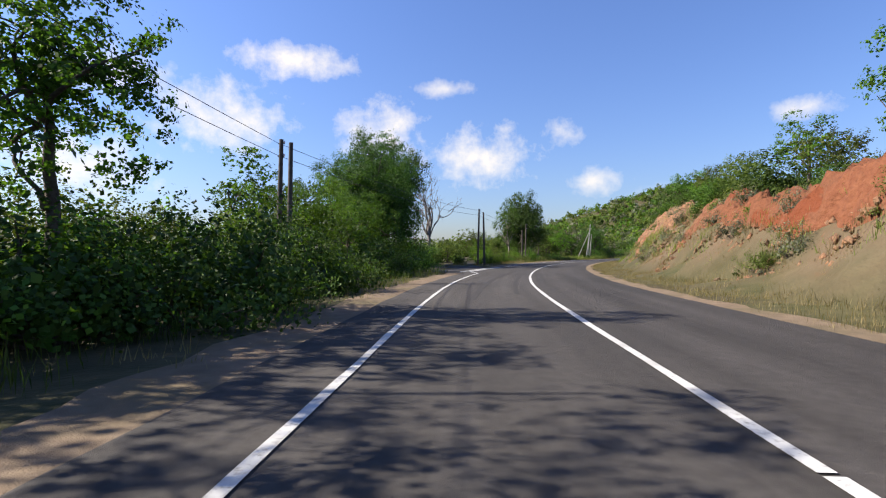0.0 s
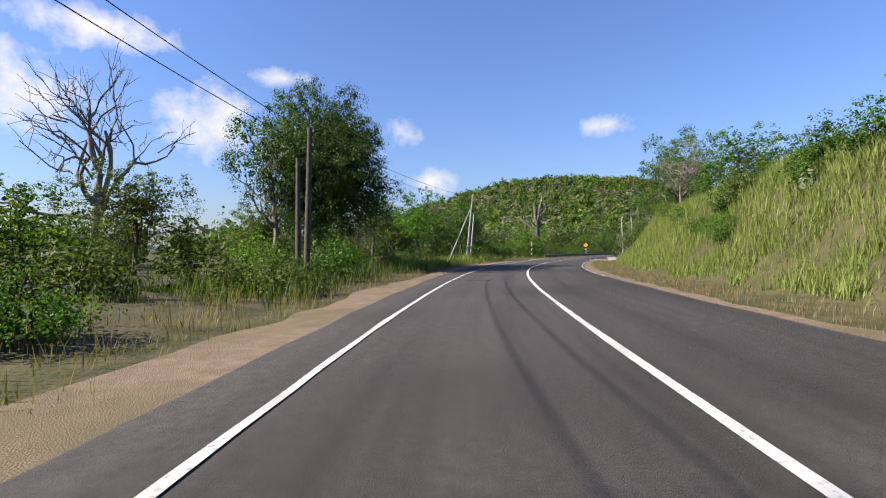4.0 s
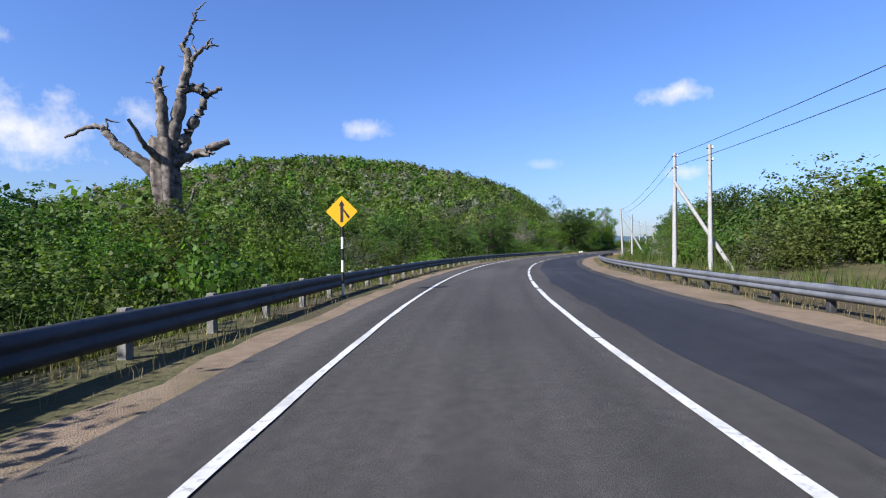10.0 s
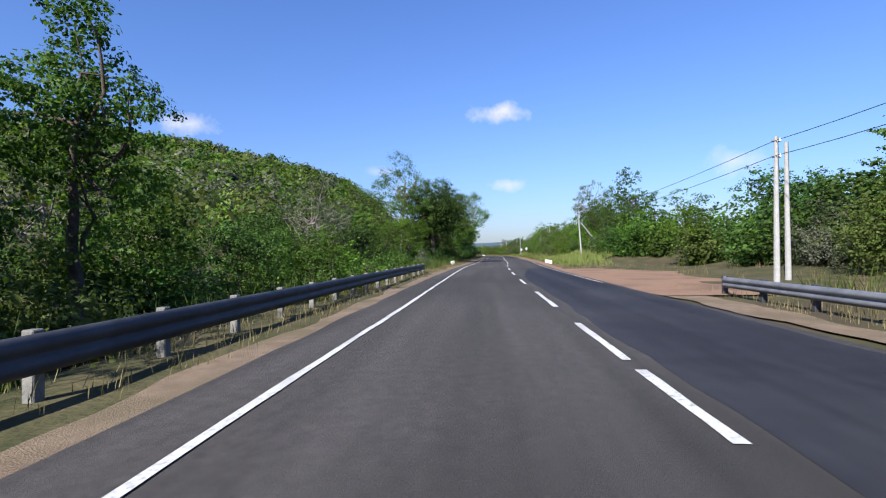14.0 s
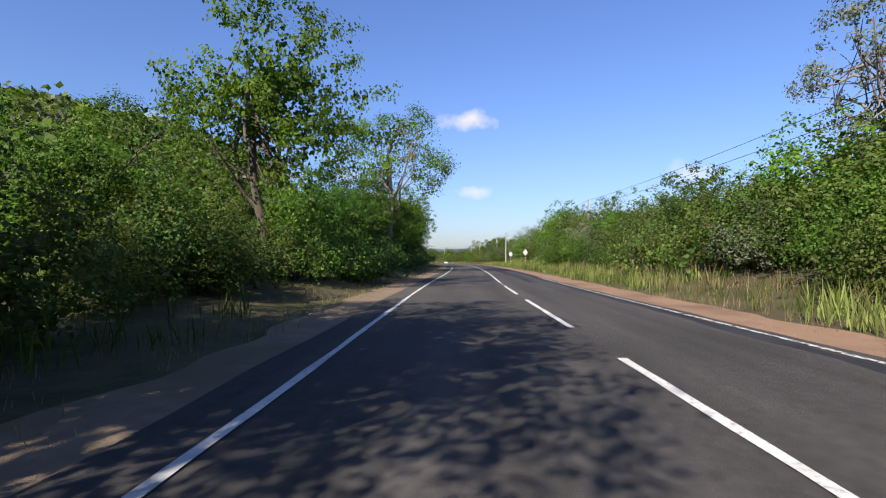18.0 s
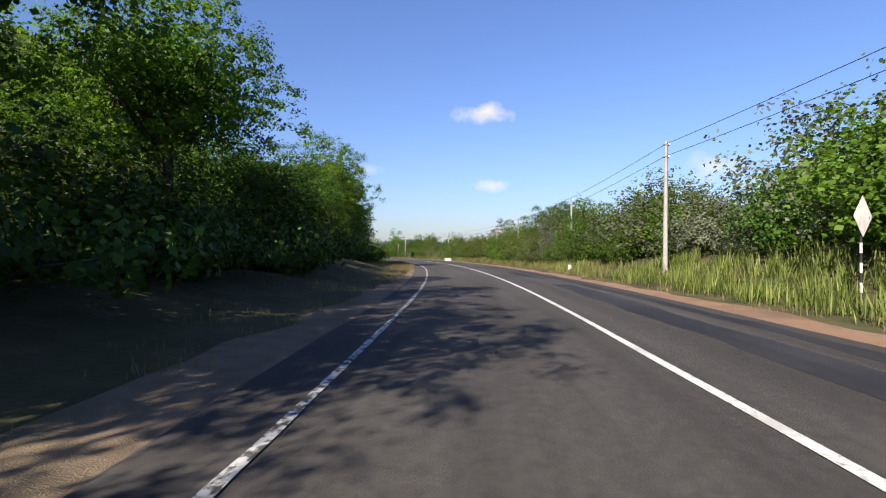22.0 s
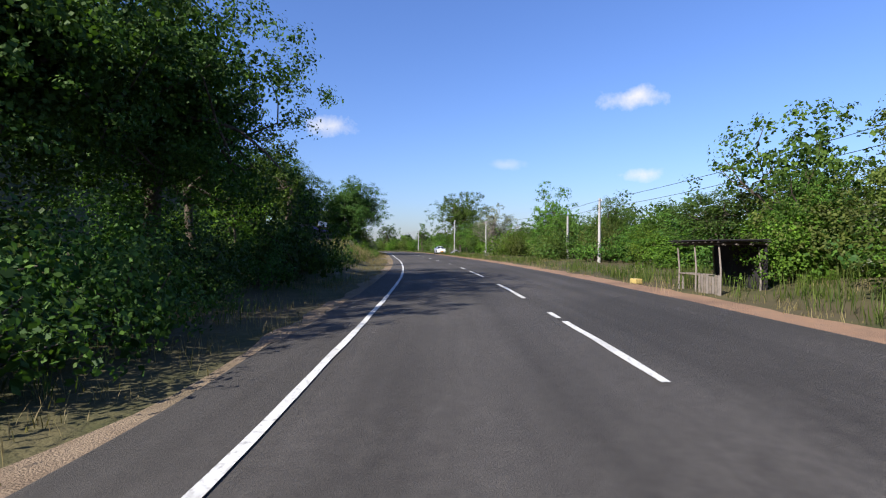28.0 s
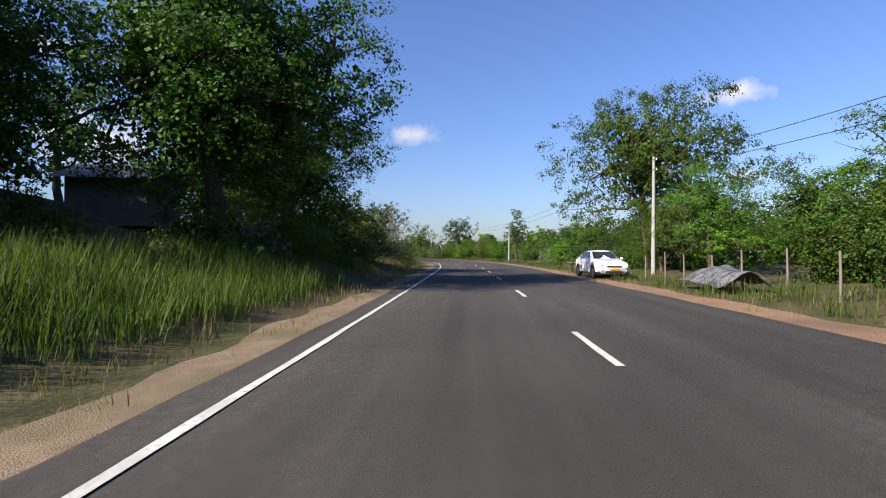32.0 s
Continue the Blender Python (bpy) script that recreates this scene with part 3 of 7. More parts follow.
def streaked(mat, low, high):
    """Long streaks and wheel paths along the lane, over the surface's own grain."""
    t = mat.node_tree
    b = t.nodes["Principled BSDF"]
    under = b.inputs["Base Color"].links[0].from_socket
    across, along, place = t.nodes.new("ShaderNodeAttribute"), t.nodes.new("ShaderNodeAttribute"), t.nodes.new("ShaderNodeCombineXYZ")
    across.attribute_name, along.attribute_name = "across", "along"
    slow = t.nodes.new("ShaderNodeMath")
    slow.operation = "MULTIPLY"
    slow.inputs[1].default_value = 0.035
    t.links.new(along.outputs["Fac"], slow.inputs[0])
    t.links.new(across.outputs["Fac"], place.inputs[0])
    t.links.new(slow.outputs[0], place.inputs[1])
    grain = t.nodes.new("ShaderNodeTexNoise")
    grain.inputs["Scale"].default_value, grain.inputs["Detail"].default_value, grain.inputs["Roughness"].default_value = 1.3, 5, 0.6
    t.links.new(place.outputs[0], grain.inputs["Vector"])
    span = t.nodes.new("ShaderNodeMapRange")
    span.inputs["From Min"].default_value, span.inputs["From Max"].default_value = 0.32, 0.68
    span.inputs["To Min"].default_value, span.inputs["To Max"].default_value = low, high
    t.links.new(grain.outputs[0], span.inputs["Value"])
    hue = t.nodes.new("ShaderNodeHueSaturation")
    t.links.new(under, hue.inputs["Color"])
    t.links.new(span.outputs[0], hue.inputs["Value"])
    t.links.new(hue.outputs[0], b.inputs["Base Color"])


streaked(M_ASPHALT, 0.72, 1.22)
streaked(M_ASPHALT_NEW, 0.7, 1.25)
road = new("road", strip("road", 2, 845, [(0, -4.45), (90, -4.5), (205, -4.35), (330, -4.5), (470, -4.35), (560, -4.3), (850, -4.4)],
                         [(0, 3.75), (200, 3.8), (300, 3.3), (340, 3.45), (400, 3.35), (520, 3.5), (620, 4.2), (850, 4.2)], 0.0, M_ASPHALT, 0.8, 0.05, 2, 0.08))
tagged(road, "grey asphalt two-lane country road, worn and sun-bleached", "road", kind="structure")
for name, s0, s1, o0, o1, ed, mat, lab in [
    ("asphalt_patch", 206, 331, [(206, 1.2), (216, 0.75), (250, 0.7), (290, 0.3), (318, 0.35), (331, 1.5)], [(206, 2.2), (214, 3.2), (331, 3.1)], 0.07, M_ASPHALT_NEW, "fresh dark asphalt laid on one lane"),
    ("asphalt_patch", 388, 455, [(388, 1.6), (420, 1.1), (455, 1.5)], [(388, 2.0), (420, 2.3), (455, 2.2)], 0.12, M_ASPHALT_NEW, "dark asphalt streak along the lane"),
    ("asphalt_patch", 345, 470, [(345, 2.75), (470, 2.6)], [(345, 2.9), (400, 3.15), (470, 2.9)], 0.1, M_ASPHALT_NEW, "dark asphalt streak along the lane edge"),
    ("asphalt_patch", 461, 467, 1.6, 2.1, 0.1, M_ASPHALT_NEW, "small dark asphalt repair"),
    ("tyre_mark", 74, 98, [(74, -2.3), (98, -1.4)], [(74, -2.1), (98, -1.15)], 0.03, M_TYRE_MARK, "dark tyre mark on asphalt"),
    ("tyre_mark", 76, 96, [(76, -0.9), (96, -0.5)], [(76, -0.75), (96, -0.35)], 0.03, M_TYRE_MARK, "dark tyre mark on asphalt"),
    ("tyre_mark", 398, 432, -2.12, -2.0, 0.02, M_TYRE_MARK, "dark seam along the lane"),
    ("tyre_mark", 494, 506, [(494, -1.1), (506, -1.6)], [(494, -1.0), (506, -1.48)], 0.02, M_TYRE_MARK, "dark tyre mark on asphalt"),
    ("tyre_mark", 618, 621.5, 2.2, 2.5, 0.05, M_TYRE_MARK, "dark oil stain on asphalt"),
    ("tyre_mark", 612, 614.5, 2.7, 3.0, 0.05, M_TYRE_MARK, "dark oil stain on asphalt"),
]:
    tagged(new(name, strip(name, s0, s1, o0, o1, 0.004, mat, 0.7, ed, 5)), lab, "road surface", kind="structure")

# side roads and sandy mouths
for name, s0, s1, o0, o1, z, mat, lab in [
    ("side_road", 93, 150, [(93, -6), (97, -8), (112, -11.5), (130, -15), (150, -20)], [(93, -4.3), (104, -4.3), (108, -6), (118, -9.3), (130, -11.5), (150, -16)], -0.004, M_ASPHALT, "side road joining at a shaded mouth"),
    ("side_road", 189.5, 197.5, -34, -4.3, 0.008, M_ASPHALT, "asphalt side road joining the main road"),
    ("side_road", 186, 201, [(186, 3.6), (201, 3.6)], [(186, 5.2), (190, 8.2), (199, 8.0), (201, 5.5)], -0.008, M_SAND, "sandy lay-by beside the asphalt"),
    ("side_road", 597.6, 603, [(597.6, -7.0), (603, -7.2)], [(597.6, -4.3), (603, -4.3)], -0.012, M_CONCRETE_DUSTY, "dusty concrete apron crossing the verge"),
    ("side_road", 306, 330, [(306, 3.2), (330, 3.2)], [(306, 9), (316, 13), (330, 6.5)], -0.006, M_SAND_RED, "sandy mouth of a track"),
]:
    tagged(new(name, strip(name, s0, s1, o0, o1, z, mat, 0.7, 0.15, 8)), lab, "road", kind="structure")

# shoulders
for s0, s1, o0, o1, mat in [
    (10, 94, -5.6, -4.35, M_SAND), (108, 189, [(108, -5.2), (125, -5.9), (150, -5.4), (165, -6.0), (189, -5.8)], -4.35, M_SAND),
    (198, 336, [(198, -5.6), (212, -5.0), (300, -4.95), (336, -5.2)], -4.2, M_SAND), (336, 470, [(336, -5.5), (350, -5.2), (380, -5.7), (440, -5.6), (452, -5.3), (470, -4.9)], -4.3, M_SAND),
    (470, 560, -4.7, -4.2, M_SAND), (560, 845, [(560, -4.8), (600, -4.9), (620, -5.2), (845, -5.2)], -4.2, M_SAND),
    (10, 189, 3.6, 4.5, M_SAND), (200, 306, 3.6, [(200, 5.5), (212, 4.9), (306, 4.6)], M_SAND), (330, 845, 3.2, [(330, 4.2), (380, 4.9), (470, 4.3), (560, 4.8), (600, 5.4), (845, 5.3)], M_SAND_RED),
]:
    tagged(new("shoulder", strip("shoulder", s0, s1, o0, o1, -0.02, mat, 0.6, 0.22, int(s0) + 3)), "sandy gravel shoulder along the asphalt", "road shoulder", kind="structure")

# markings
marks = tagged(new("road_markings"), "white painted road markings, worn in places", "road marking", kind="structure")


def mark(name, s0, s1, o, wide=0.12, mat=M_PAINT, step=1.0, o1=None):
    o1 = o if o1 is None else o1
    lo, hi = [(s0, o - wide / 2), (s1, o1 - wide / 2)], [(s0, o + wide / 2), (s1, o1 + wide / 2)]
    part(name, strip(name, s0, s1, lo, hi, 0.012, mat, step, 0.012, int(s0 * 7) % 1000), None, marks)


LEFT_LINE = [(0, -3.35), (68, -3.4), (92, -3.4), (125, -3.65), (157, -3.2), (190, -3.4), (216, -3.2), (285, -3.75), (309, -3.5), (344, -3.85), (389, -3.75), (463, -3.6), (504, -3.2), (539, -3.3), (548, -3.45), (600, -3.8), (850, -3.6)]
for s0, s1 in [(3, 92.3), (108, 186.5), (201, 238), (238.1, 262), (262.1, 274), (274.1, 342), (342.5, 436)]:
    n = max(1, int((s1 - s0) / 12))
    cuts = np.linspace(s0, s1, n + 1)
    for a, b in zip(cuts[:-1], cuts[1:]):
        mark("edge_line", a, b, float(profile(a, LEFT_LINE)), 0.1, M_PAINT, 0.5, float(profile(b, LEFT_LINE)))
for a in np.arange(436, 512, 6.0):
    mark("edge_line", a, a + 6.0, float(profile(a, LEFT_LINE)), 0.1, M_PAINT_WORN, 0.3, float(profile(a + 6, LEFT_LINE)))
a = 512.0
while a < 845:
    b = a + 11.5
    mark("edge_line", a, b, float(profile(a, LEFT_LINE)), 0.1, M_PAINT, 0.5, float(profile(b, LEFT_LINE)))
    a = b
for a in np.arange(3, 238, 12.0):
    mark("centre_line", a, min(a + 11.95, 239.5), 0.0, 0.12)
for a, b in [(240, 243.2), (243.6, 245.6), (246, 248.8), (249.2, 252), (252.6, 257.5), (258, 262.25), (262.4, 266.3), (268.9, 274.3), (277.2, 282.9), (285.6, 290.5), (294.6, 296.7), (297.2, 300.3), (303, 307.5),
             (311.5, 315), (320, 323.6), (328.4, 331.8), (337, 340.6), (345.2, 349.7), (352.5, 358.9), (361.2, 366.6), (369.5, 375.9), (378.3, 384.2), (385.4, 385.7)]:
    mark("centre_dash", a, b, 0.0, 0.115, M_PAINT, 0.4)
for a in np.arange(387.0, 540, 12.0):
    mark("centre_line", a, min(a + 11.95, 540.7), 0.0, 0.12)
for a, b in [(543.4, 547.3), (547.7, 548.5), (551.2, 556), (560.4, 565.7), (568.1, 570.3), (576.8, 577.8), (587.4, 590.3), (596, 598.9), (605.3, 608.3), (615, 617.5), (624.2, 626.8)]:
    mark("centre_dash", a, b, 0.0, 0.11, M_PAINT, 0.4)
for a in np.arange(634, 840, 9.2):
    mark("centre_dash", a, a + 3.0, 0.0, 0.11, M_PAINT, 0.6)
for a in np.arange(312, 385, 12.0):
    mark("edge_line", a, a + 11.8, 3.1, 0.1, M_PAINT_WORN, 0.5)
for a in np.arange(150, 186, 6.0):
    mark("edge_line", a, a + 5.6, 3.72, 0.09, M_PAINT_WORN, 0.4)
# give-way lines of the side roads
for s0, s1, o, o1, w in [(94.4, 107, -4.9, -4.2, 0.28), (95.0, 107.4, -4.35, -3.75, 0.22), (190.8, 199.4, -4.95, -4.45, 0.3), (191.4, 199.8, -4.45, -4.0, 0.24), (199.8, 200.8, -4.2, -3.5, 0.16),
                         (186.5, 189.6, -3.35, -3.6, 0.22), (189.6, 191.0, -3.7, -5.6, 0.16), (190.7, 199.8, 3.5, 3.5, 0.2), (190.7, 200.2, 3.95, 3.95, 0.2), (92.3, 95.5, -3.4, -4.6, 0.14)]:
    mark("give_way_line", s0, s1, o, w, M_PAINT, 0.4, o1)

# ---- plants ----


def leaf_cards(centres, spread, count, size, seed, flat=0.75, up=0.25, heart=None):
    """Kite-shaped leaves scattered round cluster centres, facing away from the crown's heart: verts and quads."""
    r = np.random.RandomState(seed)
    centres = np.asarray(centres, float)
    c = np.repeat(centres, count, axis=0)
    sp = np.repeat(np.broadcast_to(np.asarray(spread, float), (len(centres),)), count)
    d = r.normal(size=c.shape)
    d /= np.linalg.norm(d, axis=1, keepdims=True)
    out = np.zeros_like(c)
    if heart is not None:
        out = c - np.asarray(heart, float)
        out /= np.maximum(np.linalg.norm(out, axis=1, keepdims=True), 1e-6)
    p = c + d * (r.uniform(0.1, 1.0, len(c)) ** 0.8 * sp * 1.12)[:, None] * np.array([1, 1, flat])
    n = d * 0.9 + out * 0.7 + r.normal(size=c.shape) * 0.5 + np.array([0, 0, up])
    n /= np.linalg.norm(n, axis=1, keepdims=True)
    a = np.cross(n, r.normal(size=c.shape))
    a /= np.maximum(np.linalg.norm(a, axis=1, keepdims=True), 1e-6)
    b = np.cross(n, a)
    L = (size * r.uniform(0.6, 1.35, len(c)))[:, None]
    W = L * r.uniform(0.3, 0.46, len(c))[:, None]
    v = np.stack([p - a * L * 0.5, p + b * W - n * L * 0.08 - a * L * 0.05, p + a * L * 0.5 - n * L * 0.12, p - b * W - n * L * 0.08 - a * L * 0.05], 1).reshape(-1, 3)
    return v, np.arange(len(c) * 4).reshape(-1, 4)


def limb(p0, p1, r0, r1, seed, bend=0.12, n=6, sides=6):
    r = np.random.RandomState(seed)
    u = np.linspace(0, 1, n)[:, None]
    pts = np.asarray(p0) * (1 - u) + np.asarray(p1) * u
    L = np.linalg.norm(np.asarray(p1) - np.asarray(p0))
    pts = pts + np.sin(u * np.pi) * r.normal(size=3) * bend * L * 0.5 + np.concatenate([[np.zeros(3)], r.normal(size=(n - 2, 3)) * bend * L * 0.12, [np.zeros(3)]])
    return tube(pts, np.linspace(r0, r1, n), sides)


def tree_meshes(seed, h, rad, base, clusters, per, leaf, girth, leafmat, barkmat=None, top=1.0, limbs=9, spread=0.55, drop=0.0, fill=7, core=130, boughs=18, gap=1.0):
    """Trunk with limbs, and a crown of rounded boughs, each of many leaf clusters, with gaps between. base: height where the crown begins."""
    r = np.random.RandomState(seed)
    ch = h - base
    mid = np.array([0, 0, base + ch * 0.5])
    k = np.arange(boughs) + 0.5
    dz, turn = 1 - 2 * k / boughs, k * 2.39996 + r.uniform(0, 6.3)
    way = np.stack([np.sqrt(1 - dz * dz) * np.cos(turn), np.sqrt(1 - dz * dz) * np.sin(turn), dz], -1) + r.normal(size=(boughs, 3)) * 0.22
    way /= np.linalg.norm(way, axis=1, keepdims=True)
    bough = way * r.uniform(0.46, 0.82, (boughs, 1)) * np.array([rad, rad, ch / 2])
    wide = r.uniform(0.28, 0.5, boughs) * (rad + ch / 2) / 2 / gap
    own = np.arange(clusters) % boughs
    d = r.normal(size=(clusters, 3)) + way[own] * 0.9 + np.array([0, 0, 0.25])
    d /= np.linalg.norm(d, axis=1, keepdims=True)
    c = bough[own] + d * (wide[own] * r.uniform(0.7, 1.08, clusters))[:, None] * np.array([1, 1, 0.85])
    c[:, 2] += mid[2]
    far = np.linalg.norm((c - mid) / np.array([rad, rad, ch / 2]), axis=1)
    taper = 1 - (1 - top) * np.clip((c[:, 2] - base) / ch, 0, 1)
    c[:, :2] *= taper[:, None]
    c[:, 2] -= drop * (np.hypot(c[:, 0], c[:, 1]) / rad) ** 2
    c[:, 2] = np.maximum(c[:, 2], 0.25)
    sp = spread * r.uniform(0.6, 1.25, clusters) * rad / 5.2 + 0.08
    heart = (bough[own] * 0.6 + mid)
    inner = heart + (c - heart) * r.uniform(0.35, 0.85, (clusters, 1))
    inner[:, 2] = np.maximum(inner[:, 2], 0.25)
    pieces = [leaf_cards(c, sp, per, leaf, seed + 1, heart=mid), leaf_cards(inner, sp * 0.9, fill, leaf * 1.55, seed + 3, heart=mid)]
    tones = np.clip(r.normal(size=boughs) * 0.14, -0.3, 0.3)[own] + np.clip(r.normal(size=clusters) * 0.15, -0.35, 0.4)
    tones = [np.repeat(tones, per * 4), np.repeat(tones, fill * 4)]
    if core:
        deep = r.normal(size=(core, 3))
        deep = deep / np.linalg.norm(deep, axis=1, keepdims=True) * r.uniform(0.1, 0.52, (core, 1)) * np.array([rad, rad, ch / 2])
        deep[:, :2] *= top ** 0.5
        deep = deep + mid
        deep[:, 2] = np.maximum(deep[:, 2] - drop * (np.hypot(deep[:, 0], deep[:, 1]) / rad) ** 2, 0.5)
        pieces.append(leaf_cards(deep, 0.11 * rad, 20, 0.046 * rad, seed + 4))
        tones.append(np.zeros(core * 80))
    crown = toned(mesh_np("crown", *joined(pieces), leafmat), np.concatenate(tones))
    lean = r.normal(size=2) * 0.04 * h
    tip = np.array([lean[0], lean[1], base + ch * 0.55])
    pieces = [limb((0, 0, -0.3), tip, girth, girth * 0.35, seed + 2, 0.05, 8, 8)]
    order = np.argsort(-far)[:limbs] if gap > 1.2 else r.permutation(clusters)[:limbs]
    for k, i in enumerate(order):
        u = r.uniform(0.35, 0.95)
        p0 = np.array([0, 0, -0.3]) * (1 - u) + tip * u
        p0[2] = max(p0[2], base * 0.6)
        pieces.append(limb(p0, p0 * 0.1 + c[i] * 0.9, girth * 0.38, girth * 0.07, seed + 10 + k, 0.2))
        for q in range(2):
            e = p0 * 0.45 + c[i] * 0.55
            j = r.randint(clusters)
            far_end = e * 0.35 + c[j] * 0.65 if np.linalg.norm(c[j] - e) < rad * 1.2 else e + (c[i] - e) * 0.6 + r.normal(size=3) * rad * 0.15
            pieces.append(limb(e, far_end, girth * 0.16, girth * 0.04, seed + 90 + 3 * k + q, 0.2, 5, 5))
    trunk = mesh_np("trunk", *joined(pieces), barkmat or M_BARK, True)
    return trunk, crown


def bush_meshes(seed, h, rad, clusters, per, leaf, leafmat):
    r = np.random.RandomState(seed)
    a, q = r.uniform(0, 2 * np.pi, clusters), np.sqrt(r.uniform(0, 1, clusters))
    lobe = 1 + 0.25 * np.sin(2 * a + seed) + 0.2 * np.sin(3 * a + seed * 2)
    c = np.stack([np.cos(a) * q * rad * lobe, np.sin(a) * q * rad * lobe, np.zeros(clusters)], -1)
    roof = h * (1 - 0.75 * q**2) * r.uniform(0.55, 1.12, clusters)
    c[:, 2] = np.maximum(roof * r.uniform(0.25, 1.0, clusters) ** 0.6, 0.2)
    inner = c * np.array([0.8, 0.8, 0.78])
    foliage = mesh_np("foliage", *joined([leaf_cards(c, 0.22 * rad + 0.1, per, leaf, seed + 1, 0.8, heart=(0, 0, h * 0.3)), leaf_cards(inner * 0.85, 0.2 * rad, 5, 0.2, seed + 3, 0.8)]), leafmat)
    own = np.clip(r.normal(size=clusters) * 0.25, -0.5, 0.55)
    toned(foliage, np.concatenate([np.repeat(own, per * 4), np.repeat(own, 5 * 4)]))
    pieces = [limb((r.normal() * 0.15, r.normal() * 0.15, -0.15), c[i], 0.045, 0.012, seed + 5 + i, 0.15, 5, 5) for i in range(min(8, clusters))]
    return mesh_np("stem", *joined(pieces), M_BARK, True), foliage


def bare_meshes(seed, h, rad, girth, mat, levels=4, first=9):
    """A leafless tree, forking into fine twigs."""
    r = np.random.RandomState(seed)
    pieces, tips = [], []

    def fork(p, d, L, g, level):
        e = p + d * L
        pieces.append(limb(p, e, g, g * 0.55, r.randint(1 << 30), 0.18, 5, 6 if level < 2 else 4))
        if level == levels:
            tips.append(e)
            return
        for _ in range(first if level == 0 else r.randint(2, 4)):
            nd = d + r.normal(size=3) * (0.55 if level else 0.6) + np.array([0, 0, 0.12])
            nd /= np.linalg.norm(nd)
            start = p + d * L * r.uniform(0.55, 1.0)
            fork(start, nd, L * r.uniform(0.5, 0.78) if level else h * 0.3, g * 0.5, level + 1)

    fork(np.array([0.0, 0, -0.3]), np.array([0.03, 0.02, 1.0]), h * 0.42, girth, 0)
    return mesh_np("trunk", *joined(pieces), mat, True), np.array(tips)


KINDS = {}


def kind(key, name, meshes, names, label, category, group):
    """One hidden-free master of a plant kind; its copies share the meshes."""
    KINDS[key] = (name, meshes, names, label, category, group, [])


# Plant kinds; those marked far stand well back and carry fewer, larger leaves
for key, seed, h, rad, base, clusters, leaf, girth, leafmat, barkmat, lab, more in [
    ("broad", 11, 10, 4.6, 2.0, 220, 0.21, 0.26, M_LEAF, None, "broad green roadside tree with a dense leafy crown", {}),
    ("dark", 23, 11, 4.4, 1.8, 230, 0.21, 0.3, M_LEAF_DARK, None, "dark green tree with a heavy dense crown", {"core": 170}),
    ("tall", 37, 12, 3.3, 2.4, 190, 0.21, 0.24, M_LEAF, None, "tall green tree with an uneven crown", {"top": 0.7, "boughs": 22}),
    ("bright", 41, 9.5, 4.2, 1.6, 200, 0.2, 0.22, M_LEAF_BRIGHT, None, "bright green tree in full sun with layered foliage", {}),
    ("olive", 53, 7.5, 3.4, 1.2, 160, 0.18, 0.17, M_LEAF_OLIVE, None, "olive green small tree with dry-tinted leaves", {}),
    ("grey", 61, 9, 3.2, 2.2, 130, 0.17, 0.17, M_LEAF_GREY, M_TWIG, "thin greyish tree with sparse dry leaves", {"limbs": 26, "fill": 2, "core": 0, "gap": 1.25}),
    ("gum", 67, 14, 4.4, 4.4, 180, 0.2, 0.27, M_LEAF, M_BARK_PALE, "tall slender tree with pale bark and airy crown", {"limbs": 18, "spread": 0.7, "fill": 6, "core": 0, "gap": 1.15, "boughs": 20}),
    ("umbrella", 73, 13, 7.2, 2.2, 560, 0.22, 0.3, M_LEAF, None, "large spreading tree with umbrella-shaped crown", {"limbs": 18, "drop": 0.6, "core": 150, "spread": 0.36, "boughs": 34, "gap": 1.0}),
    ("giant", 79, 14, 6.6, 1.2, 640, 0.23, 0.42, M_LEAF_DARK, None, "huge dark tree with low hanging crown", {"limbs": 14, "fill": 12, "core": 420, "spread": 0.48, "boughs": 40}),
    ("shade", 131, 14, 6.4, 1.7, 700, 0.22, 0.42, M_LEAF_DARK, None, "huge dark shade tree with a solid low crown", {"limbs": 12, "fill": 16, "core": 900, "spread": 0.46, "boughs": 44, "drop": 0.9}),
    ("overhang", 139, 10.5, 5.0, 3.2, 460, 0.2, 0.28, M_LEAF, None, "tall dense tree whose crown hangs over the verge", {"limbs": 16, "fill": 12, "core": 420, "spread": 0.44, "boughs": 30, "drop": 0.7}),
    ("overhang_light", 149, 10.5, 4.8, 2.8, 460, 0.18, 0.26, M_LEAF_BRIGHT, None, "tall bright green tree whose crown hangs over the verge", {"limbs": 16, "fill": 12, "core": 380, "spread": 0.4, "boughs": 34, "drop": 0.7}),
    ("hedge", 107, 8, 3.5, 0.6, 240, 0.15, 0.2, M_LEAF, None, "dense leafy tree leaning over the road edge", {"fill": 10, "core": 170}),
    ("hedge_light", 109, 8, 3.4, 0.6, 230, 0.15, 0.2, M_LEAF, None, "dense green tree leaning over the road edge", {"fill": 10, "core": 170}),
    ("airy", 113, 11, 5.0, 4.7, 260, 0.19, 0.24, M_LEAF_BRIGHT, M_BARK_PALE, "tall open tree with pale limbs and separate leafy tufts", {"limbs": 11, "spread": 0.6, "fill": 5, "core": 0, "gap": 1.3, "boughs": 17, "drop": 1.2}),
]:
    kind(key, "tree", tree_meshes(seed, h, rad, base, clusters, 52, leaf * 0.6, girth, leafmat, barkmat, **more), ("trunk", "crown"), lab, "tree", "roadside trees")
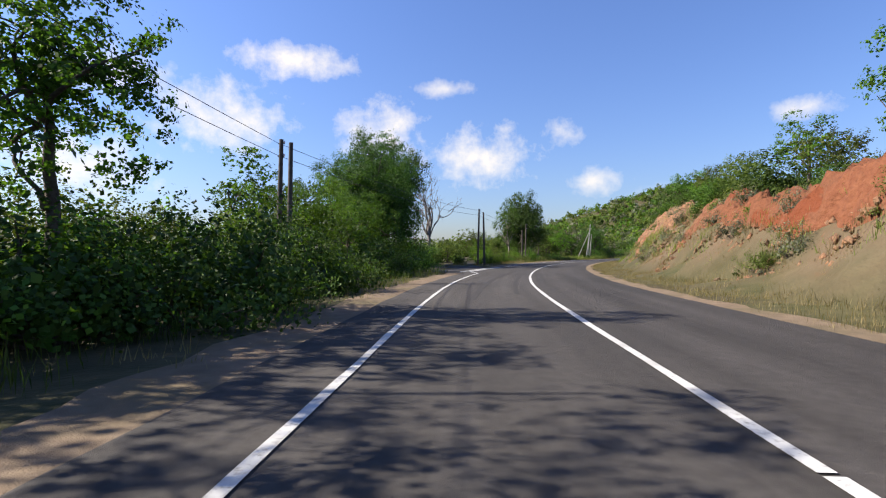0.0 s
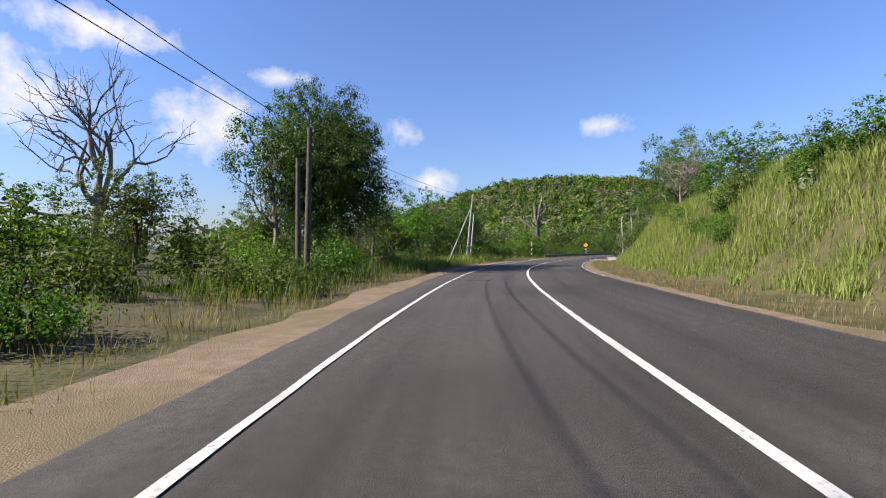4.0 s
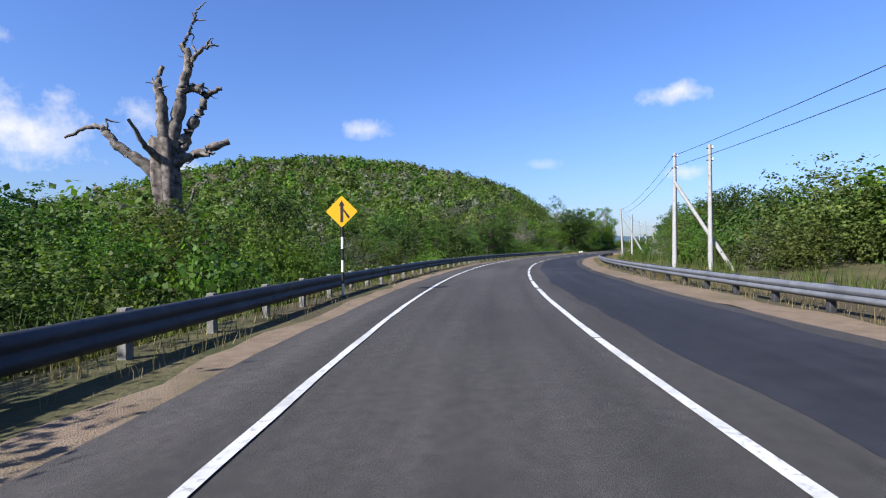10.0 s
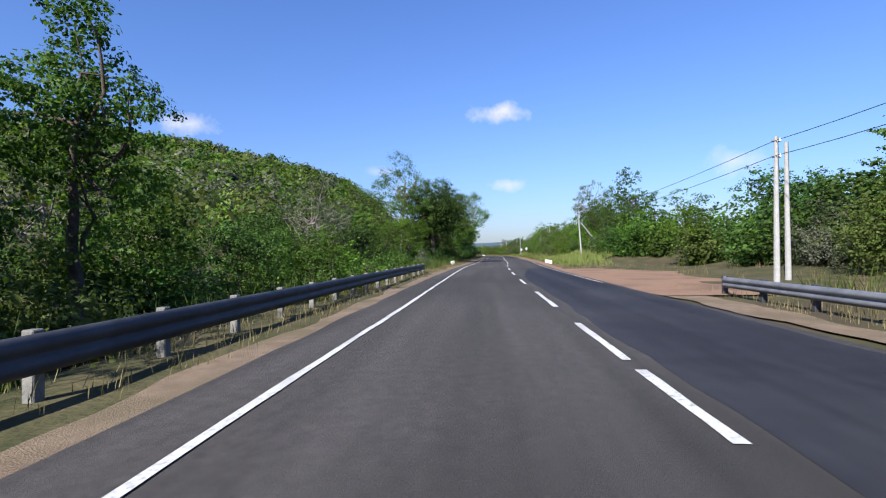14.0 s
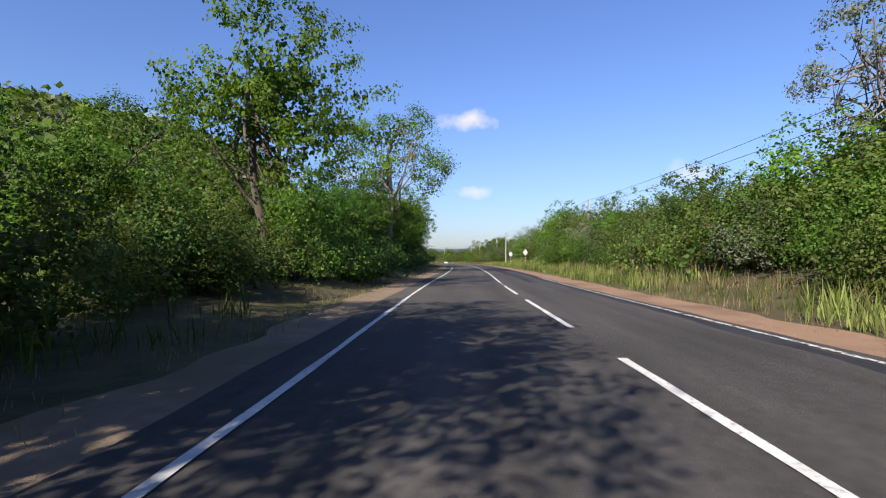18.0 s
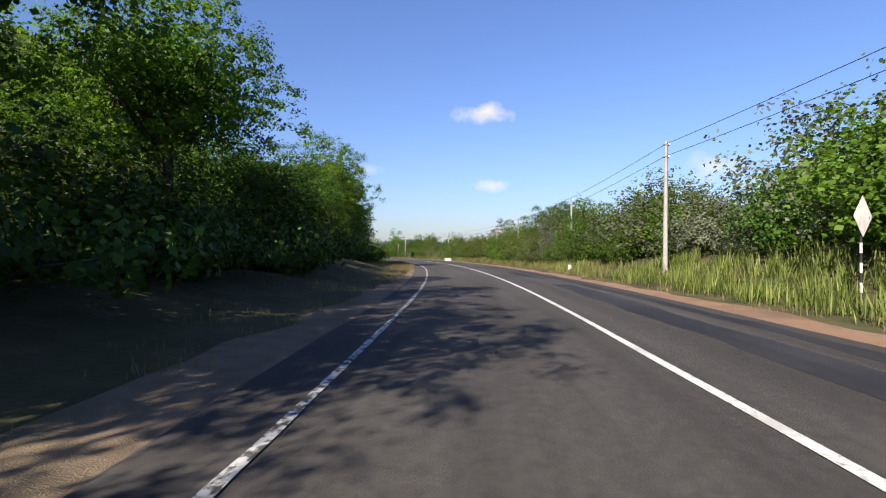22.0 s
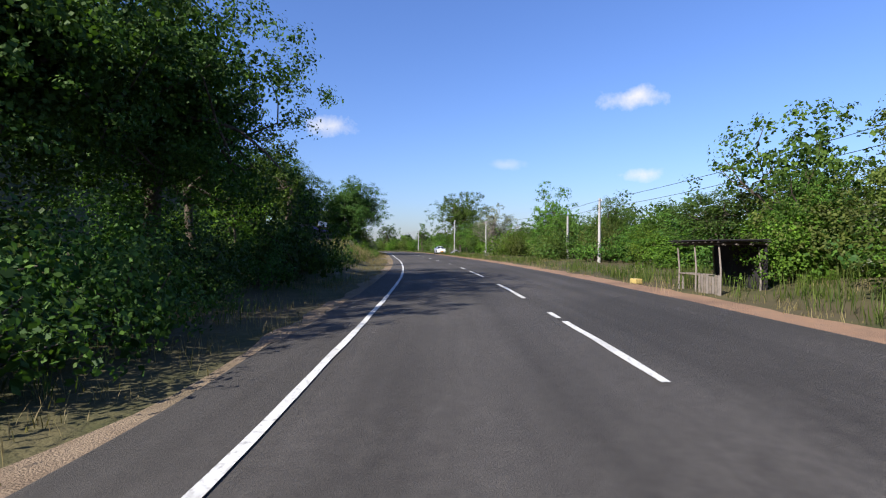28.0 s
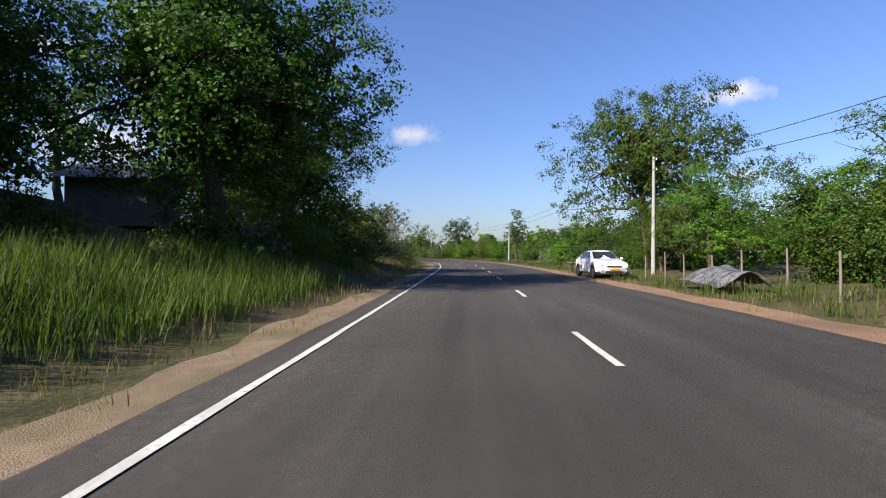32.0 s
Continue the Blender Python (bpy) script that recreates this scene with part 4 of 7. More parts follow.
    if key not in ("hedge", "hedge_light", "airy", "giant", "shade", "overhang", "overhang_light"):
        kind(key + " far", "tree", tree_meshes(seed, h, rad, base, clusters * 3 // 4, 20, leaf * 1.0, girth, leafmat, barkmat, **{**more, "fill": 4, "limbs": min(more.get("limbs", 7), 14), "core": more.get("core", 130) // 2}), ("trunk", "crown"), lab, "tree", "roadside trees")
for key, seed, h, rad, clusters, leaf, leafmat, lab in [
    ("bush", 83, 2.6, 1.9, 64, 0.15, M_LEAF, "dense green roadside bush"), ("bush_dark", 89, 3.2, 2.1, 74, 0.16, M_LEAF_DARK, "dark green thick bush"),
    ("bush_olive", 97, 2.2, 1.7, 60, 0.14, M_LEAF_OLIVE, "olive green scrubby bush"), ("bush_grey", 101, 2.4, 1.6, 44, 0.14, M_LEAF_GREY, "dry greyish scrub bush"),
    ("bush_bright", 103, 2.6, 1.8, 60, 0.15, M_LEAF_BRIGHT, "bright green leafy bush"),
]:
    kind(key, "bush", bush_meshes(seed, h, rad, clusters, 22, leaf * 0.86, leafmat), ("stem", "foliage"), lab, "bush", "roadside bushes")
    kind(key + " near", "bush", bush_meshes(seed, h, rad, clusters, 36, leaf * 0.6, leafmat), ("stem", "foliage"), lab, "bush", "roadside bushes")


def plant(key, s, o, size=1.0, turn=0.0, tall=1.0, label="", sink=0.0):
    if (abs(o) > 13.8 and size < 0.88 or size < 0.58 or abs(o) > 22 or s > 660) and key + " far" in KINDS and key not in ("giant", "shade", "airy"):
        key += " far"
    if abs(o) < 9.3 and key + " near" in KINDS:
        key += " near"
    name, meshes, names, lab, category, group, made = KINDS[key]
    p = at(s, o)
    m = pose(p[0], p[1], height_at(s, o) - sink, 0, 0, turn) @ Matrix.Diagonal((size, size, size * tall, 1))
    if made:
        k = made[0].scale
        ob = copy_thing(made[0], m @ Matrix.Diagonal((1 / k[0], 1 / k[1], 1 / k[2], 1)))
        if label:
            ob["label"] = label
    else:
        ob = thing(name, m, label or lab, category, group)
        for n, me in zip(names, meshes):
            part(n, me, None, ob)
    if not made and not label:
        made.append(ob)
    return ob


# Single trees that can be told apart, and added sun-blocking ones: kind, along, across, size, height factor
for key, s, o, size, tall in [
    # start, left
    ("tall", 70.5, -11.5, 0.8, 0.95), ("olive", 77, -13.5, 0.6, 0.75), ("bright", 84, -13.6, 0.55, 0.9), ("bright", 89.5, -13.4, 0.62, 1.0), ("broad", 93.5, -12.6, 0.62, 0.95), ("bright", 97, -14.4, 0.6, 0.95), ("dark", 66, -14, 0.95, 0.9), ("tall", 86.5, -16, 0.7, 0.85),
    ("tall", 60, -11, 0.9, 1.0), ("dark", 104, -24, 0.9, 1.0), ("grey", 61, -8.5, 0.8, 1.0),
    ("broad", 101, -17.5, 0.9, 1.0), ("giant", 105, -16.5, 0.8, 1.1), ("giant", 111, -18.5, 0.85, 1.25), ("giant", 117.5, -20.5, 0.9, 1.35), ("dark", 124, -28, 0.7, 0.8),
    # by the poles on the left
    ("gum", 153, -15, 0.7, 1.15), ("tall", 161, -16.5, 0.9, 0.95), ("olive", 148, -20, 0.9, 0.9), ("olive", 130, -17, 0.6, 0.8), ("bright", 138, -15, 0.45, 0.8), ("olive", 162, -22, 0.9, 0.8),
    ("giant", 160, -15.2, 0.76, 1.4), ("shade", 155.2, -13.2, 0.74, 1.05), ("tall", 176, -19, 0.75, 1.15), ("grey", 178, -22, 0.9, 0.95), ("bright", 181, -15.5, 0.8, 1.15), ("olive", 186, -22, 1.1, 0.9), ("dark", 187, -15.5, 0.62, 0.95), ("tall", 192, -28, 0.7, 0.9), ("dark", 203.5, -17.5, 0.95, 1.0), ("tall", 208.5, -20.5, 0.95, 1.0), ("grey", 201, -22.5, 1.0, 1.1), ("dark", 212, -24, 0.95, 1.0), ("broad", 200, -29, 1.0, 1.0), ("dark", 218, -27, 0.85, 0.95),
    ("dark", 214, -19, 0.5, 0.8), ("olive", 249.5, -21, 0.85, 0.85), ("olive", 252.5, -23.6, 0.85, 0.9), ("olive", 246, -17, 0.7, 0.85), ("olive", 242.5, -14.2, 0.6, 0.75), ("olive", 258.5, -22, 0.8, 0.85), ("dark", 262, -29.5, 0.55, 0.8), ("tall", 302, -10.8, 0.7, 1.0), ("bright", 226, -14.2, 0.78, 1.0), ("dark", 230, -17, 0.7, 0.95), ("dark", 240, -20, 0.6, 0.8), ("dark", 258, -19, 0.72, 1.0), ("tall", 278, -14.5, 0.62, 0.85), ("broad", 286, -21, 0.8, 0.95), ("bright", 296, -20, 0.7, 0.85), ("dark", 305, -22, 0.6, 0.9), ("broad", 318, -20, 0.55, 0.85), ("bright", 332, -16, 0.6, 0.8), ("broad", 338, -20, 0.8, 0.9), ("dark", 262, -22, 0.65, 0.9), ("tall", 268, -18, 0.62, 0.9), ("dark", 274, -16, 0.6, 0.95), ("tall", 282, -18, 0.6, 0.9),
    ("broad", 262, -13, 0.45, 0.8), ("dark", 268, -12.5, 0.48, 0.85), ("tall", 273, -11, 0.46, 0.9), ("dark", 280, -10.8, 0.58, 0.88), ("broad", 285, -11.2, 0.58, 0.85), ("dark", 294, -11, 0.68, 0.95), ("dark", 299, -12.5, 0.7, 0.95), ("tall", 306, -12, 0.5, 0.8), ("dark", 312, -12.2, 0.48, 0.8), ("broad", 317, -11.5, 0.48, 0.8), ("bright", 323, -12, 0.5, 0.8), ("grey", 326, -13.5, 0.8, 1.05), ("dark", 329, -11.5, 0.55, 0.75), ("gum", 357, -14.0, 0.95, 1.12), ("broad", 291, -15, 0.55, 0.9), ("grey", 312, -21, 0.8, 1.0), ("dark", 300, -17, 0.5, 0.9), ("dark", 324, -17, 0.55, 0.9),
    # the dark group past the junction
    ("giant", 358.5, -9.6, 0.84, 1.0), ("bright", 352.5, -12.6, 0.8, 1.0), ("broad", 364, -10, 0.62, 1.0), ("tall", 367, -17, 0.6, 0.8), ("broad", 346, -14, 0.65, 0.75),
    # "dark" at -18.5 and -19: unseen back row, added to keep sun off the undergrowth
    ("hedge_light", 388, -10.6, 0.8, 0.95), ("hedge_light", 374.5, -13, 0.75, 1.0), ("bright", 380, -9.6, 1.1, 1.15), ("bright", 394, -13.5, 0.7, 0.9), ("airy", 406.5, -9.2, 1.35, 1.0), ("overhang", 402.5, -11.2, 0.8, 0.9), ("overhang", 411, -11, 0.84, 0.82), ("overhang", 396, -11.2, 0.72, 0.8), ("overhang_light", 418.5, -11, 0.78, 0.78), ("overhang_light", 425.5, -11.2, 0.85, 0.9), ("overhang_light", 432.5, -10.6, 0.98, 1.05), ("overhang_light", 441, -10.8, 0.95, 0.98), ("overhang_light", 449.5, -11, 0.86, 0.9), ("dark", 398, -18.5, 0.9, 0.6), ("dark", 406, -19, 0.9, 0.62), ("dark", 414, -18.5, 0.9, 0.58), ("dark", 422, -19, 0.9, 0.6), ("dark", 430, -18.5, 0.9, 0.62), ("dark", 438, -19, 0.9, 0.6), ("dark", 446, -18.5, 0.9, 0.6), ("dark", 453, -19, 0.9, 0.6), ("broad", 490, -14, 0.9, 1.15),
    ("overhang", 457, -11.4, 0.72, 0.75), ("overhang", 464, -11.8, 0.75, 0.7), ("overhang_light", 471, -12.2, 0.8, 0.78), ("overhang_light", 478, -11.6, 0.92, 1.02),
    # "dark" at -19 to -20: the unseen sun-blocking row goes on
    ("overhang_light", 485, -11.8, 0.86, 0.95), ("overhang", 491.5, -12.2, 0.8, 0.85), ("overhang", 498, -12.2, 0.72, 0.8), ("hedge", 503.5, -12.4, 0.85, 1.0), ("dark", 466, -20, 0.9, 0.58), ("dark", 473, -19.5, 0.9, 0.6), ("dark", 480, -20, 0.9, 0.58), ("dark", 487, -20, 0.9, 0.58), ("dark", 494, -19.5, 0.9, 0.58), ("dark", 460, -19, 0.9, 0.58), ("hedge_light", 507.5, -11.4, 0.95, 1.0), ("gum", 512, -13, 0.6, 0.75), ("hedge_light", 514.5, -10.4, 0.9, 0.95), ("hedge", 521.5, -10.2, 0.85, 0.95), ("hedge", 529, -9.8, 0.8, 0.9), ("grey", 520, -16, 1.1, 1.1), ("bright", 525, -12, 0.75, 0.8), ("dark", 530, -12, 0.78, 0.8), ("dark", 535, -10.5, 0.55, 0.8),
    ("tall", 541, -12, 0.8, 0.9), ("shade", 548.5, -11.2, 0.68, 0.95), ("shade", 554.5, -11, 0.72, 0.95), ("dark", 560.5, -12, 0.7, 1.22), ("tall", 571.5, -11.3, 0.54, 1.15), ("bright", 566.5, -12.5, 0.5, 1.0),
    ("dark", 603, -25.5, 0.9, 0.95), ("hedge", 618, -26, 0.95, 1.1), ("bright", 609, -38, 1.1, 1.1), ("dark", 598, -35, 0.95, 0.95), ("tall", 606, -39, 0.95, 0.9), ("bright", 612, -38, 1.0, 0.9), ("dark", 618, -36, 1.0, 0.9), ("bright", 614, -23, 1.0, 1.05), ("dark", 619, -22, 0.9, 1.05), ("dark", 626, -20, 0.8, 1.05),
    ("shade", 628, -11.0, 1.0, 0.9), ("shade", 640, -13.0, 0.9, 0.85), ("giant", 651, -22, 0.9, 0.9), ("dark", 646, -32, 1.1, 1.1), ("dark", 637, -34, 1.1, 1.1), ("dark", 630, -31, 1.0, 1.1), ("hedge", 624, -18.2, 0.9, 1.1), ("hedge", 645, -17, 0.9, 0.9), ("giant", 620, -23.5, 0.9, 1.1), ("shade", 625, -20.8, 0.9, 1.1), ("dark", 622.5, -18.8, 0.85, 1.0), ("bright", 619.8, -18.6, 0.75, 1.15), ("dark", 655, -14, 0.8, 0.8), ("tall", 684, -12, 0.6, 0.6), ("dark", 668, -16, 0.7, 0.7), ("dark", 700, -11, 1.0, 0.95), ("broad", 716, -12, 1.0, 1.0), ("gum", 735, -12, 0.7, 0.8), ("dark", 756, -11, 1.1, 1.0), ("broad", 780, -11, 0.8, 0.8), ("dark", 806, -11, 0.8, 0.8), ("tall", 826, -10, 0.9, 0.9),
    # right side
    ("olive", 99, 14.5, 0.55, 0.9), ("olive", 106, 14.2, 0.6, 0.9), ("bright", 112, 15, 0.5, 0.9), ("broad", 118, 14, 0.5, 0.95), ("broad", 124, 15.5, 0.55, 0.9), ("dark", 130, 14, 0.55, 0.95), ("broad", 136, 14.5, 0.55, 0.9), ("olive", 142, 14.5, 0.6, 0.9), ("bright", 92, 15.5, 0.5, 0.9), ("olive", 86, 14, 0.5, 0.9), ("bright", 80, 15, 0.55, 0.9), ("tall", 76, 17, 0.55, 0.9),
    ("broad", 168, 15.5, 0.62, 0.9), ("broad", 186, 13.6, 1.0, 1.12), ("dark", 192, 15.5, 1.0, 1.1), ("grey", 176, 12.5, 0.8, 1.0), ("broad", 78.5, 14, 0.6, 1.0), ("gum", 207.5, 11.8, 1.0, 1.0), ("tall", 203, 15.5, 0.75, 0.9), ("bright", 197, 17, 0.8, 0.85), ("gum", 203, 12.6, 0.95, 1.05),
    ("broad", 298, 15, 0.7, 0.8), ("dark", 305, 17.5, 0.8, 0.85), ("bright", 311, 19, 0.8, 0.85), ("tall", 318, 20, 0.8, 0.8), ("dark", 326, 18, 0.75, 0.8), ("bright", 334, 15, 0.7, 0.75), ("broad", 288, 16, 0.7, 0.75), ("dark", 278, 17, 0.75, 0.8), ("grey", 380.5, 15.0, 1.1, 1.2), ("broad", 361.5, 13.2, 0.75, 1.1), ("tall", 356.5, 15, 0.85, 1.0), ("dark", 367, 12.5, 0.6, 1.0), ("olive", 372, 11, 0.6, 1.0), ("broad", 391, 12, 0.55, 1.05), ("olive", 398, 10.6, 0.55, 0.9), ("bright", 408, 11.4, 0.55, 1.1), ("grey", 418, 12.5, 0.6, 1.0), ("bright", 428, 12.6, 0.6, 1.1), ("dark", 352, 13, 0.75, 0.8), ("tall", 347, 15, 0.7, 0.8), ("bright", 344, 18, 0.8, 0.8), ("broad", 402, 14, 0.62, 0.72), ("bright", 413, 12.5, 0.5, 0.7), ("tall", 433, 14.5, 0.6, 0.75),
    ("bright", 438, 14.5, 0.9, 0.85), ("tall", 445, 13, 0.6, 0.7), ("broad", 424, 14, 0.7, 0.65), ("bright", 394, 13.5, 0.7, 0.75), ("dark", 399, 12.5, 0.6, 0.6), ("bright", 470, 13, 0.6, 0.6), ("dark", 454, 14, 0.65, 0.65), ("dark", 463, 13, 0.5, 0.6), ("dark", 492, 13.5, 0.8, 0.8), ("hedge_light", 488.5, 11.8, 0.8, 0.95), ("hedge_light", 497, 12.2, 0.75, 0.95), ("bright", 482, 13, 0.7, 0.75), ("hedge_light", 505, 12, 0.65, 0.9), ("grey", 489, 11.5, 0.7, 0.85), ("broad", 497, 14, 0.5, 0.6), ("grey", 520, 16, 0.95, 0.82), ("grey", 523, 17, 0.9, 0.9), ("bright", 514, 14, 0.45, 0.6),
    ("broad", 534, 14, 0.5, 0.5), ("bright", 541, 15.5, 0.5, 0.55), ("broad", 554.5, 9.6, 0.56, 0.98), ("olive", 550, 10.4, 0.72, 0.95), ("hedge", 553.5, 8.8, 0.36, 1.2), ("olive", 556, 11.8, 0.7, 0.8), ("bright", 545, 13.5, 0.62, 0.72), ("bright", 540, 11.5, 0.4, 0.6),
    ("bright", 597, 14.8, 0.74, 1.2), ("broad", 590, 15, 0.62, 0.62), ("dark", 603, 17, 0.7, 0.75), ("broad", 608, 19, 0.7, 0.8), ("grey", 611.5, 10.7, 0.92, 0.95), ("grey", 614, 10.4, 0.8, 0.9), ("grey", 613, 13.2, 0.8, 0.85), ("bright", 622, 11.5, 0.75, 0.72), ("broad", 627, 12.5, 0.65, 0.68),
    ("hedge_light", 617, 11.2, 0.6, 1.0), ("hedge_light", 623.5, 11.4, 0.68, 1.0), ("hedge", 629.5, 11.8, 0.7, 1.0), ("hedge_light", 635.5, 10.8, 0.75, 1.0), ("hedge", 641, 10.4, 0.7, 0.95), ("hedge_light", 586, 12.5, 0.6, 0.95), ("hedge", 592, 12, 0.55, 0.95), ("hedge_light", 579, 13.5, 0.65, 0.95), ("hedge_light", 603, 12.5, 0.6, 0.95), ("umbrella", 645, 11.2, 0.95, 1.1), ("dark", 650, 13, 0.6, 0.7), ("olive", 639, 10.8, 0.8, 0.85), ("bright", 634, 11.5, 0.55, 0.65), ("broad", 655, 10.5, 0.6, 0.72), ("dark", 664, 11, 0.6, 0.7), ("broad", 676, 11, 0.62, 0.7), ("tall", 692, 11, 0.8, 0.9), ("bright", 710, 11.5, 0.7, 0.75), ("dark", 730, 12, 1.0, 1.0), ("broad", 752, 11, 1.0, 1.0), ("broad", 775, 12, 0.8, 0.8), ("dark", 800, 11, 0.85, 0.85), ("bright", 822, 11, 0.8, 0.8), ("dark", 556.5, 10.5, 0.55, 0.6), ("dark", 561, 11, 0.6, 0.62), ("broad", 566, 12, 0.55, 0.6),
]:
    plant(key, s, o, size, (s * 47) % 360, tall)

# Rows and thickets: along from, to; across from, to; count; kinds; size from, to
near_bushes, thickets = 0, []
rr = random.Random(12)
for s0, s1, o0, o1, count, keys, lo, hi in [
    (60, 96, -9.5, -7.6, 16, ("bush_dark", "bush", "bush_dark"), 0.8, 1.25), (62, 100, -22, -10, 16, ("bush_dark", "bush_dark", "bush"), 1.0, 1.6),
    (113, 150, -11.5, -8, 16, ("bush", "bush_olive", "bush_bright"), 0.5, 1.0), (112, 160, -40, -12, 30, ("bush", "bush_olive", "bush_bright", "bush_dark"), 0.7, 1.3),
    (150, 188, -16, -8.5, 18, ("bush", "bush_olive", "bush_bright"), 0.5, 0.95), (150, 200, -45, -16, 30, ("bush", "bush_dark", "bush_olive"), 0.9, 1.6),
    (198, 222, -18, -9, 14, ("bush_dark", "bush", "bush_grey"), 0.6, 1.0), (218, 252, -34, -14, 60, ("bush_olive", "bush", "bush_bright"), 1.1, 1.9), (222, 250, -17, -9, 26, ("bush_olive", "bush_olive", "bush", "bush_grey"), 0.9, 1.5),
    (250, 335, -12, -8.5, 34, ("bush", "bush_dark", "bush_bright", "bush_olive"), 0.7, 1.4), (250, 335, -16, -12, 40, ("bush", "bush_dark"), 0.9, 1.5), (250, 340, -40, -15, 50, ("bush", "bush_dark", "bush_bright"), 1.0, 1.7),
    (338, 375, -14, -8.5, 12, ("bush_dark", "bush", "bush_grey"), 0.6, 1.0), (458, 467, -12.5, -9.8, 5, ("bush_dark", "bush"), 0.8, 1.2), (466, 505, -18, -14.2, 30, ("bush_dark",), 1.1, 1.7), (476, 503, -12.6, -10.2, 44, ("bush_dark",), 0.95, 1.35), (374, 392, -9.4, -7.6, 8, ("bush_dark", "bush"), 0.9, 1.3), (390, 460, -11.8, -9.3, 74, ("bush_dark",), 0.9, 1.25), (374, 465, -16, -12, 36, ("bush_dark",), 1.3, 1.8),
    (505, 560, -12, -7.5, 26, ("bush_dark", "bush", "bush_olive"), 0.7, 1.2), (560, 640, -20, -10, 26, ("bush", "bush_olive", "bush_grey"), 0.6, 1.1), (640, 760, -16, -8, 34, ("bush", "bush_dark", "bush_olive"), 0.9, 1.8),
    (60, 98, -17, -10, 20, ("bush_dark",), 0.9, 1.4), (102, 118, -30, -15, 22, ("bush_dark",), 1.1, 1.7), (118, 136, -38, -18.5, 26, ("bush_dark", "bush"), 1.1, 1.8), (136, 175, -60, -24, 46, ("bush_dark", "bush", "bush"), 1.2, 2.2), (100, 150, -70, -34, 30, ("bush_dark",), 1.8, 2.6),
    (560, 640, -11.5, -7.4, 22, ("bush_bright", "bush_olive", "bush"), 0.3, 0.5), (547, 562, 10.4, 13, 12, ("bush_dark",), 0.9, 1.4),
    (528, 562, -8.6, -6.3, 22, ("bush_dark",), 0.5, 0.9), (378, 402, 8, 12, 14, ("bush_dark", "bush_olive"), 1.0, 1.4),
    (575, 610, 9, 15, 24, ("bush", "bush_dark", "bush_bright"), 1.0, 1.5), (575, 650, 16, 30, 40, ("bush", "bush_dark"), 1.6, 2.4), (62, 134, 7.6, 12.0, 190, ("bush_grey",), 0.1, 0.32), (64, 128, 8.2, 11.5, 26, ("bush_grey", "bush_olive"), 0.35, 0.55),
    (500, 532, -10.6, -8.6, 15, ("bush_dark", "bush"), 0.8, 1.2), (184, 207, 8.4, 13, 26, ("bush_dark", "bush"), 1.1, 1.7), (199, 222, -26, -13, 26, ("bush_dark", "bush"), 1.1, 1.8),
    (624.5, 634, -11.2, -8.8, 12, ("bush_dark",), 0.7, 1.1), (619, 626, -18.5, -14.5, 9, ("bush_dark",), 0.6, 0.9), (636, 648, -19, -9, 18, ("bush_dark",), 0.9, 1.5), (597.5, 601.5, -9.8, -7.7, 8, ("bush_dark", "bush_dark", "bush"), 0.5, 0.78), (562, 582, 11, 22, 20, ("bush", "bush_dark"), 1.0, 1.6), (99, 114, -17, -13.6, 14, ("bush_dark",), 0.7, 1.1), (566, 580, -18, -12, 12, ("bush_dark", "bush"), 1.0, 1.5), (588, 640, -11, -7.6, 16, ("bush_olive", "bush"), 0.36, 0.55),
    (364, 382, -11.5, -8.6, 12, ("bush", "bush_bright"), 0.8, 1.2),
    (363, 379, -21, -12.5, 14, ("bush", "bush_bright"), 1.0, 1.6),
    # right
    (62, 150, 11.6, 14.5, 54, ("bush", "bush_olive", "bush_bright", "bush"), 0.6, 1.1), (45, 190, 14.5, 24, 64, ("bush", "bush_olive", "bush_grey", "bush_dark"), 0.7, 1.4), (60, 175, 8, 15, 18, ("bush_olive", "bush_grey"), 0.2, 0.45), (140, 190, 9, 14, 14, ("bush", "bush_olive"), 0.5, 0.9),
    (186, 206, 11, 18, 12, ("bush", "bush_olive", "bush_dark"), 0.8, 1.3), (206, 305, 9.5, 15, 52, ("bush", "bush_olive", "bush_bright", "bush_dark"), 0.7, 1.4), (206, 345, 14, 22, 60, ("bush", "bush_dark", "bush_bright", "bush_olive"), 1.4, 2.3), (206, 350, 20, 44, 90, ("bush", "bush_dark", "bush_bright", "bush_olive"), 1.8, 3.0),
    (308, 335, 13, 18, 12, ("bush_dark", "bush", "bush_bright"), 1.0, 1.6), (345, 395, 11.5, 17, 44, ("bush_dark", "bush"), 1.2, 2.4), (364, 395, 8, 11, 22, ("bush_dark", "bush_olive", "bush_grey", "bush"), 0.8, 1.5), (395, 480, 7.6, 10, 40, ("bush", "bush_olive", "bush_grey", "bush"), 0.9, 1.4), (395, 480, 10, 15, 60, ("bush", "bush_olive"), 1.7, 2.5),
    (345, 480, 14, 26, 44, ("bush", "bush_dark", "bush_bright"), 1.2, 2.0), (480, 548, 7.2, 10, 36, ("bush", "bush_olive", "bush_bright", "bush_grey"), 0.8, 1.3), (480, 548, 9.5, 14, 44, ("bush", "bush_olive"), 1.3, 1.8), (480, 600, 13, 26, 36, ("bush", "bush_bright", "bush_olive"), 1.1, 1.8),
    (556, 606, 9, 14, 26, ("bush", "bush_bright", "bush_olive"), 0.7, 1.2), (540, 556, 7.4, 11.5, 22, ("bush_dark", "bush"), 0.9, 1.3), (476, 500, 7.4, 11, 26, ("bush_olive", "bush"), 0.8, 1.2), (606, 660, 9.5, 15, 26, ("bush", "bush_bright", "bush_dark"), 0.8, 1.4), (655, 780, 8, 16, 50, ("bush", "bush_bright", "bush_dark"), 1.0, 1.9),
]:
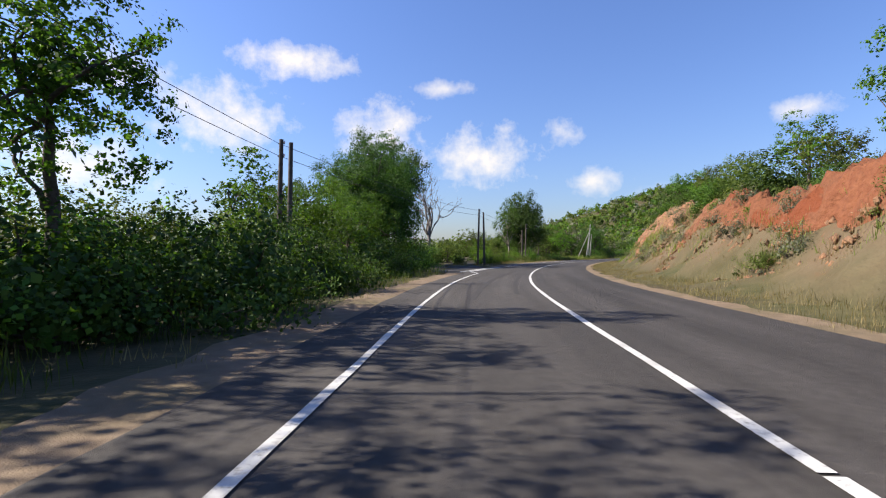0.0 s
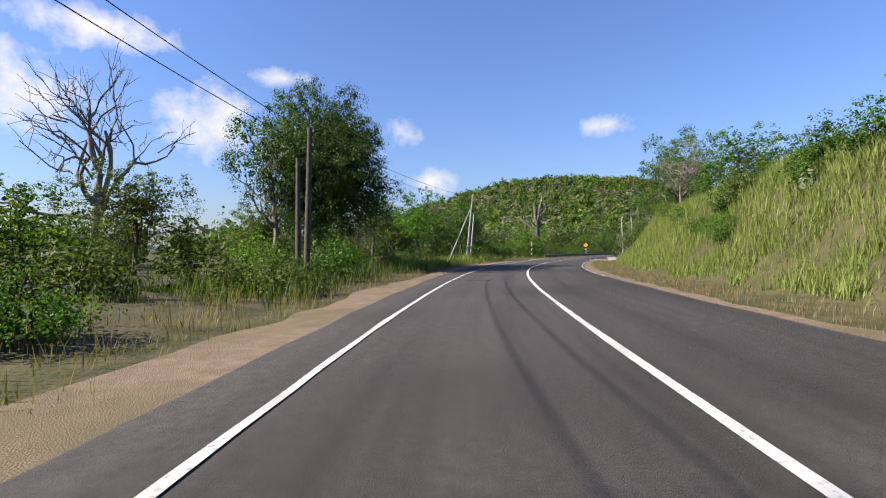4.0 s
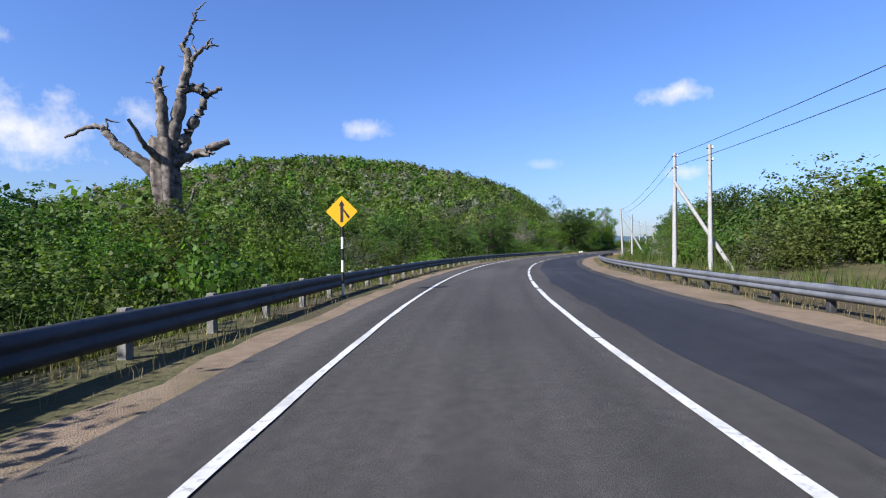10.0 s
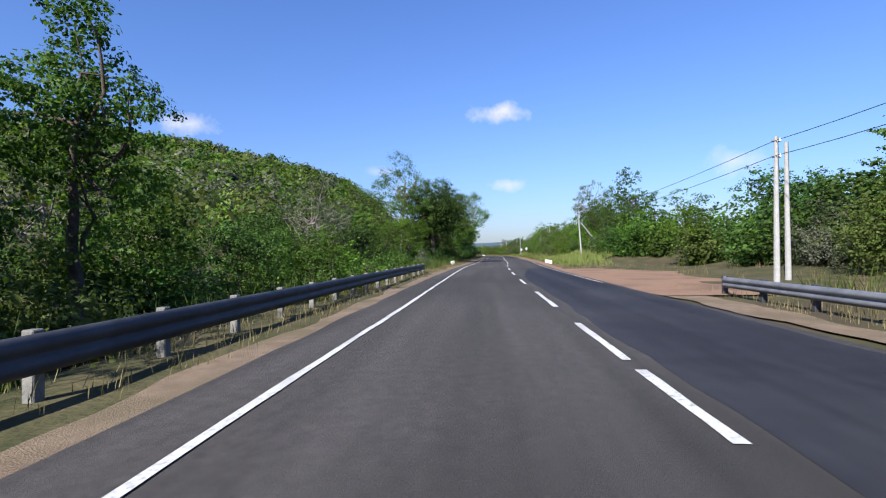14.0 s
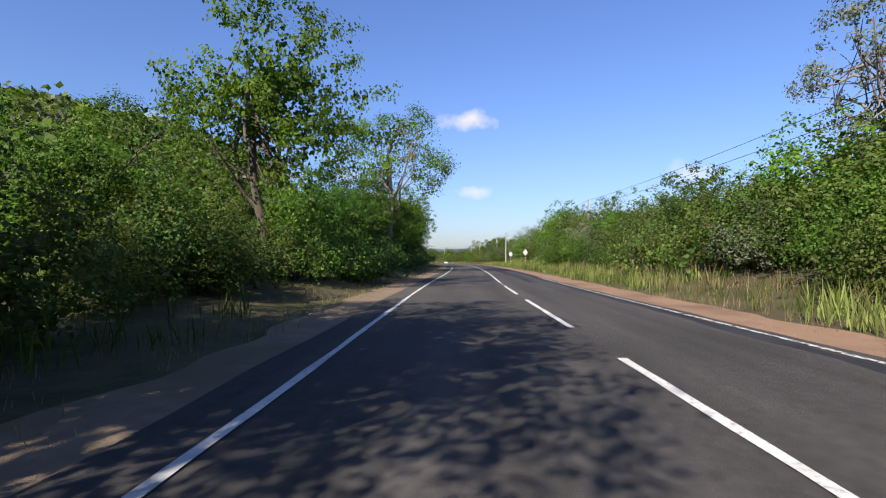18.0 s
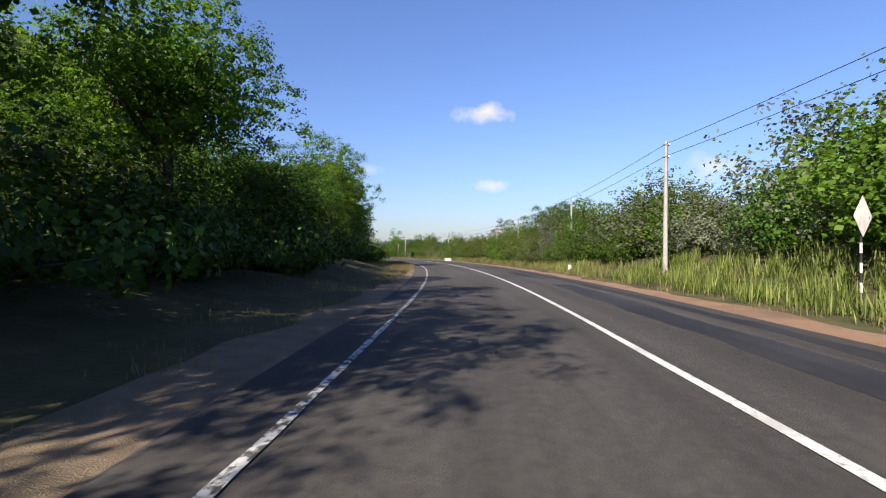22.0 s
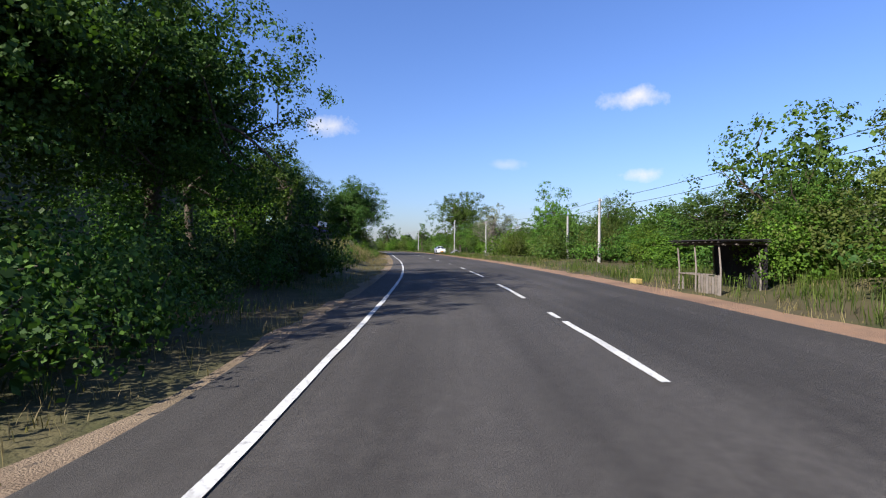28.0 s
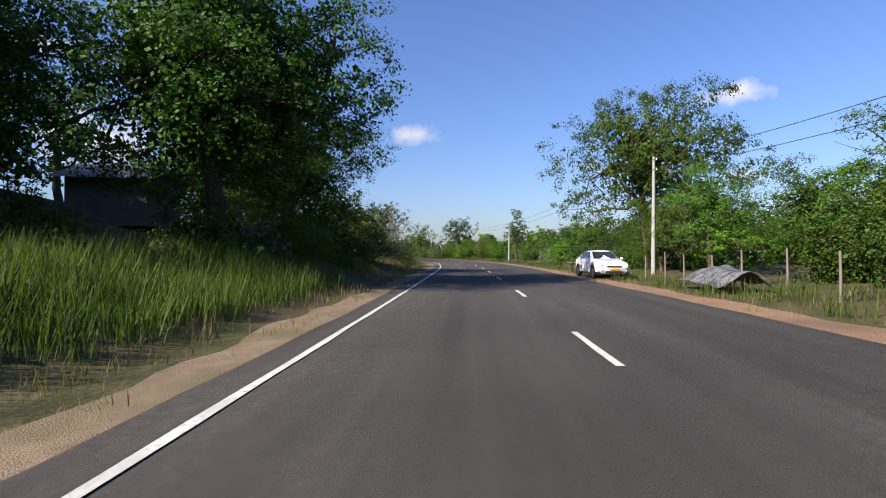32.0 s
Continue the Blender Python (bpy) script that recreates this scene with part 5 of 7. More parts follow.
    for _ in range(count):
        s, o = rr.uniform(s0, s1), rr.uniform(o0, o1)
        if 189 < s < 199 and o < 0 or 188 < s < 201 and 0 < o < 8.2 or 303 < s < 331 and 0 < o < 12.5 or 96 < s < 112 and -13.5 < o < 0 or 609 < s < 620 and -20.5 < o < -11.5 or 550 < s < 557.5 and 0 < o < 7.8 or 421 < s < 433.5 and 0 < o < 9.2 or 437 < s < 449.5 and 0 < o < 9.4:
            continue
        key, size, turn, tall = rr.choice(keys), rr.uniform(lo, hi), rr.uniform(0, 360), rr.uniform(0.85, 1.2)
        if 0.34 < size < 1.42 and abs(o) < 11 and near_bushes < 298:
            near_bushes += 1
            plant(key, s, o, size, turn, tall, sink=0.1)
        else:
            thickets.append((s, o, size * 2.1 * tall * (1.0 if size > 0.4 else 0.7)))

# leafless tree
bare_trunk, tips = bare_meshes(5, 9.5, 4, 0.22, M_TWIG)
p = at(163, -40)
ob = thing("bare_tree", pose(p[0], p[1], height_at(163, -40), 0, 0, 40) @ Matrix.Diagonal((2.1, 2.1, 2.4, 1)), "leafless grey tree with fine forking twigs", "tree")
part("trunk", bare_trunk, None, ob)
copy_thing(ob, stand(690, -9.5, 70, 0, 0.4))

# the great dead tree
def dead_tree():
    p = at(256.4, -26.6)
    base = height_at(256.4, -26.6)
    ob = thing("dead_tree", pose(p[0], p[1], base, 0, 0, -50.5), "huge dead tree with bleached broken limbs", "tree")
    z0 = -base
    u = np.linspace(0, 1, 16)
    sides = 22
    v, f = tube(np.stack([0.1 * np.sin(u * 4), 0.12 * np.cos(u * 3), (z0 + 9.6) * u - 0.4 * (1 - u)], -1), 1.02 - 0.2 * u + 0.45 * (1 - u) ** 5 + 0.04 * np.sin(u * 19), sides)
    # fluted, split trunk
    ring = v.reshape(16, sides, 3)
    axis = ring.mean(1, keepdims=True)
    a = np.arange(sides) * 2 * np.pi / sides
    flute = 1 + 0.2 * np.sin(a * 5 + 1.0)[None] + 0.13 * np.sin(a[None] * 9 + 3 * u[:, None]) + 0.05 * np.sin(a[None] * 3 + 9 * u[:, None])
    pieces = [((axis + (ring - axis) * flute[..., None]).reshape(-1, 3), f)]
    limbs = [
        (0.46, 0.2, [(0.3, 0, 9.0), (0.72, 0.1, 11.1), (1.1, 0.2, 12.8), (1.45, 0.1, 14.0), (1.8, 0, 15.4), (1.7, 0.1, 16.3)]),
        (0.2, 0.035, [(1.72, 0.1, 16.1), (1.25, 0.1, 16.6), (1.6, 0.2, 17.2), (1.9, 0.1, 17.8), (2.15, 0.1, 18.5), (2.4, 0.2, 19.3), (3.0, 0.2, 19.9)]),
        (0.2, 0.05, [(1.7, 0, 14.6), (2.5, -0.2, 15.8), (3.25, -0.2, 16.4), (4.1, -0.1, 16.45)]), (0.08, 0.03, [(3.2, -0.2, 16.3), (3.4, -0.2, 16.8), (3.65, -0.1, 17.1)]),
        (0.44, 0.16, [(0.0, -0.2, 9.2), (-0.1, -0.3, 11.6), (-0.2, -0.4, 13.0), (-0.3, -0.4, 13.7), (0.0, -0.5, 14.9)]), (0.14, 0.05, [(-0.2, -0.4, 13.0), (-0.7, -0.5, 14.0)]),
        (0.34, 0.22, [(1.1, 0.2, 13.2), (1.9, 0.4, 13.55), (2.65, 0.6, 13.1)]), (0.2, 0.08, [(2.2, 0.5, 13.4), (2.75, 0.4, 13.9)]),
        (0.4, 0.14, [(0.7, 0.3, 9.0), (1.8, 0.6, 11.0), (2.4, 0.7, 12.1), (2.75, 0.7, 13.1), (3.85, 0.8, 13.6)]),
        (0.42, 0.26, [(0.6, 0.1, 7.9), (1.5, 0.4, 8.4), (2.6, 0.8, 8.95), (4.2, 1.2, 9.7)]), (0.16, 0.06, [(2.2, 0.6, 8.8), (2.9, 0.3, 8.5), (3.6, 0.2, 8.6)]),
        (0.46, 0.08, [(-0.3, 0, 6.6), (-1.0, -0.2, 7.3), (-1.9, -0.5, 8.2), (-3.1, -0.8, 9.05), (-3.8, -1.0, 10.0), (-4.2, -1.1, 10.35), (-5.1, -1.2, 10.3), (-6.6, -1.4, 9.5)]),
        (0.1, 0.04, [(-3.7, -1.0, 9.8), (-3.9, -1.0, 11.0)]), (0.16, 0.06, [(-1.0, -0.2, 7.4), (-0.9, 0.1, 8.3), (-0.3, 0.3, 9.0)]), (0.15, 0.05, [(-0.2, 0.2, 9.4), (-0.8, 0.4, 9.7), (-1.4, 0.5, 10.0)]),
        (0.3, 0.1, [(0.2, 0.5, 8.4), (0.5, 2.0, 9.6), (0.4, 2.9, 11.2)]), (0.28, 0.1, [(0, -0.5, 8.0), (-0.5, -2.0, 9.0), (-0.7, -3.0, 10.3)]),
    ]
    for k, (g0, g1, pts) in enumerate(limbs):
        q = spline(np.array(pts, float), 5) + np.array([0, 0, z0])
        r = np.random.RandomState(k)
        q = q + r.normal(size=q.shape) * 0.05
        pieces.append(tube(q, 1.08 * np.linspace(g0, g1, len(q)) * (1 + 0.09 * r.normal(size=len(q))), 8))
    rd = np.random.RandomState(77)
    for k in range(34):
        host = pieces[1 + rd.randint(len(limbs))][0]
        e = host[rd.randint(len(host) // 4, len(host))]
        d = rd.normal(size=3) * np.array([1, 0.8, 0.7]) + np.array([0, 0, 0.5])
        d /= np.linalg.norm(d)
        pieces.append(limb(e, e + d * rd.uniform(0.3, 1.1), 0.08, 0.02, 300 + k, 0.35, 5, 5))
    part("trunk", mesh_np("trunk", *joined(pieces), M_DEAD, True), None, ob)
    # lower broken snag standing beyond it
    p = at(262.5, -33.0)
    base = height_at(262.5, -33.0)
    ob = thing("dead_tree", pose(p[0], p[1], base, 0, 0, -50), "broken dead snag with two bare stems", "tree")
    pieces = []
    for g0, g1, pts in ((0.5, 0.16, [(0, 0, -0.4), (-0.2, 0, 3), (-0.6, 0.1, 6), (-0.9, 0, 9), (-1.3, 0, 11.6)]), (0.3, 0.1, [(0.1, 0, 3.5), (0.9, 0.2, 6), (1.0, 0.1, 9), (1.2, 0, 12.5)]), (0.2, 0.05, [(1.0, 0.1, 4.6), (2.2, 0.1, 5.6), (2.9, 0, 7.4), (3.8, 0, 7.7)])):
        q = spline(np.array(pts, float), 5)
        pieces.append(tube(q, np.linspace(g0, g1, len(q)), 8))
    part("trunk", mesh_np("trunk", *joined(pieces), M_DEAD, True), None, ob)


dead_tree()

# ---- woodland on the hill and far woods ----


def woodland(name, xs, ys, sizes, mat_list, per, label, seed, leaf_size=0.34, largest=9.0, within=1.5):
    """Many small crowns joined: each a dome of leaf clumps."""
    r = np.random.RandomState(seed)
    z = ground_height(xs, ys)
    groups = r.randint(len(mat_list), size=len(xs))
    for g, mat in enumerate(mat_list):
        sel = groups == g
        c = np.stack([xs[sel], ys[sel], z[sel]], -1)
        sz = sizes[sel]
        n = len(c)
        d = r.normal(size=(n, per, 3))
        d /= np.linalg.norm(d, axis=2, keepdims=True)
        d[:, :, 2] = np.abs(d[:, :, 2])
        ph = r.uniform(0, 6.3, (n, 1, 4))
        lobe = 0.95 + 0.11 * np.sin(5 * d[:, :, :1] + ph[:, :, :1]) + 0.11 * np.sin(5 * d[:, :, 1:2] + ph[:, :, 1:2]) + 0.1 * np.sin(9 * d[:, :, 2:] + ph[:, :, 2:3])
        pos = c[:, None] + d * lobe * sz[:, None, None] * np.array([0.62, 0.62, 0.85]) * r.uniform(0.84, 1.0, (n, per, 1)) + np.array([0, 0, 0.25]) * sz[:, None, None]
        inside = r.uniform(0, 1, (n, per, 1)) < 0.35
        pos = np.where(inside, c[:, None] + (pos - c[:, None]) * 0.84, pos)
        leaf = np.minimum(np.repeat(sz, per) * leaf_size, largest) * np.where(inside, within, 1.0).reshape(-1)
        nn = d.reshape(-1, 3) + r.normal(size=(n * per, 3)) * 0.4
        nn /= np.linalg.norm(nn, axis=1, keepdims=True)
        a = np.cross(nn, r.normal(size=nn.shape))
        a /= np.linalg.norm(a, axis=1, keepdims=True)
        b = np.cross(nn, a)
        p = pos.reshape(-1, 3)
        L = (leaf * r.uniform(0.6, 1.3, len(p)))[:, None]
        v = np.stack([p - a * L * 0.6, p + b * L * 0.42 - nn * L * 0.12, p + a * L * 0.6 - nn * L * 0.1, p - b * L * 0.42 - nn * L * 0.12], 1).reshape(-1, 3)
        me = toned(mesh_np(name, v, np.arange(len(p) * 4).reshape(-1, 4), mat), np.repeat(np.clip(r.normal(size=n) * 0.28, -0.5, 0.6), per * 4))
        tagged(new(name, me), label, "woodland", kind="stuff")


r = np.random.RandomState(31)
ts, to, tz = (np.array([t[k] for t in thickets]) for k in range(3))
tp = at(ts, to)
toward = at(ts, to - np.sign(to)) - tp


def clump_mesh(seed, mat, tuft=9, each=10, size=0.043):
    """One domed bush a metre tall, full on the side of its +y, of small leaves in lobes over larger ones within."""
    r = np.random.RandomState(seed)
    lobes = r.normal(size=(15, 3))
    lobes[:, 1] = np.abs(lobes[:, 1]) - 0.3
    lobes[:, 2] = np.abs(lobes[:, 2]) * 1.1
    lobes /= np.linalg.norm(lobes, axis=1, keepdims=True)
    c = lobes * np.array([0.44, 0.44, 0.6]) * r.uniform(0.75, 1.1, (15, 1)) + np.array([0, 0, 0.16])
    tufts = np.repeat(c, tuft, axis=0) + r.normal(size=(15 * tuft, 3)) * 0.105
    tufts[:, 2] = np.maximum(tufts[:, 2], 0.04)
    inside = r.normal(size=(110, 3))
    inside /= np.linalg.norm(inside, axis=1, keepdims=True)
    inside = inside * np.array([0.42, 0.42, 0.6]) * r.uniform(0.4, 0.82, (110, 1))
    inside[:, 2] = np.abs(inside[:, 2]) + 0.03
    deep = 3 if tuft < 12 else 9
    v, f = joined([leaf_cards(tufts, 0.095 if tuft < 12 else 0.07, each, size, seed + 1, 0.85, heart=(0, 0, 0.1)), leaf_cards(inside, 0.06, deep, 0.08 if tuft < 12 else 0.042, seed + 2, 1.0, heart=(0, 0, 0.1))])
    tone = np.repeat(np.repeat(r.normal(size=15) * 0.17, tuft) + r.normal(size=15 * tuft) * 0.12, 4 * each)
    # Leaves within take a fixed darker tone, painting shade inside the bush
    return toned(mesh_np("bush_clump", v, f, mat), np.concatenate([np.clip(tone, -0.5, 0.6), np.full(110 * 4 * deep, -0.1)]))


CLUMPS = [clump_mesh(401 + 7 * k, m) for k, m in enumerate((M_LEAF, M_LEAF_OLIVE, M_LEAF_DARK, M_LEAF_BRIGHT, M_LEAF, M_LEAF_DARK))]
FINE = [clump_mesh(501 + 7 * k, m, 20, 12, 0.027) for k, m in enumerate((M_LEAF, M_LEAF_OLIVE, M_LEAF_DARK, M_LEAF_BRIGHT, M_LEAF_OLIVE, M_LEAF_GREY))]
stretches = {}
for k in np.flatnonzero((tz > 1.0) & ((np.abs(to) < 23) | (np.arange(len(ts)) % 2 == 0))):
    cell = (int(ts[k] // 30), to[k] > 0, abs(to[k]) < 13.5)
    if cell not in stretches:
        stretches[cell] = tagged(new("thicket"), "dense roadside thicket of mixed bushes" if cell[2] else "dense thicket of mixed bushes behind the verge", "bushes", kind="stuff")
    choice = r.randint(6)
    scrub_side = to[k] > 0 and 380 < ts[k] < 552
    near = tz[k] > 2.6 and abs(to[k]) < 14.5 or abs(to[k]) < 10.5 and tz[k] > 1.6 or scrub_side and to[k] < 14.5
    q = part("bush_clump", (FINE if near else CLUMPS)[(1, 4, 3, 5, 0, 1)[choice] if scrub_side else choice], None, stretches[cell])
    z = tz[k] * 1.06
    q.matrix_world = pose(tp[k, 0], tp[k, 1], height_at(ts[k], to[k]), 0, 0, math.degrees(math.atan2(-toward[k, 0], toward[k, 1])) + r.uniform(-50, 50)) @ Matrix.Diagonal((z * 1.2, z * 1.2, z * r.uniform(0.8, 1.25), 1))
small = tz <= 1.0
woodland("scrub", tp[small, 0], tp[small, 1], tz[small], [M_LEAF_GREY, M_LEAF_OLIVE], 70, "small dry shrubs on the earth cut", 36, 0.14)
wx, wy = r.uniform(10, 620, 60000), r.uniform(140, 760, 60000)
ws, wo = road_coords(wx, wy)
near_hill = np.exp(-(((wx - 270) / 150) ** 2 + ((wy - 420) / 190) ** 2))
keep = (wo < -27) & (wo > -420) & (wx < 470) & (r.uniform(0, 1, 60000) < 0.05 + 0.4 * near_hill + 0.35 * (wo > -130)) & (ws > 150) & (ws < 640)
wx, wy = wx[keep][:9000], wy[keep][:9000]
wo = road_coords(wx, wy)[1]
for sel, per, leaf in ((wo > -52, 170, 0.075), ((wo <= -52) & (wo > -95), 64, 0.15), (wo <= -95, 30, 0.23)):
    woodland("hill_woodland", wx[sel], wy[sel], 3.0 + 4.6 * r.uniform(0, 1, sel.sum()) ** 2.4, [M_LEAF, M_LEAF_OLIVE, M_LEAF_OLIVE, M_LEAF_BRIGHT, M_LEAF_GREY], per, "dense green scrub forest covering the hill", 32, leaf)
wx, wy = r.uniform(-200, 900, 16000), r.uniform(-200, 900, 16000)
ws, wo = road_coords(wx, wy)
keep = ((wo > 34) & (wo < 130) | (wo < -38) & (wo > -110) & ((ws < 190) | (ws > 480)) | (ws > 835) & (np.abs(wo) < 120)) & (ws > 0) & (r.uniform(0, 1, 16000) < 0.55)
wx, wy = wx[keep][:2300], wy[keep][:2300]
woodland("far_woodland", wx, wy, r.uniform(3.0, 5.6, len(wx)), [M_LEAF, M_LEAF_OLIVE, M_LEAF_DARK], 60, "green scrub and trees beyond the roadside", 33, 0.13)

qs = r.uniform(655, 860, 260)
qo = r.uniform(11, 45, 260) * np.where(r.uniform(0, 1, 260) < 0.5, -1, 1)
qp = at(qs, qo)
woodland("roadside_woodland", qp[:, 0], qp[:, 1], r.uniform(3.4, 6.4, 260), [M_LEAF, M_LEAF_DARK], 90, "trees and scrub lining the far road", 34, 0.17)

# far ridges, their blue haze put into the colour
a = np.linspace(0, 2 * np.pi, 241)[:-1]
ridge = 42 + 26 * np.sin(a * 5 + 1) + 16 * np.sin(a * 13 + 2) + 7 * np.sin(a * 31)
cx, cy = 250, 200
v = np.concatenate([np.stack([cx + np.cos(a) * q, cy + np.sin(a) * q, z * np.ones(240)], -1) for q, z in ((2500, -15.0), (2700, ridge), (3100, ridge * 1.25), (3400, -15.0))])
f = np.array([(k * 240 + i, k * 240 + (i + 1) % 240, (k + 1) * 240 + (i + 1) % 240, (k + 1) * 240 + i) for k in range(3) for i in range(240)])
tagged(new("distant_hills", mesh_np("distant_hills", v, f, M_FAR, True)), "low hills on the far horizon, haze painted in as blue", "hills", kind="structure")

# loose rubble on the earth cut
rb_r = np.random.RandomState(51)
n = 5200
rs, ro_ = rb_r.uniform(58, 132, n), 7.4 + 4.2 * rb_r.uniform(0, 1, n) ** 1.2
rp = at(rs, ro_)
rp[:, 2] = ground_height(rp[:, 0], rp[:, 1], rs, ro_) + 0.03
unit = np.array([(1, 0, 0), (-1, 0, 0), (0, 1, 0), (0, -1, 0), (0, 0, 1), (0, 0, -1)], float)
v = unit[None] * rb_r.uniform(0.45, 1.2, (n, 6, 1)) + rb_r.normal(size=(n, 6, 3)) * 0.22
v = v * (0.04 + 0.17 * rb_r.uniform(0, 1, (n, 1, 1)) ** 3.0) + rp[:, None]
tri = np.array([(0, 2, 4), (2, 1, 4), (1, 3, 4), (3, 0, 4), (2, 0, 5), (1, 2, 5), (3, 1, 5), (0, 3, 5)])
f = (np.arange(n)[:, None, None] * 6 + tri[None]).reshape(-1, 3)
tagged(new("rubble", mesh_np("rubble", v.reshape(-1, 3), f, ROCK)), "loose reddish stones on the earth cut", "stones", kind="stuff")

# ---- grass ----


def grass(name, zones, mat, label, seed, wide=0.02, short=False):
    """Bent blades in clumps; zones: along from, to; across from, to; blades per square metre; height from, to."""
    r = np.random.RandomState(seed)
    vs = []
    for s0, s1, o0, o1, dens, lo, hi in zones:
        n = int((s1 - s0) * abs(o1 - o0) * dens)
        clumps = max(4, n // 14)
        cs, co = r.uniform(s0, s1, clumps), r.uniform(min(o0, o1), max(o0, o1), clumps)
        k = r.randint(clumps, size=n)
        s, o = cs[k] + r.normal(size=n) * 0.16, co[k] + r.normal(size=n) * 0.16
        big = r.uniform(0.6, 1.1, clumps)[k]
        p = at(s, o)
        p[:, 2] = ground_height(p[:, 0], p[:, 1], s, o) - 0.02
        h = r.uniform(lo, hi, n) * big
        a = r.uniform(0, 2 * np.pi, n)
        d = np.stack([np.cos(a), np.sin(a), np.zeros(n)], -1)
        side = np.stack([-np.sin(a), np.cos(a), np.zeros(n)], -1) * (wide * r.uniform(0.7, 1.4, n) * np.clip(hi, 0.35, 1.2))[:, None]
        up = np.array([0, 0, 1.0])
        lean = r.uniform(0.05, 0.45, n)[:, None]
        mid = p + up * (h * 0.45)[:, None] + d * (h[:, None] * lean * 0.4)
        tip = p + up * (h * 0.98)[:, None] + d * (h[:, None] * lean * 1.25)
        if short:
            vs.append(np.stack([p - side, p + side, tip + side * 0.2, tip - side * 0.2], 1).reshape(-1, 3))
            continue
        vs.append(np.stack([p, mid + side, tip, mid - side], 1).reshape(-1, 3))
    v = np.concatenate(vs)
    tagged(new(name, mesh_np(name, v, np.arange(len(v)).reshape(-1, 4), mat)), label, "grass", kind="stuff")


grass("dry_grass", [
    (60, 190, 4.4, 7.4, 60, 0.1, 0.35), (60, 132, 6.4, 11, 80, 0.15, 0.5), (60, 150, 11, 15, 44, 0.15, 0.5), (112, 190, -8.5, -5.6, 16, 0.2, 0.6), (198, 215, -7.5, -5.6, 18, 0.2, 0.5), (205, 306, 4.6, 7.0, 22, 0.12, 0.45),
    (205, 336, -6.4, -5.0, 20, 0.1, 0.4), (336, 350, -7, -5.0, 26, 0.2, 0.5), (350, 372, -7, -5.2, 12, 0.15, 0.4), (368, 410, 5.4, 8.2, 9, 0.35, 1.2), (455, 474, -6.2, -4.7, 36, 0.12, 0.35), (472, 502, -6.3, -4.45, 170, 0.15, 0.5), (472, 502, -8, -6.3, 24, 0.15, 0.45),
    (460, 545, 5.0, 7.5, 22, 0.3, 0.9), (500, 560, -5.8, -4.6, 30, 0.12, 0.35), (575, 660, -8.5, -5.2, 16, 0.2, 0.6), (560, 700, -5.6, -4.5, 40, 0.06, 0.25), (586, 600, -11, -6.5, 24, 0.5, 1.0), (590, 626, -26, -10.5, 24, 0.5, 1.1), (574, 596, -20, -7, 34, 0.4, 1.1), (334, 380, 4.4, 5.6, 14, 0.1, 0.3), (306, 330, 8, 12, 6, 0.2, 0.5),
], M_GRASS_DRY, "dry straw-coloured grass along the verge", 3, 0.012)
grass("yellow_grass", [
    (127, 191, 7.0, 13, 150, 0.3, 0.95), (118, 127, 7.0, 9.2, 90, 0.2, 0.6), (100, 118, 7.4, 10.5, 22, 0.3, 0.8), (158, 188, -10.5, -6.6, 26, 0.4, 1.15), (150, 158, -12, -8, 8, 0.4, 1.1), (198, 232, -11, -7.2, 9, 0.5, 1.2), (336, 372, 5.2, 9, 26, 0.35, 1.1), (432, 460, 5.2, 9.2, 46, 0.3, 1.0), (505, 520, -8.5, -6, 30, 0.5, 1.2), (90, 135, 12, 17, 16, 0.4, 1.0),
    (480, 547, 5.2, 8, 10, 0.3, 0.8), (60, 110, 11, 17, 12, 0.4, 1.0), (60, 125, 8, 14, 9, 0.25, 0.8),
(345, 364, 5.6, 11, 34, 0.45, 1.15), (380, 432, 5.2, 8.0, 22, 0.3, 1.0), (456, 480, 5.2, 8, 22, 0.3, 0.9)], M_GRASS_YELLOW, "tall yellow-green grass in sunlight", 4, 0.017)
grass("green_grass", [
    (205, 340, -10.5, -6.0, 16, 0.4, 1.1), (206, 306, 6.8, 10, 14, 0.4, 1.0), (338, 372, -9, -6.2, 14, 0.4, 1.1), (480, 548, 5.0, 8, 16, 0.3, 0.8), (558, 606, 5.0, 8, 20, 0.3, 0.8), (600, 660, 5.4, 8.5, 26, 0.25, 0.75), (560, 625, -12, -6.8, 30, 0.35, 0.95), (625, 650, -14, -8, 50, 0.3, 0.8), (396, 460, 5.2, 9, 34, 0.3, 0.9), (372, 396, 5.2, 8, 24, 0.3, 0.8), (536, 560, 5.2, 10, 44, 0.3, 0.8), (478, 500, 6.5, 11, 30, 0.3, 0.8),
    (505, 560, -8.5, -5.6, 24, 0.2, 0.5), (640, 800, -9, -5.8, 10, 0.3, 0.8), (655, 800, 5.4, 9, 10, 0.3, 0.8), (60, 95, -8, -5.8, 14, 0.2, 0.7), (135, 190, -12, -6.5, 24, 0.3, 1.0),
], M_GRASS, "green roadside grass in clumps", 5, 0.012)
grass("lush_grass", [(600, 628, -11, -6.3, 190, 0.4, 1.05), (628, 640, -12, -6.9, 60, 0.4, 0.9), (590, 600, -12, -6.6, 130, 0.4, 1.0), (560, 590, -10, -7.2, 50, 0.4, 0.9)], M_GRASS, "lush tall green grass on the verge", 8, 0.009)
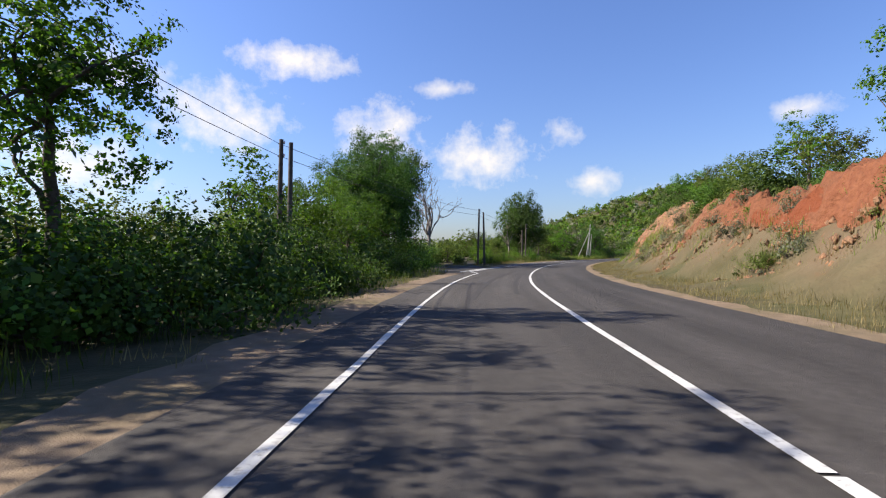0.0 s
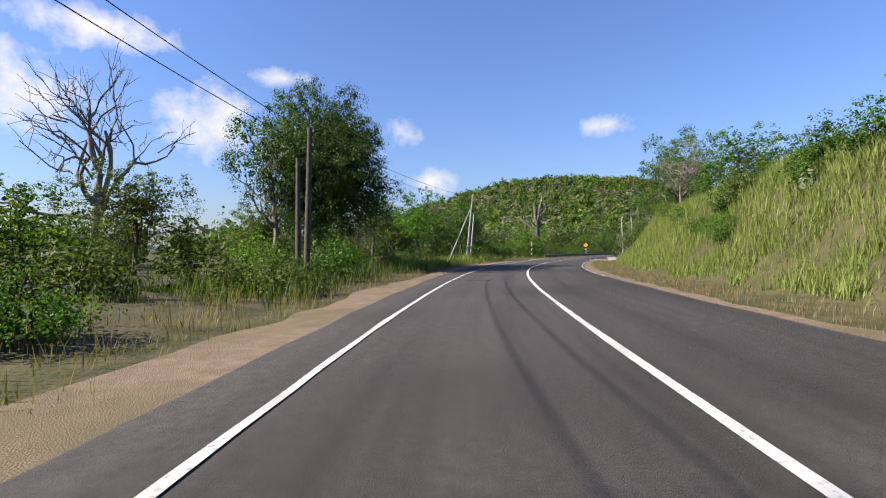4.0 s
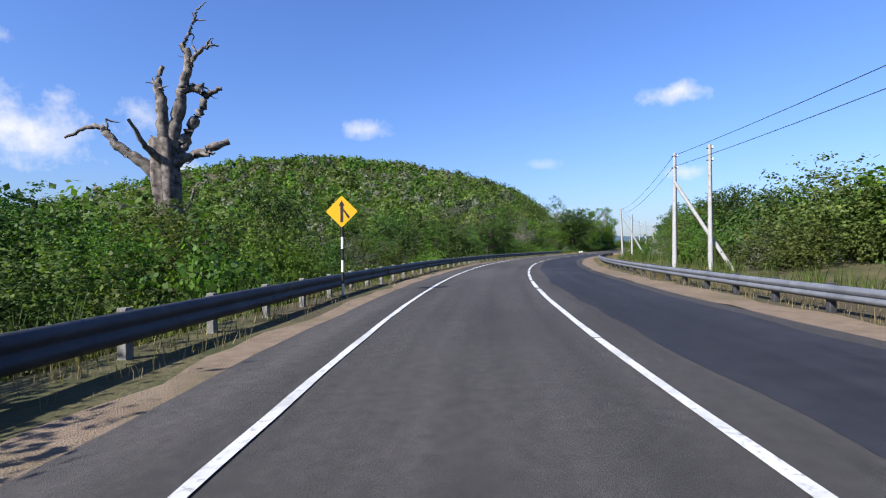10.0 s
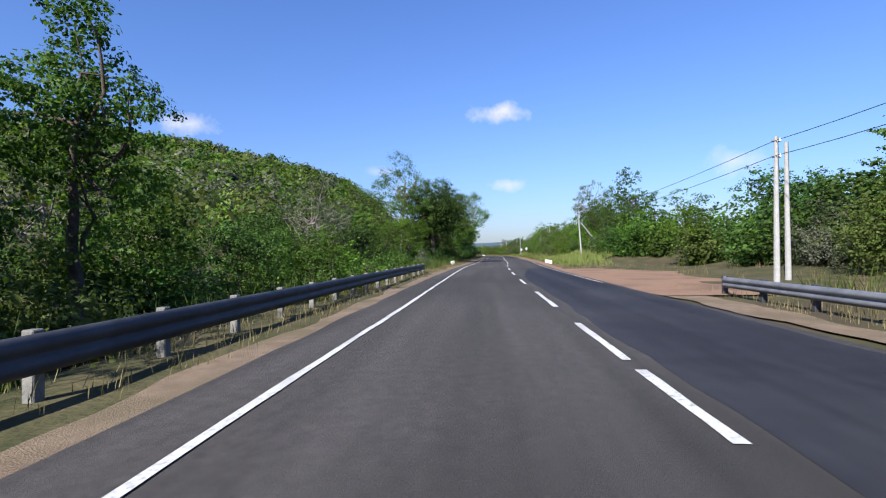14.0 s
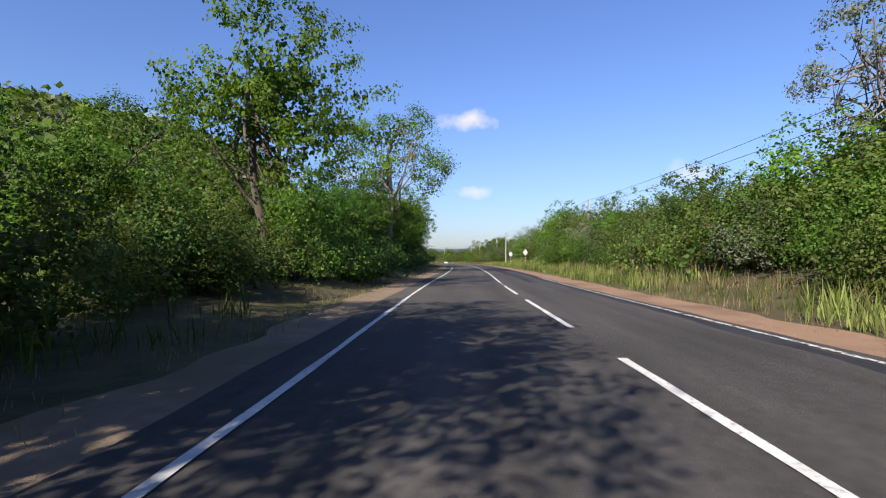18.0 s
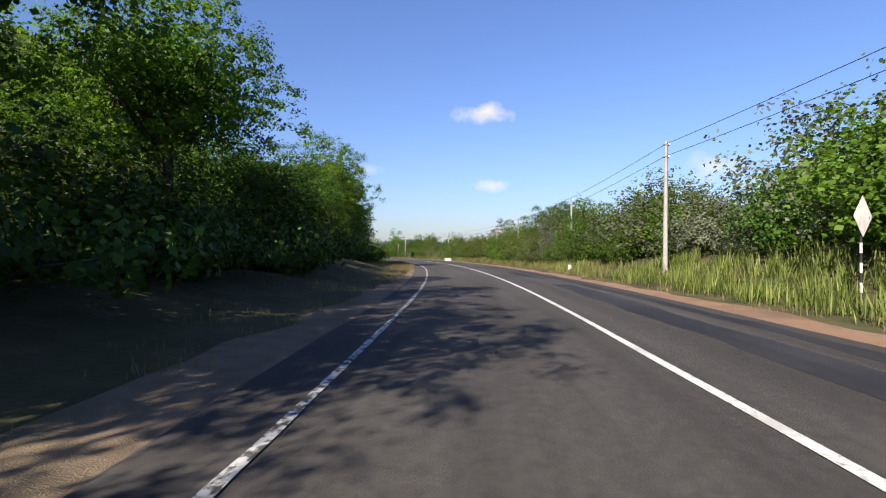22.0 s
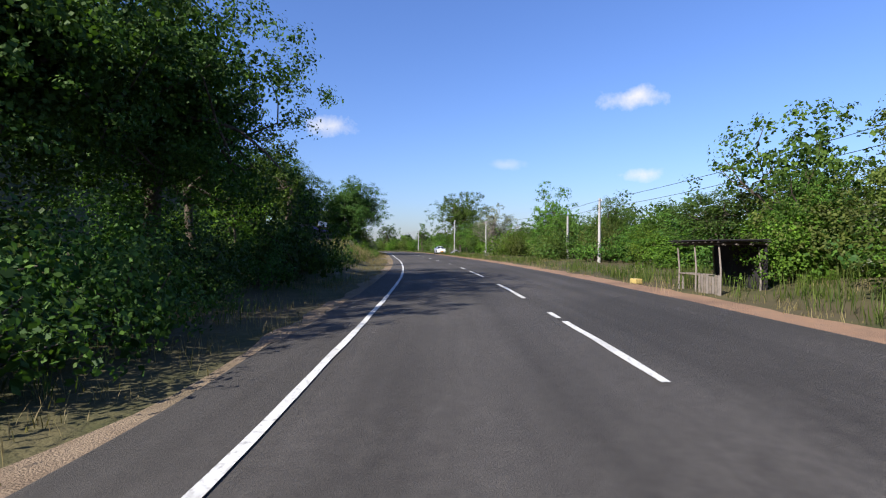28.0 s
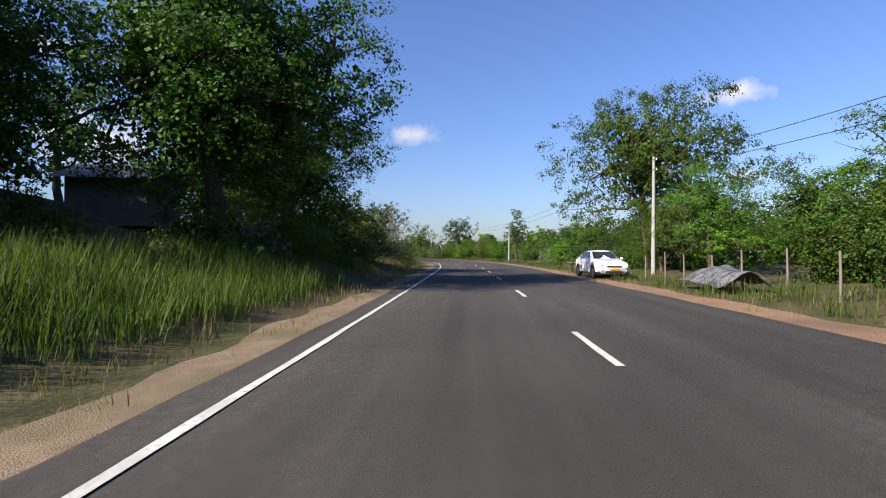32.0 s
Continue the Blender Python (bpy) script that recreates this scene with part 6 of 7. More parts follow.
grass("short_grass", [(56, 94, -9, -5.4, 16, 0.08, 0.3), (106, 190, -11, -5.6, 22, 0.08, 0.3), (198, 340, -8.5, -5.2, 20, 0.06, 0.28), (340, 520, -8, -5.4, 16, 0.06, 0.3), (520, 660, -11, -5.6, 20, 0.08, 0.35),
    (56, 190, 4.4, 8, 22, 0.05, 0.2), (200, 310, 4.8, 9, 22, 0.06, 0.28), (330, 660, 4.6, 8.5, 20, 0.06, 0.3)], M_GRASS_DRY, "short dry grass covering the verge", 6, 0.022, True)

# ---- guard rails ----


def guard_rail(s0, s1, o, side, post_mat, label, beam_mat, low=0.4, tall=1.0):
    """W-beam on posts, 4 m panels; side: +1 if the beam faces the road to its left."""
    ob = tagged(new("guard_rail"), label, "guard rail")
    prof = np.array([(0.0, 0.0), (0.03, 0.02), (0.075, 0.06), (0.075, 0.11), (0.02, 0.145), (0.02, 0.17), (0.075, 0.205), (0.075, 0.255), (0.03, 0.295), (0.0, 0.315)])
    n = int((s1 - s0) // 4)
    for i in range(n):
        s = np.linspace(s0 + i * 4 - 0.08, s0 + i * 4 + 4.08, 4)
        rows = []
        for q, w in prof:
            rows.append(at(s, o - side * (q + 0.004 * (i % 2)), low + w * tall))
        for q, w in prof[::-1]:
            rows.append(at(s, o - side * (q - 0.012 + 0.004 * (i % 2)), low + w * tall))
        v = np.stack(rows, 1).reshape(-1, 3)
        k = len(rows)
        a, b = np.meshgrid(np.arange(3), np.arange(k), indexing="ij")
        c = (b + 1) % k
        f = np.stack([a * k + b, a * k + c, (a + 1) * k + c, (a + 1) * k + b], -1).reshape(-1, 4)
        part("beam", mesh_np("beam", v, f, beam_mat, True), None, ob)
    bm = bmesh.new()
    box(bm, 0, 0, low + 0.315 * tall - 0.47, 0.13, 0.14, 1.0, 0.012)
    post = bpy.data.meshes.new("post")
    bm.to_mesh(post)
    bm.free()
    post.materials.append(post_mat)
    for s in np.arange(s0 + 0.3, s1, 2.0):
        p = at(s, o + side * 0.1)
        q = part("post", post, None, ob)
        q.matrix_world = pose(p[0], p[1], 0, 0, 0, heading(s))
    for s, out in ((s0 - 0.1, 1), (s0 + n * 4 + 0.1, 1)):
        p = at(s, o)
        bm = bmesh.new()
        box(bm, 0, 0, 0, 0.05, 0.1, 0.34, 0.01)
        q = part("end_plate", bm, M_STEEL, ob)
        q.matrix_world = pose(p[0], p[1], low + 0.16 * tall, 0, 0, heading(s))


guard_rail(209.5, 326, -5.95, -1, M_POST, "long steel guard rail on pale concrete posts", M_RAIL_SHADE, 0.17, 1.25)
guard_rail(206, 308, 5.15, 1, M_STEEL_DARK, "long galvanised steel guard rail on dark posts", M_STEEL, 0.2, 0.95)

# ---- poles and wires ----


def pole(s, o, h, mat, label, lean=(0, 0), square=True, brackets=True, category="utility pole"):
    ob = thing("utility_pole", stand(s, o) @ pose(0, 0, 0, lean[0], lean[1], 0), label, category, "roadside poles")
    u = np.linspace(0, 1, 6)
    v, f = tube(np.stack([0 * u, 0 * u, -0.4 + u * (h + 0.4)], -1), 0.14 - 0.06 * u if square else 0.13 - 0.04 * u, 4 if square else 10)
    v, f = joined([(v, f), (np.array([[0.07, 0, h], [0, 0.07, h], [-0.07, 0, h], [0, -0.07, h]]), np.array([[0, 1, 2, 3]]))])
    part("shaft", mesh_np("shaft", v, f, mat, not square), None, ob)
    if brackets:
        for k, z in enumerate((h - 0.18, h - 0.75)):
            bm = bmesh.new()
            box(bm, 0, 0, z, 0.3, 0.05, 0.05, 0.006)
            part("bracket", bm, M_STEEL_DARK, ob)
            vv, ff = tube([(0.14, 0, z), (0.14, 0, z + 0.06), (0.14, 0, z + 0.12)], [0.035, 0.045, 0.02], 8)
            part("insulator", mesh_np("insulator", vv, ff, M_WHITEWASH, True), None, ob, "white porcelain insulator")
    return ob


def stay(s, o, h, ds, do, mat=M_CONCRETE):
    """A raking prop pole from its foot at (s + ds, o + do) to near the top of the pole at (s, o)."""
    a, b = at(s + ds, o + do), at(s, o)
    a[2], b[2] = height_at(s + ds, o + do) - 0.3, height_at(s, o) + h
    u = np.linspace(0, 1, 5)[:, None]
    v, f = tube(a * (1 - u) + b * u, [0.1, 0.1, 0.09, 0.085, 0.08], 8)
    ob = new("prop_pole", mesh_np("prop_pole", v, f, mat, True))
    tagged(ob, "raking prop pole bracing the utility pole", "pole", "roadside poles")


def wire(a, b, sag=0.5, radius=0.012):
    u = np.linspace(0, 1, 14)[:, None]
    pts = np.asarray(a) * (1 - u) + np.asarray(b) * u - np.array([0, 0, 1.0]) * sag * 4 * u * (1 - u)
    v, f = tube(pts, [radius] * 14, 5)
    tagged(new("overhead_wire", mesh_np("overhead_wire", v, f, M_WIRE, True)), "thin black overhead cable between poles", "cable", "overhead wires")


LEFT_POLES = [(20, -9, 6.4), (81, -11.1, 6.4), (116.5, -8.3, 6.5), (144, -9.0, 6.4), (187, -11.0, 8.3)]
RIGHT_POLES = [(206.6, 6.6, 6.4), (250.5, 7.2, 6.0), (285.6, 7.6, 5.8), (310.5, 9.0, 5.3), (358.5, 9.6, 5.6), (413.5, 10.8, 6.0), (457.9, 7.4, 6.2), (494.4, 9.2, 5.0), (540, 11.2, 5.4), (574.0, 10.4, 4.6), (607.5, 8.7, 4.9), (637.4, 8.6, 6.5), (690, 9, 6.5), (740, 9, 6.5)]
for s, o, h in LEFT_POLES[1:-1]:
    pole(s, o, h, M_POLE_WOOD, "weathered grey-brown utility pole on the verge", square=False, lean=(0, 1.5))
pole(115.2, -7.2, 6.0, M_POLE_WOOD, "weathered second pole beside the utility pole", square=False, brackets=False, lean=(0, -1))
pole(145.3, -9.9, 5.4, M_POLE_WOOD, "weathered second pole beside the utility pole", square=False, brackets=False)
pole(80.8, -10.5, 6.2, M_POLE_WOOD, "weathered second pole beside the utility pole", square=False, brackets=False, lean=(0, 1))
pole(187, -11.3, 8.3, M_CONCRETE, "tall pale utility pole propped on two sides", lean=(0, 5.0))
pole(188.2, -11.3, 6.0, M_CONCRETE, "short pale pole standing in the cluster", lean=(0, 5.0), brackets=False)
stay(187, -10.8, 6.2, -2.8, 0.2, M_CONCRETE)
stay(187, -10.9, 6.4, -1.2, -2.6, M_CONCRETE)
for s, o, h in RIGHT_POLES:
    pole(s, o, h, M_CONCRETE, "pale concrete utility pole beside the road", lean=(0, -2.0 if s in (206.6, 285.6) else -3.5 if s == 358.5 else 0.5))
pole(207.2, 7.9, 6.2, M_CONCRETE, "pale second pole beside the utility pole", brackets=False, lean=(0, -2))
pole(249.3, 8.5, 6.0, M_CONCRETE, "pale second pole beside the utility pole")
pole(286, 8.6, 5.0, M_CONCRETE, "pale second pole beside the utility pole", brackets=False)
pole(311.4, 9.9, 5.2, M_CONCRETE, "pale second pole beside the utility pole", brackets=False)
pole(421.5, 9.4, 5.0, M_CONCRETE, "pale concrete utility pole among bushes")
pole(450.8, 11.4, 5.8, M_CONCRETE, "pale concrete utility pole among bushes")
pole(479.5, 9.9, 5.4, M_CONCRETE, "pale concrete utility pole among bushes")
pole(510, 11.1, 4.6, M_CONCRETE, "pale concrete utility pole among bushes")
pole(579.5, 10.0, 3.6, M_CONCRETE, "short pale concrete pole on the verge", brackets=False)
for s, o, h, ds, do in ((250.5, 7.2, 4.6, -1.4, 2.4), (285.6, 7.6, 4.6, 0.4, 2.6), (358.5, 9.6, 4.2, 1.6, 3.4)):
    stay(s, o, h, ds, do)


def top(p, drop):
    q = at(p[0], p[1])
    q[2] = height_at(p[0], p[1]) + p[2] - drop
    return q


chain = LEFT_POLES + RIGHT_POLES
for a, b in zip(chain[:-1], chain[1:]):
    for drop in (0.15, 0.7):
        wire(top(a, drop), top(b, drop), 0.45)

# ---- signs ----


def banded_post(parent, h, bands, r=0.04, mats=None):
    z = 0.0
    for k in range(bands):
        d = h / bands
        vv, ff = tube([(0, 0, z - (0.3 if k == 0 else 0)), (0, 0, z + d)], [r, r], 10)
        part("post_band", mesh_np("post_band", vv, ff, (mats or (M_WHITEWASH, M_BLACK))[k % 2], True), None, parent)
        z += d


def plate(parent, outline, y, mat, name="plate", label="", thick=0.006):
    bm = bmesh.new()
    front = [bm.verts.new((x, y, z)) for x, z in outline]
    back = [bm.verts.new((x, y + thick, z)) for x, z in outline]
    bm.faces.new(front)
    bm.faces.new(back[::-1])
    for i in range(len(outline)):
        j = (i + 1) % len(outline)
        bm.faces.new((front[i], back[i], back[j], front[j]))
    return part(name, bm, mat, parent, label)


def rounded(pts, r, n=3):
    out = []
    for i, p in enumerate(pts):
        a, b = Vector(pts[i - 1]), Vector(pts[(i + 1) % len(pts)])
        p = Vector(p)
        da, db = (a - p).normalized() * r, (b - p).normalized() * r
        for k in range(n + 1):
            u = k / n
            out.append(tuple((p + da) * (1 - u) ** 2 + 2 * u * (1 - u) * p + (p + db) * u * u))
    return out


ob = thing("warning_sign", stand(238.1, -5.75, 4), "yellow diamond warning sign on a banded post", "road sign")
banded_post(ob, 2.05, 6)
plate(ob, rounded([(0, 1.98), (0.47, 2.45), (0, 2.92), (-0.47, 2.45)], 0.05), -0.05, M_YELLOW, "plate", "yellow diamond plate")
plate(ob, [(-0.04, 2.14), (0.04, 2.14), (0.04, 2.62), (0.085, 2.62), (0.0, 2.78), (-0.085, 2.62), (-0.04, 2.62)], -0.058, M_BLACK, "arrow", "black arrow symbol")
plate(ob, [(0.05, 2.46), (0.19, 2.25), (0.24, 2.29), (0.05, 2.54)], -0.058, M_BLACK, "branch_symbol", "black side road stroke")

ob = thing("stop_sign", stand(203.3, -6.6, -64), "red and white sign seen edgewise on a banded post", "road sign")
banded_post(ob, 2.1, 6)
oct_pts = [(0.36 * math.cos(radians(22.5 + 45 * k)), 2.42 + 0.36 * math.sin(radians(22.5 + 45 * k))) for k in range(8)]
plate(ob, oct_pts, -0.05, M_WHITEWASH, "plate", "white octagonal plate")
plate(ob, [(x * 0.88, 2.42 + (z - 2.42) * 0.88) for x, z in oct_pts], -0.056, M_RED, "red_field", "red field")
for k in range(4):
    plate(ob, [(-0.2 + k * 0.1, 2.36), (-0.13 + k * 0.1, 2.36), (-0.13 + k * 0.1, 2.48), (-0.2 + k * 0.1, 2.48)], -0.061, M_WHITEWASH, "white_bar")

for s, o, h in ((446, 6.4, 2.1), (430.6, 6.5, 2.15)):
    ob = thing("warning_sign", stand(s, o, 32), "back of a diamond warning sign on a banded post", "road sign", "signs facing away")
    banded_post(ob, h - 0.36, 8, 0.026)
    plate(ob, rounded([(0, h - 0.46), (0.46, h), (0, h + 0.46), (-0.46, h)], 0.04), -0.04, M_WHITEWASH, "plate", "pale bare back of the plate")

# ---- white guard stones ----


def guard_stone(s, o, long=0.34, turn=0.0, group="white guard stones"):
    ob = new("guard_stone", None)
    bm = bmesh.new()
    box(bm, 0, 0, 0.22, 0.3, long, 0.66, 0.03)
    for v in bm.verts:
        k = 1 - 0.22 * max(0, v.co.z) / 0.55
        v.co.x *= k
        if long < 0.6:
            v.co.y *= k
    me = bpy.data.meshes.new("guard_stone")
    bm.to_mesh(me)
    bm.free()
    me.materials.append(M_WHITEWASH)
    bpy.data.objects.remove(ob)
    ob = new("guard_stone", me)
    ob.matrix_world = stand(s, o, turn) @ Matrix.Diagonal((0.8, 0.8, 0.72, 1))
    tagged(ob, "long whitewashed concrete guard block beside the road" if long > 0.6 else "whitewashed concrete guard stone beside the road", "guard stone", group)


for s, o, long in [(346.9, -6.15, 0.34), (348.2, -6.35, 0.34), (350.2, -6.5, 1.5), (352.4, -6.6, 0.34), (354, -6.7, 0.34), (355, 4.75, 0.34), (353.9, 4.75, 0.34), (352.2, 4.75, 1.3), (350.6, 4.7, 0.34), (349.4, 4.7, 0.34), (348.2, 4.75, 0.34),
                   (516.3, 4.5, 0.34), (515.6, 4.55, 0.34), (514.9, 4.6, 0.34), (514.0, 4.7, 0.6), (515.7, -5.0, 0.34), (517.0, -5.0, 0.34), (518.4, -5.0, 0.34), (470.2, 6.6, 0.2)]:
    guard_stone(s, o, long)
bm = bmesh.new()
box(bm, 0, 0, 0.18, 0.35, 1.7, 0.36, 0.03)
box(bm, 0, 0.0, 0.4, 0.45, 1.85, 0.09, 0.02)
q = part("culvert_wall", bm, M_CONCRETE)
q.matrix_world = stand(193.2, 6.4, 80)
tagged(q, "low weathered concrete culvert wall on the verge", "wall")

# ---- buildings and stalls ----


def tin_roof(parent, x0, x1, y0, y1, z0, z1, name="roof", mat=M_TIN, pitch=0.075):
    """A single slope of corrugated sheet from z0 at y0 to z1 at y1."""
    n = int((x1 - x0) / pitch) * 2
    x = np.linspace(x0, x1, n)
    w = 0.018 * np.cos(np.arange(n) * np.pi)
    rows = []
    for t in (0.0, 0.006):
        for u in np.linspace(0, 1, 4):
            rows.append(np.stack([x, np.full(n, y0 + (y1 - y0) * u), z0 + (z1 - z0) * u + w + t], -1))
    v = np.concatenate(rows)
    f = []
    for lay in (0, 4):
        for k in range(3):
            a = (lay + k) * n + np.arange(n - 1)
            f.append(np.stack([a, a + 1, a + n + 1, a + n], -1))
    part(name, mesh_np(name, v, np.concatenate(f), mat), None, parent)


def planks(parent, x0, x1, y, z0, z1, n, vertical=False, mat=M_PLANK, along="x", seed=1):
    r = random.Random(seed)
    for k in range(n):
        bm = bmesh.new()
        if vertical:
            w = (x1 - x0) / n
            box(bm, x0 + (k + 0.5) * w, y, (z0 + z1) / 2 + r.uniform(-0.05, 0.05), w * 0.9, 0.025, z1 - z0, 0.004)
        else:
            w = (z1 - z0) / n
            box(bm, (x0 + x1) / 2, y + r.uniform(-0.01, 0.01), z0 + (k + 0.5) * w, x1 - x0, 0.025, w * 0.86, 0.004)
        q = part("plank", bm, mat, parent)
        if along == "y":
            q.matrix_local = pose(0, 0, 0, 0, 0, 90)


# roadside hut on the bank, its front (local -y) turned half to the road; a board stands on the roof's front edge
def stick(name, points, r, mat, parent, label=""):
    vv, ff = tube(points, [r * (1 - 0.08 * k) for k in range(len(points))], 7)
    return part(name, mesh_np(name, vv, ff, mat, True), None, parent, label)


def slat(name, x, y, z, sx, sy, sz, mat, parent, tilt=0.0, label=""):
    bm = bmesh.new()
    box(bm, 0, 0, 0, sx, sy, sz, 0.005)
    q = part(name, bm, mat, parent, label)
    q.matrix_local = pose(x, y, z, 0, tilt, 0)
    return q


hut = thing("wooden_hut", stand(614.6, -14.6, 40), "weathered wooden plank hut with sloping tin roof and open front", "hut")
rh = random.Random(71)


def eaves(x):
    return 3.05 - 0.235 * (x + 2.05)


for x in (-2.05, -1.15, -0.55, 0.35, 0.95, 2.05):
    lean = rh.uniform(-0.05, 0.05)
    stick("post", [(x + lean, -0.02, -0.3), (x + rh.uniform(-0.03, 0.03), -0.03, 1.3), (x, 0, eaves(x) - 0.05)], rh.uniform(0.045, 0.06), rh.choice((M_POLE_WOOD, M_TWIG)), hut)
for x, y in ((-2.05, 2.6), (0, 2.65), (2.05, 2.6)):
    stick("post", [(x, y, -0.3), (x, y, 1.2), (x, y, eaves(x) - 0.1)], 0.055, M_POLE_WOOD, hut)
# battens over the dark doorway
for k in range(13):
    x = -1.95 + k * 0.115
    slat("batten", x, 0.03, eaves(x) - 0.5 + rh.uniform(-0.04, 0.04), 0.06, 0.02, rh.uniform(0.65, 0.95), rh.choice((M_PLANK, M_POLE_WOOD, M_TWIG)), hut, rh.uniform(-3, 3))
# thin uprights of the door's screen
for k in range(9):
    x = -1.9 + k * 0.15
    slat("upright", x, 0.05, 0.85, 0.04, 0.03, rh.uniform(1.3, 1.9), rh.choice((M_TWIG, M_POLE_WOOD, M_PLANK)), hut, rh.uniform(-5, 5))
slat("lintel", -1.3, -0.06, 1.95, 1.55, 0.06, 0.07, M_TWIG, hut, -9)
slat("lintel", -0.1, -0.07, 2.08, 1.0, 0.05, 0.06, M_TWIG, hut, -7)
# slatted panel
for k in range(11):
    slat("slat", -0.1, -0.05 - 0.012 * (k % 3), 0.22 + k * 0.115, 0.92, 0.025, 0.08, rh.choice((M_PLANK, M_TWIG, M_TWIG)), hut, rh.uniform(-2, 2))
for k in range(6):
    slat("slat", -0.05, -0.04, 1.62 + k * 0.09, 0.98, 0.022, 0.035, M_TWIG, hut, -4 + rh.uniform(-1, 1))
# shop window with a counter and goods shelf in the shade
slat("counter", 0.68, -0.12, 0.98, 0.75, 0.4, 0.05, M_PLANK, hut)
for k in range(7):
    slat("slat", 0.66, 0.0, 0.2 + k * 0.105, 0.6, 0.025, 0.075, M_PLANK, hut, rh.uniform(-2, 2))
slat("shelf", 0.66, 0.7, 1.55, 0.7, 0.3, 0.03, M_PLANK, hut)
# plank door
for k in range(8):
    x = 1.06 + k * 0.122
    slat("door_plank", x, 0.0 + 0.01 * (k % 2), 0.95 + rh.uniform(-0.05, 0.05), 0.105, 0.025, rh.uniform(1.75, 1.95), rh.choice((M_POLE_WOOD, M_PLANK)), hut, rh.uniform(-1, 1))
# side towards the lean-to, and the road side
for k in range(15):
    y = 0.1 + k * 0.17
    slat("side_board", -2.06, y, 1.35, 0.025, 0.15, 2.6 + rh.uniform(-0.1, 0.05), M_PLANK, hut)
    slat("side_board", 2.08, y, 0.98, 0.025, 0.15, 1.9 + rh.uniform(-0.1, 0.05), M_POLE_WOOD, hut)
# Inner walls coloured near black to paint in the hut's indoor shade
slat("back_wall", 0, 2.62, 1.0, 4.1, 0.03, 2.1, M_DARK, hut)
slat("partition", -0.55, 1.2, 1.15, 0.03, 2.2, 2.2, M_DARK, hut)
# roof falls along the front, from its tall corner to the plank door
roof = tin_roof(hut, 0, 4.95, -0.6, 2.95, 0, 0, "roof")
for q in [q for q in hut.children if q.name.split(".")[0] == "roof"]:
    q.matrix_local = pose(-2.4, 0, eaves(-2.4) + 0.06, 0, math.degrees(math.atan(0.235)), 0)
slat("fascia", -0.55, -0.5, eaves(-0.55) - 0.12, 3.1, 0.03, 0.3, M_FASCIA, hut, 13.2, "faded violet strip under the roof edge")
board = slat("sign_board", 0.15, -0.55, 3.3, 1.5, 0.04, 0.68, M_WHITEWASH, hut, 7, "white shop board with faded lettering")
slat("board_base", 0.2, -0.56, 2.88, 1.55, 0.04, 0.16, M_BOARD_RED, hut, 10, "dark red strip under the board")
for x, z, w, h in ((-0.32, 0.14, 0.12, 0.16), (0.18, 0.12, 0.5, 0.1), (-0.3, -0.14, 0.55, 0.09), (0.36, -0.13, 0.5, 0.07)):
    bm = bmesh.new()
    box(bm, x, -0.023, z, w, 0.006, h)
    part("lettering_bar", bm, M_SIGN_BACK, board)
stick("board_brace", [(-0.6, -0.5, 3.6), (-0.95, 0.2, 3.25)], 0.025, M_TWIG, hut)
# lean-to on the tall side, with a low slatted wall and a leaning pole
for x, y, h in ((-4.1, 0.2, 2.35), (-4.1, 2.4, 2.3), (-3.1, 0.15, 2.6)):
    stick("post", [(x, y, -0.4), (x + 0.04, y, 1.0), (x, y, h)], 0.05, M_POLE_WOOD, hut)
for k in range(10):
    slat("slat", -3.05, 0.12, 0.12 + k * 0.135, 1.9, 0.025, 0.09, rh.choice((M_PLANK, M_POLE_WOOD)), hut, rh.uniform(-2.5, 2.5))
slat("inner_wall", -3.1, 1.6, 1.1, 2.0, 0.03, 2.3, M_POLE_WOOD, hut)
stick("leaning_pole", [(-3.5, -0.25, 0.9), (-3.2, -0.2, 1.7), (-2.95, -0.1, 2.4)], 0.03, M_TWIG, hut)
stick("leaning_pole", [(-2.35, -0.5, -0.3), (-2.15, -0.35, 1.0), (-2.0, -0.1, 2.7)], 0.045, M_TWIG, hut)
tin_roof(hut, 0, 2.3, -0.45, 2.6, 0, 0, "side_roof")
for q in [q for q in hut.children if q.name.split(".")[0] == "side_roof"]:
    q.matrix_local = pose(-4.45, 0, 2.42, 0, -15, 0)


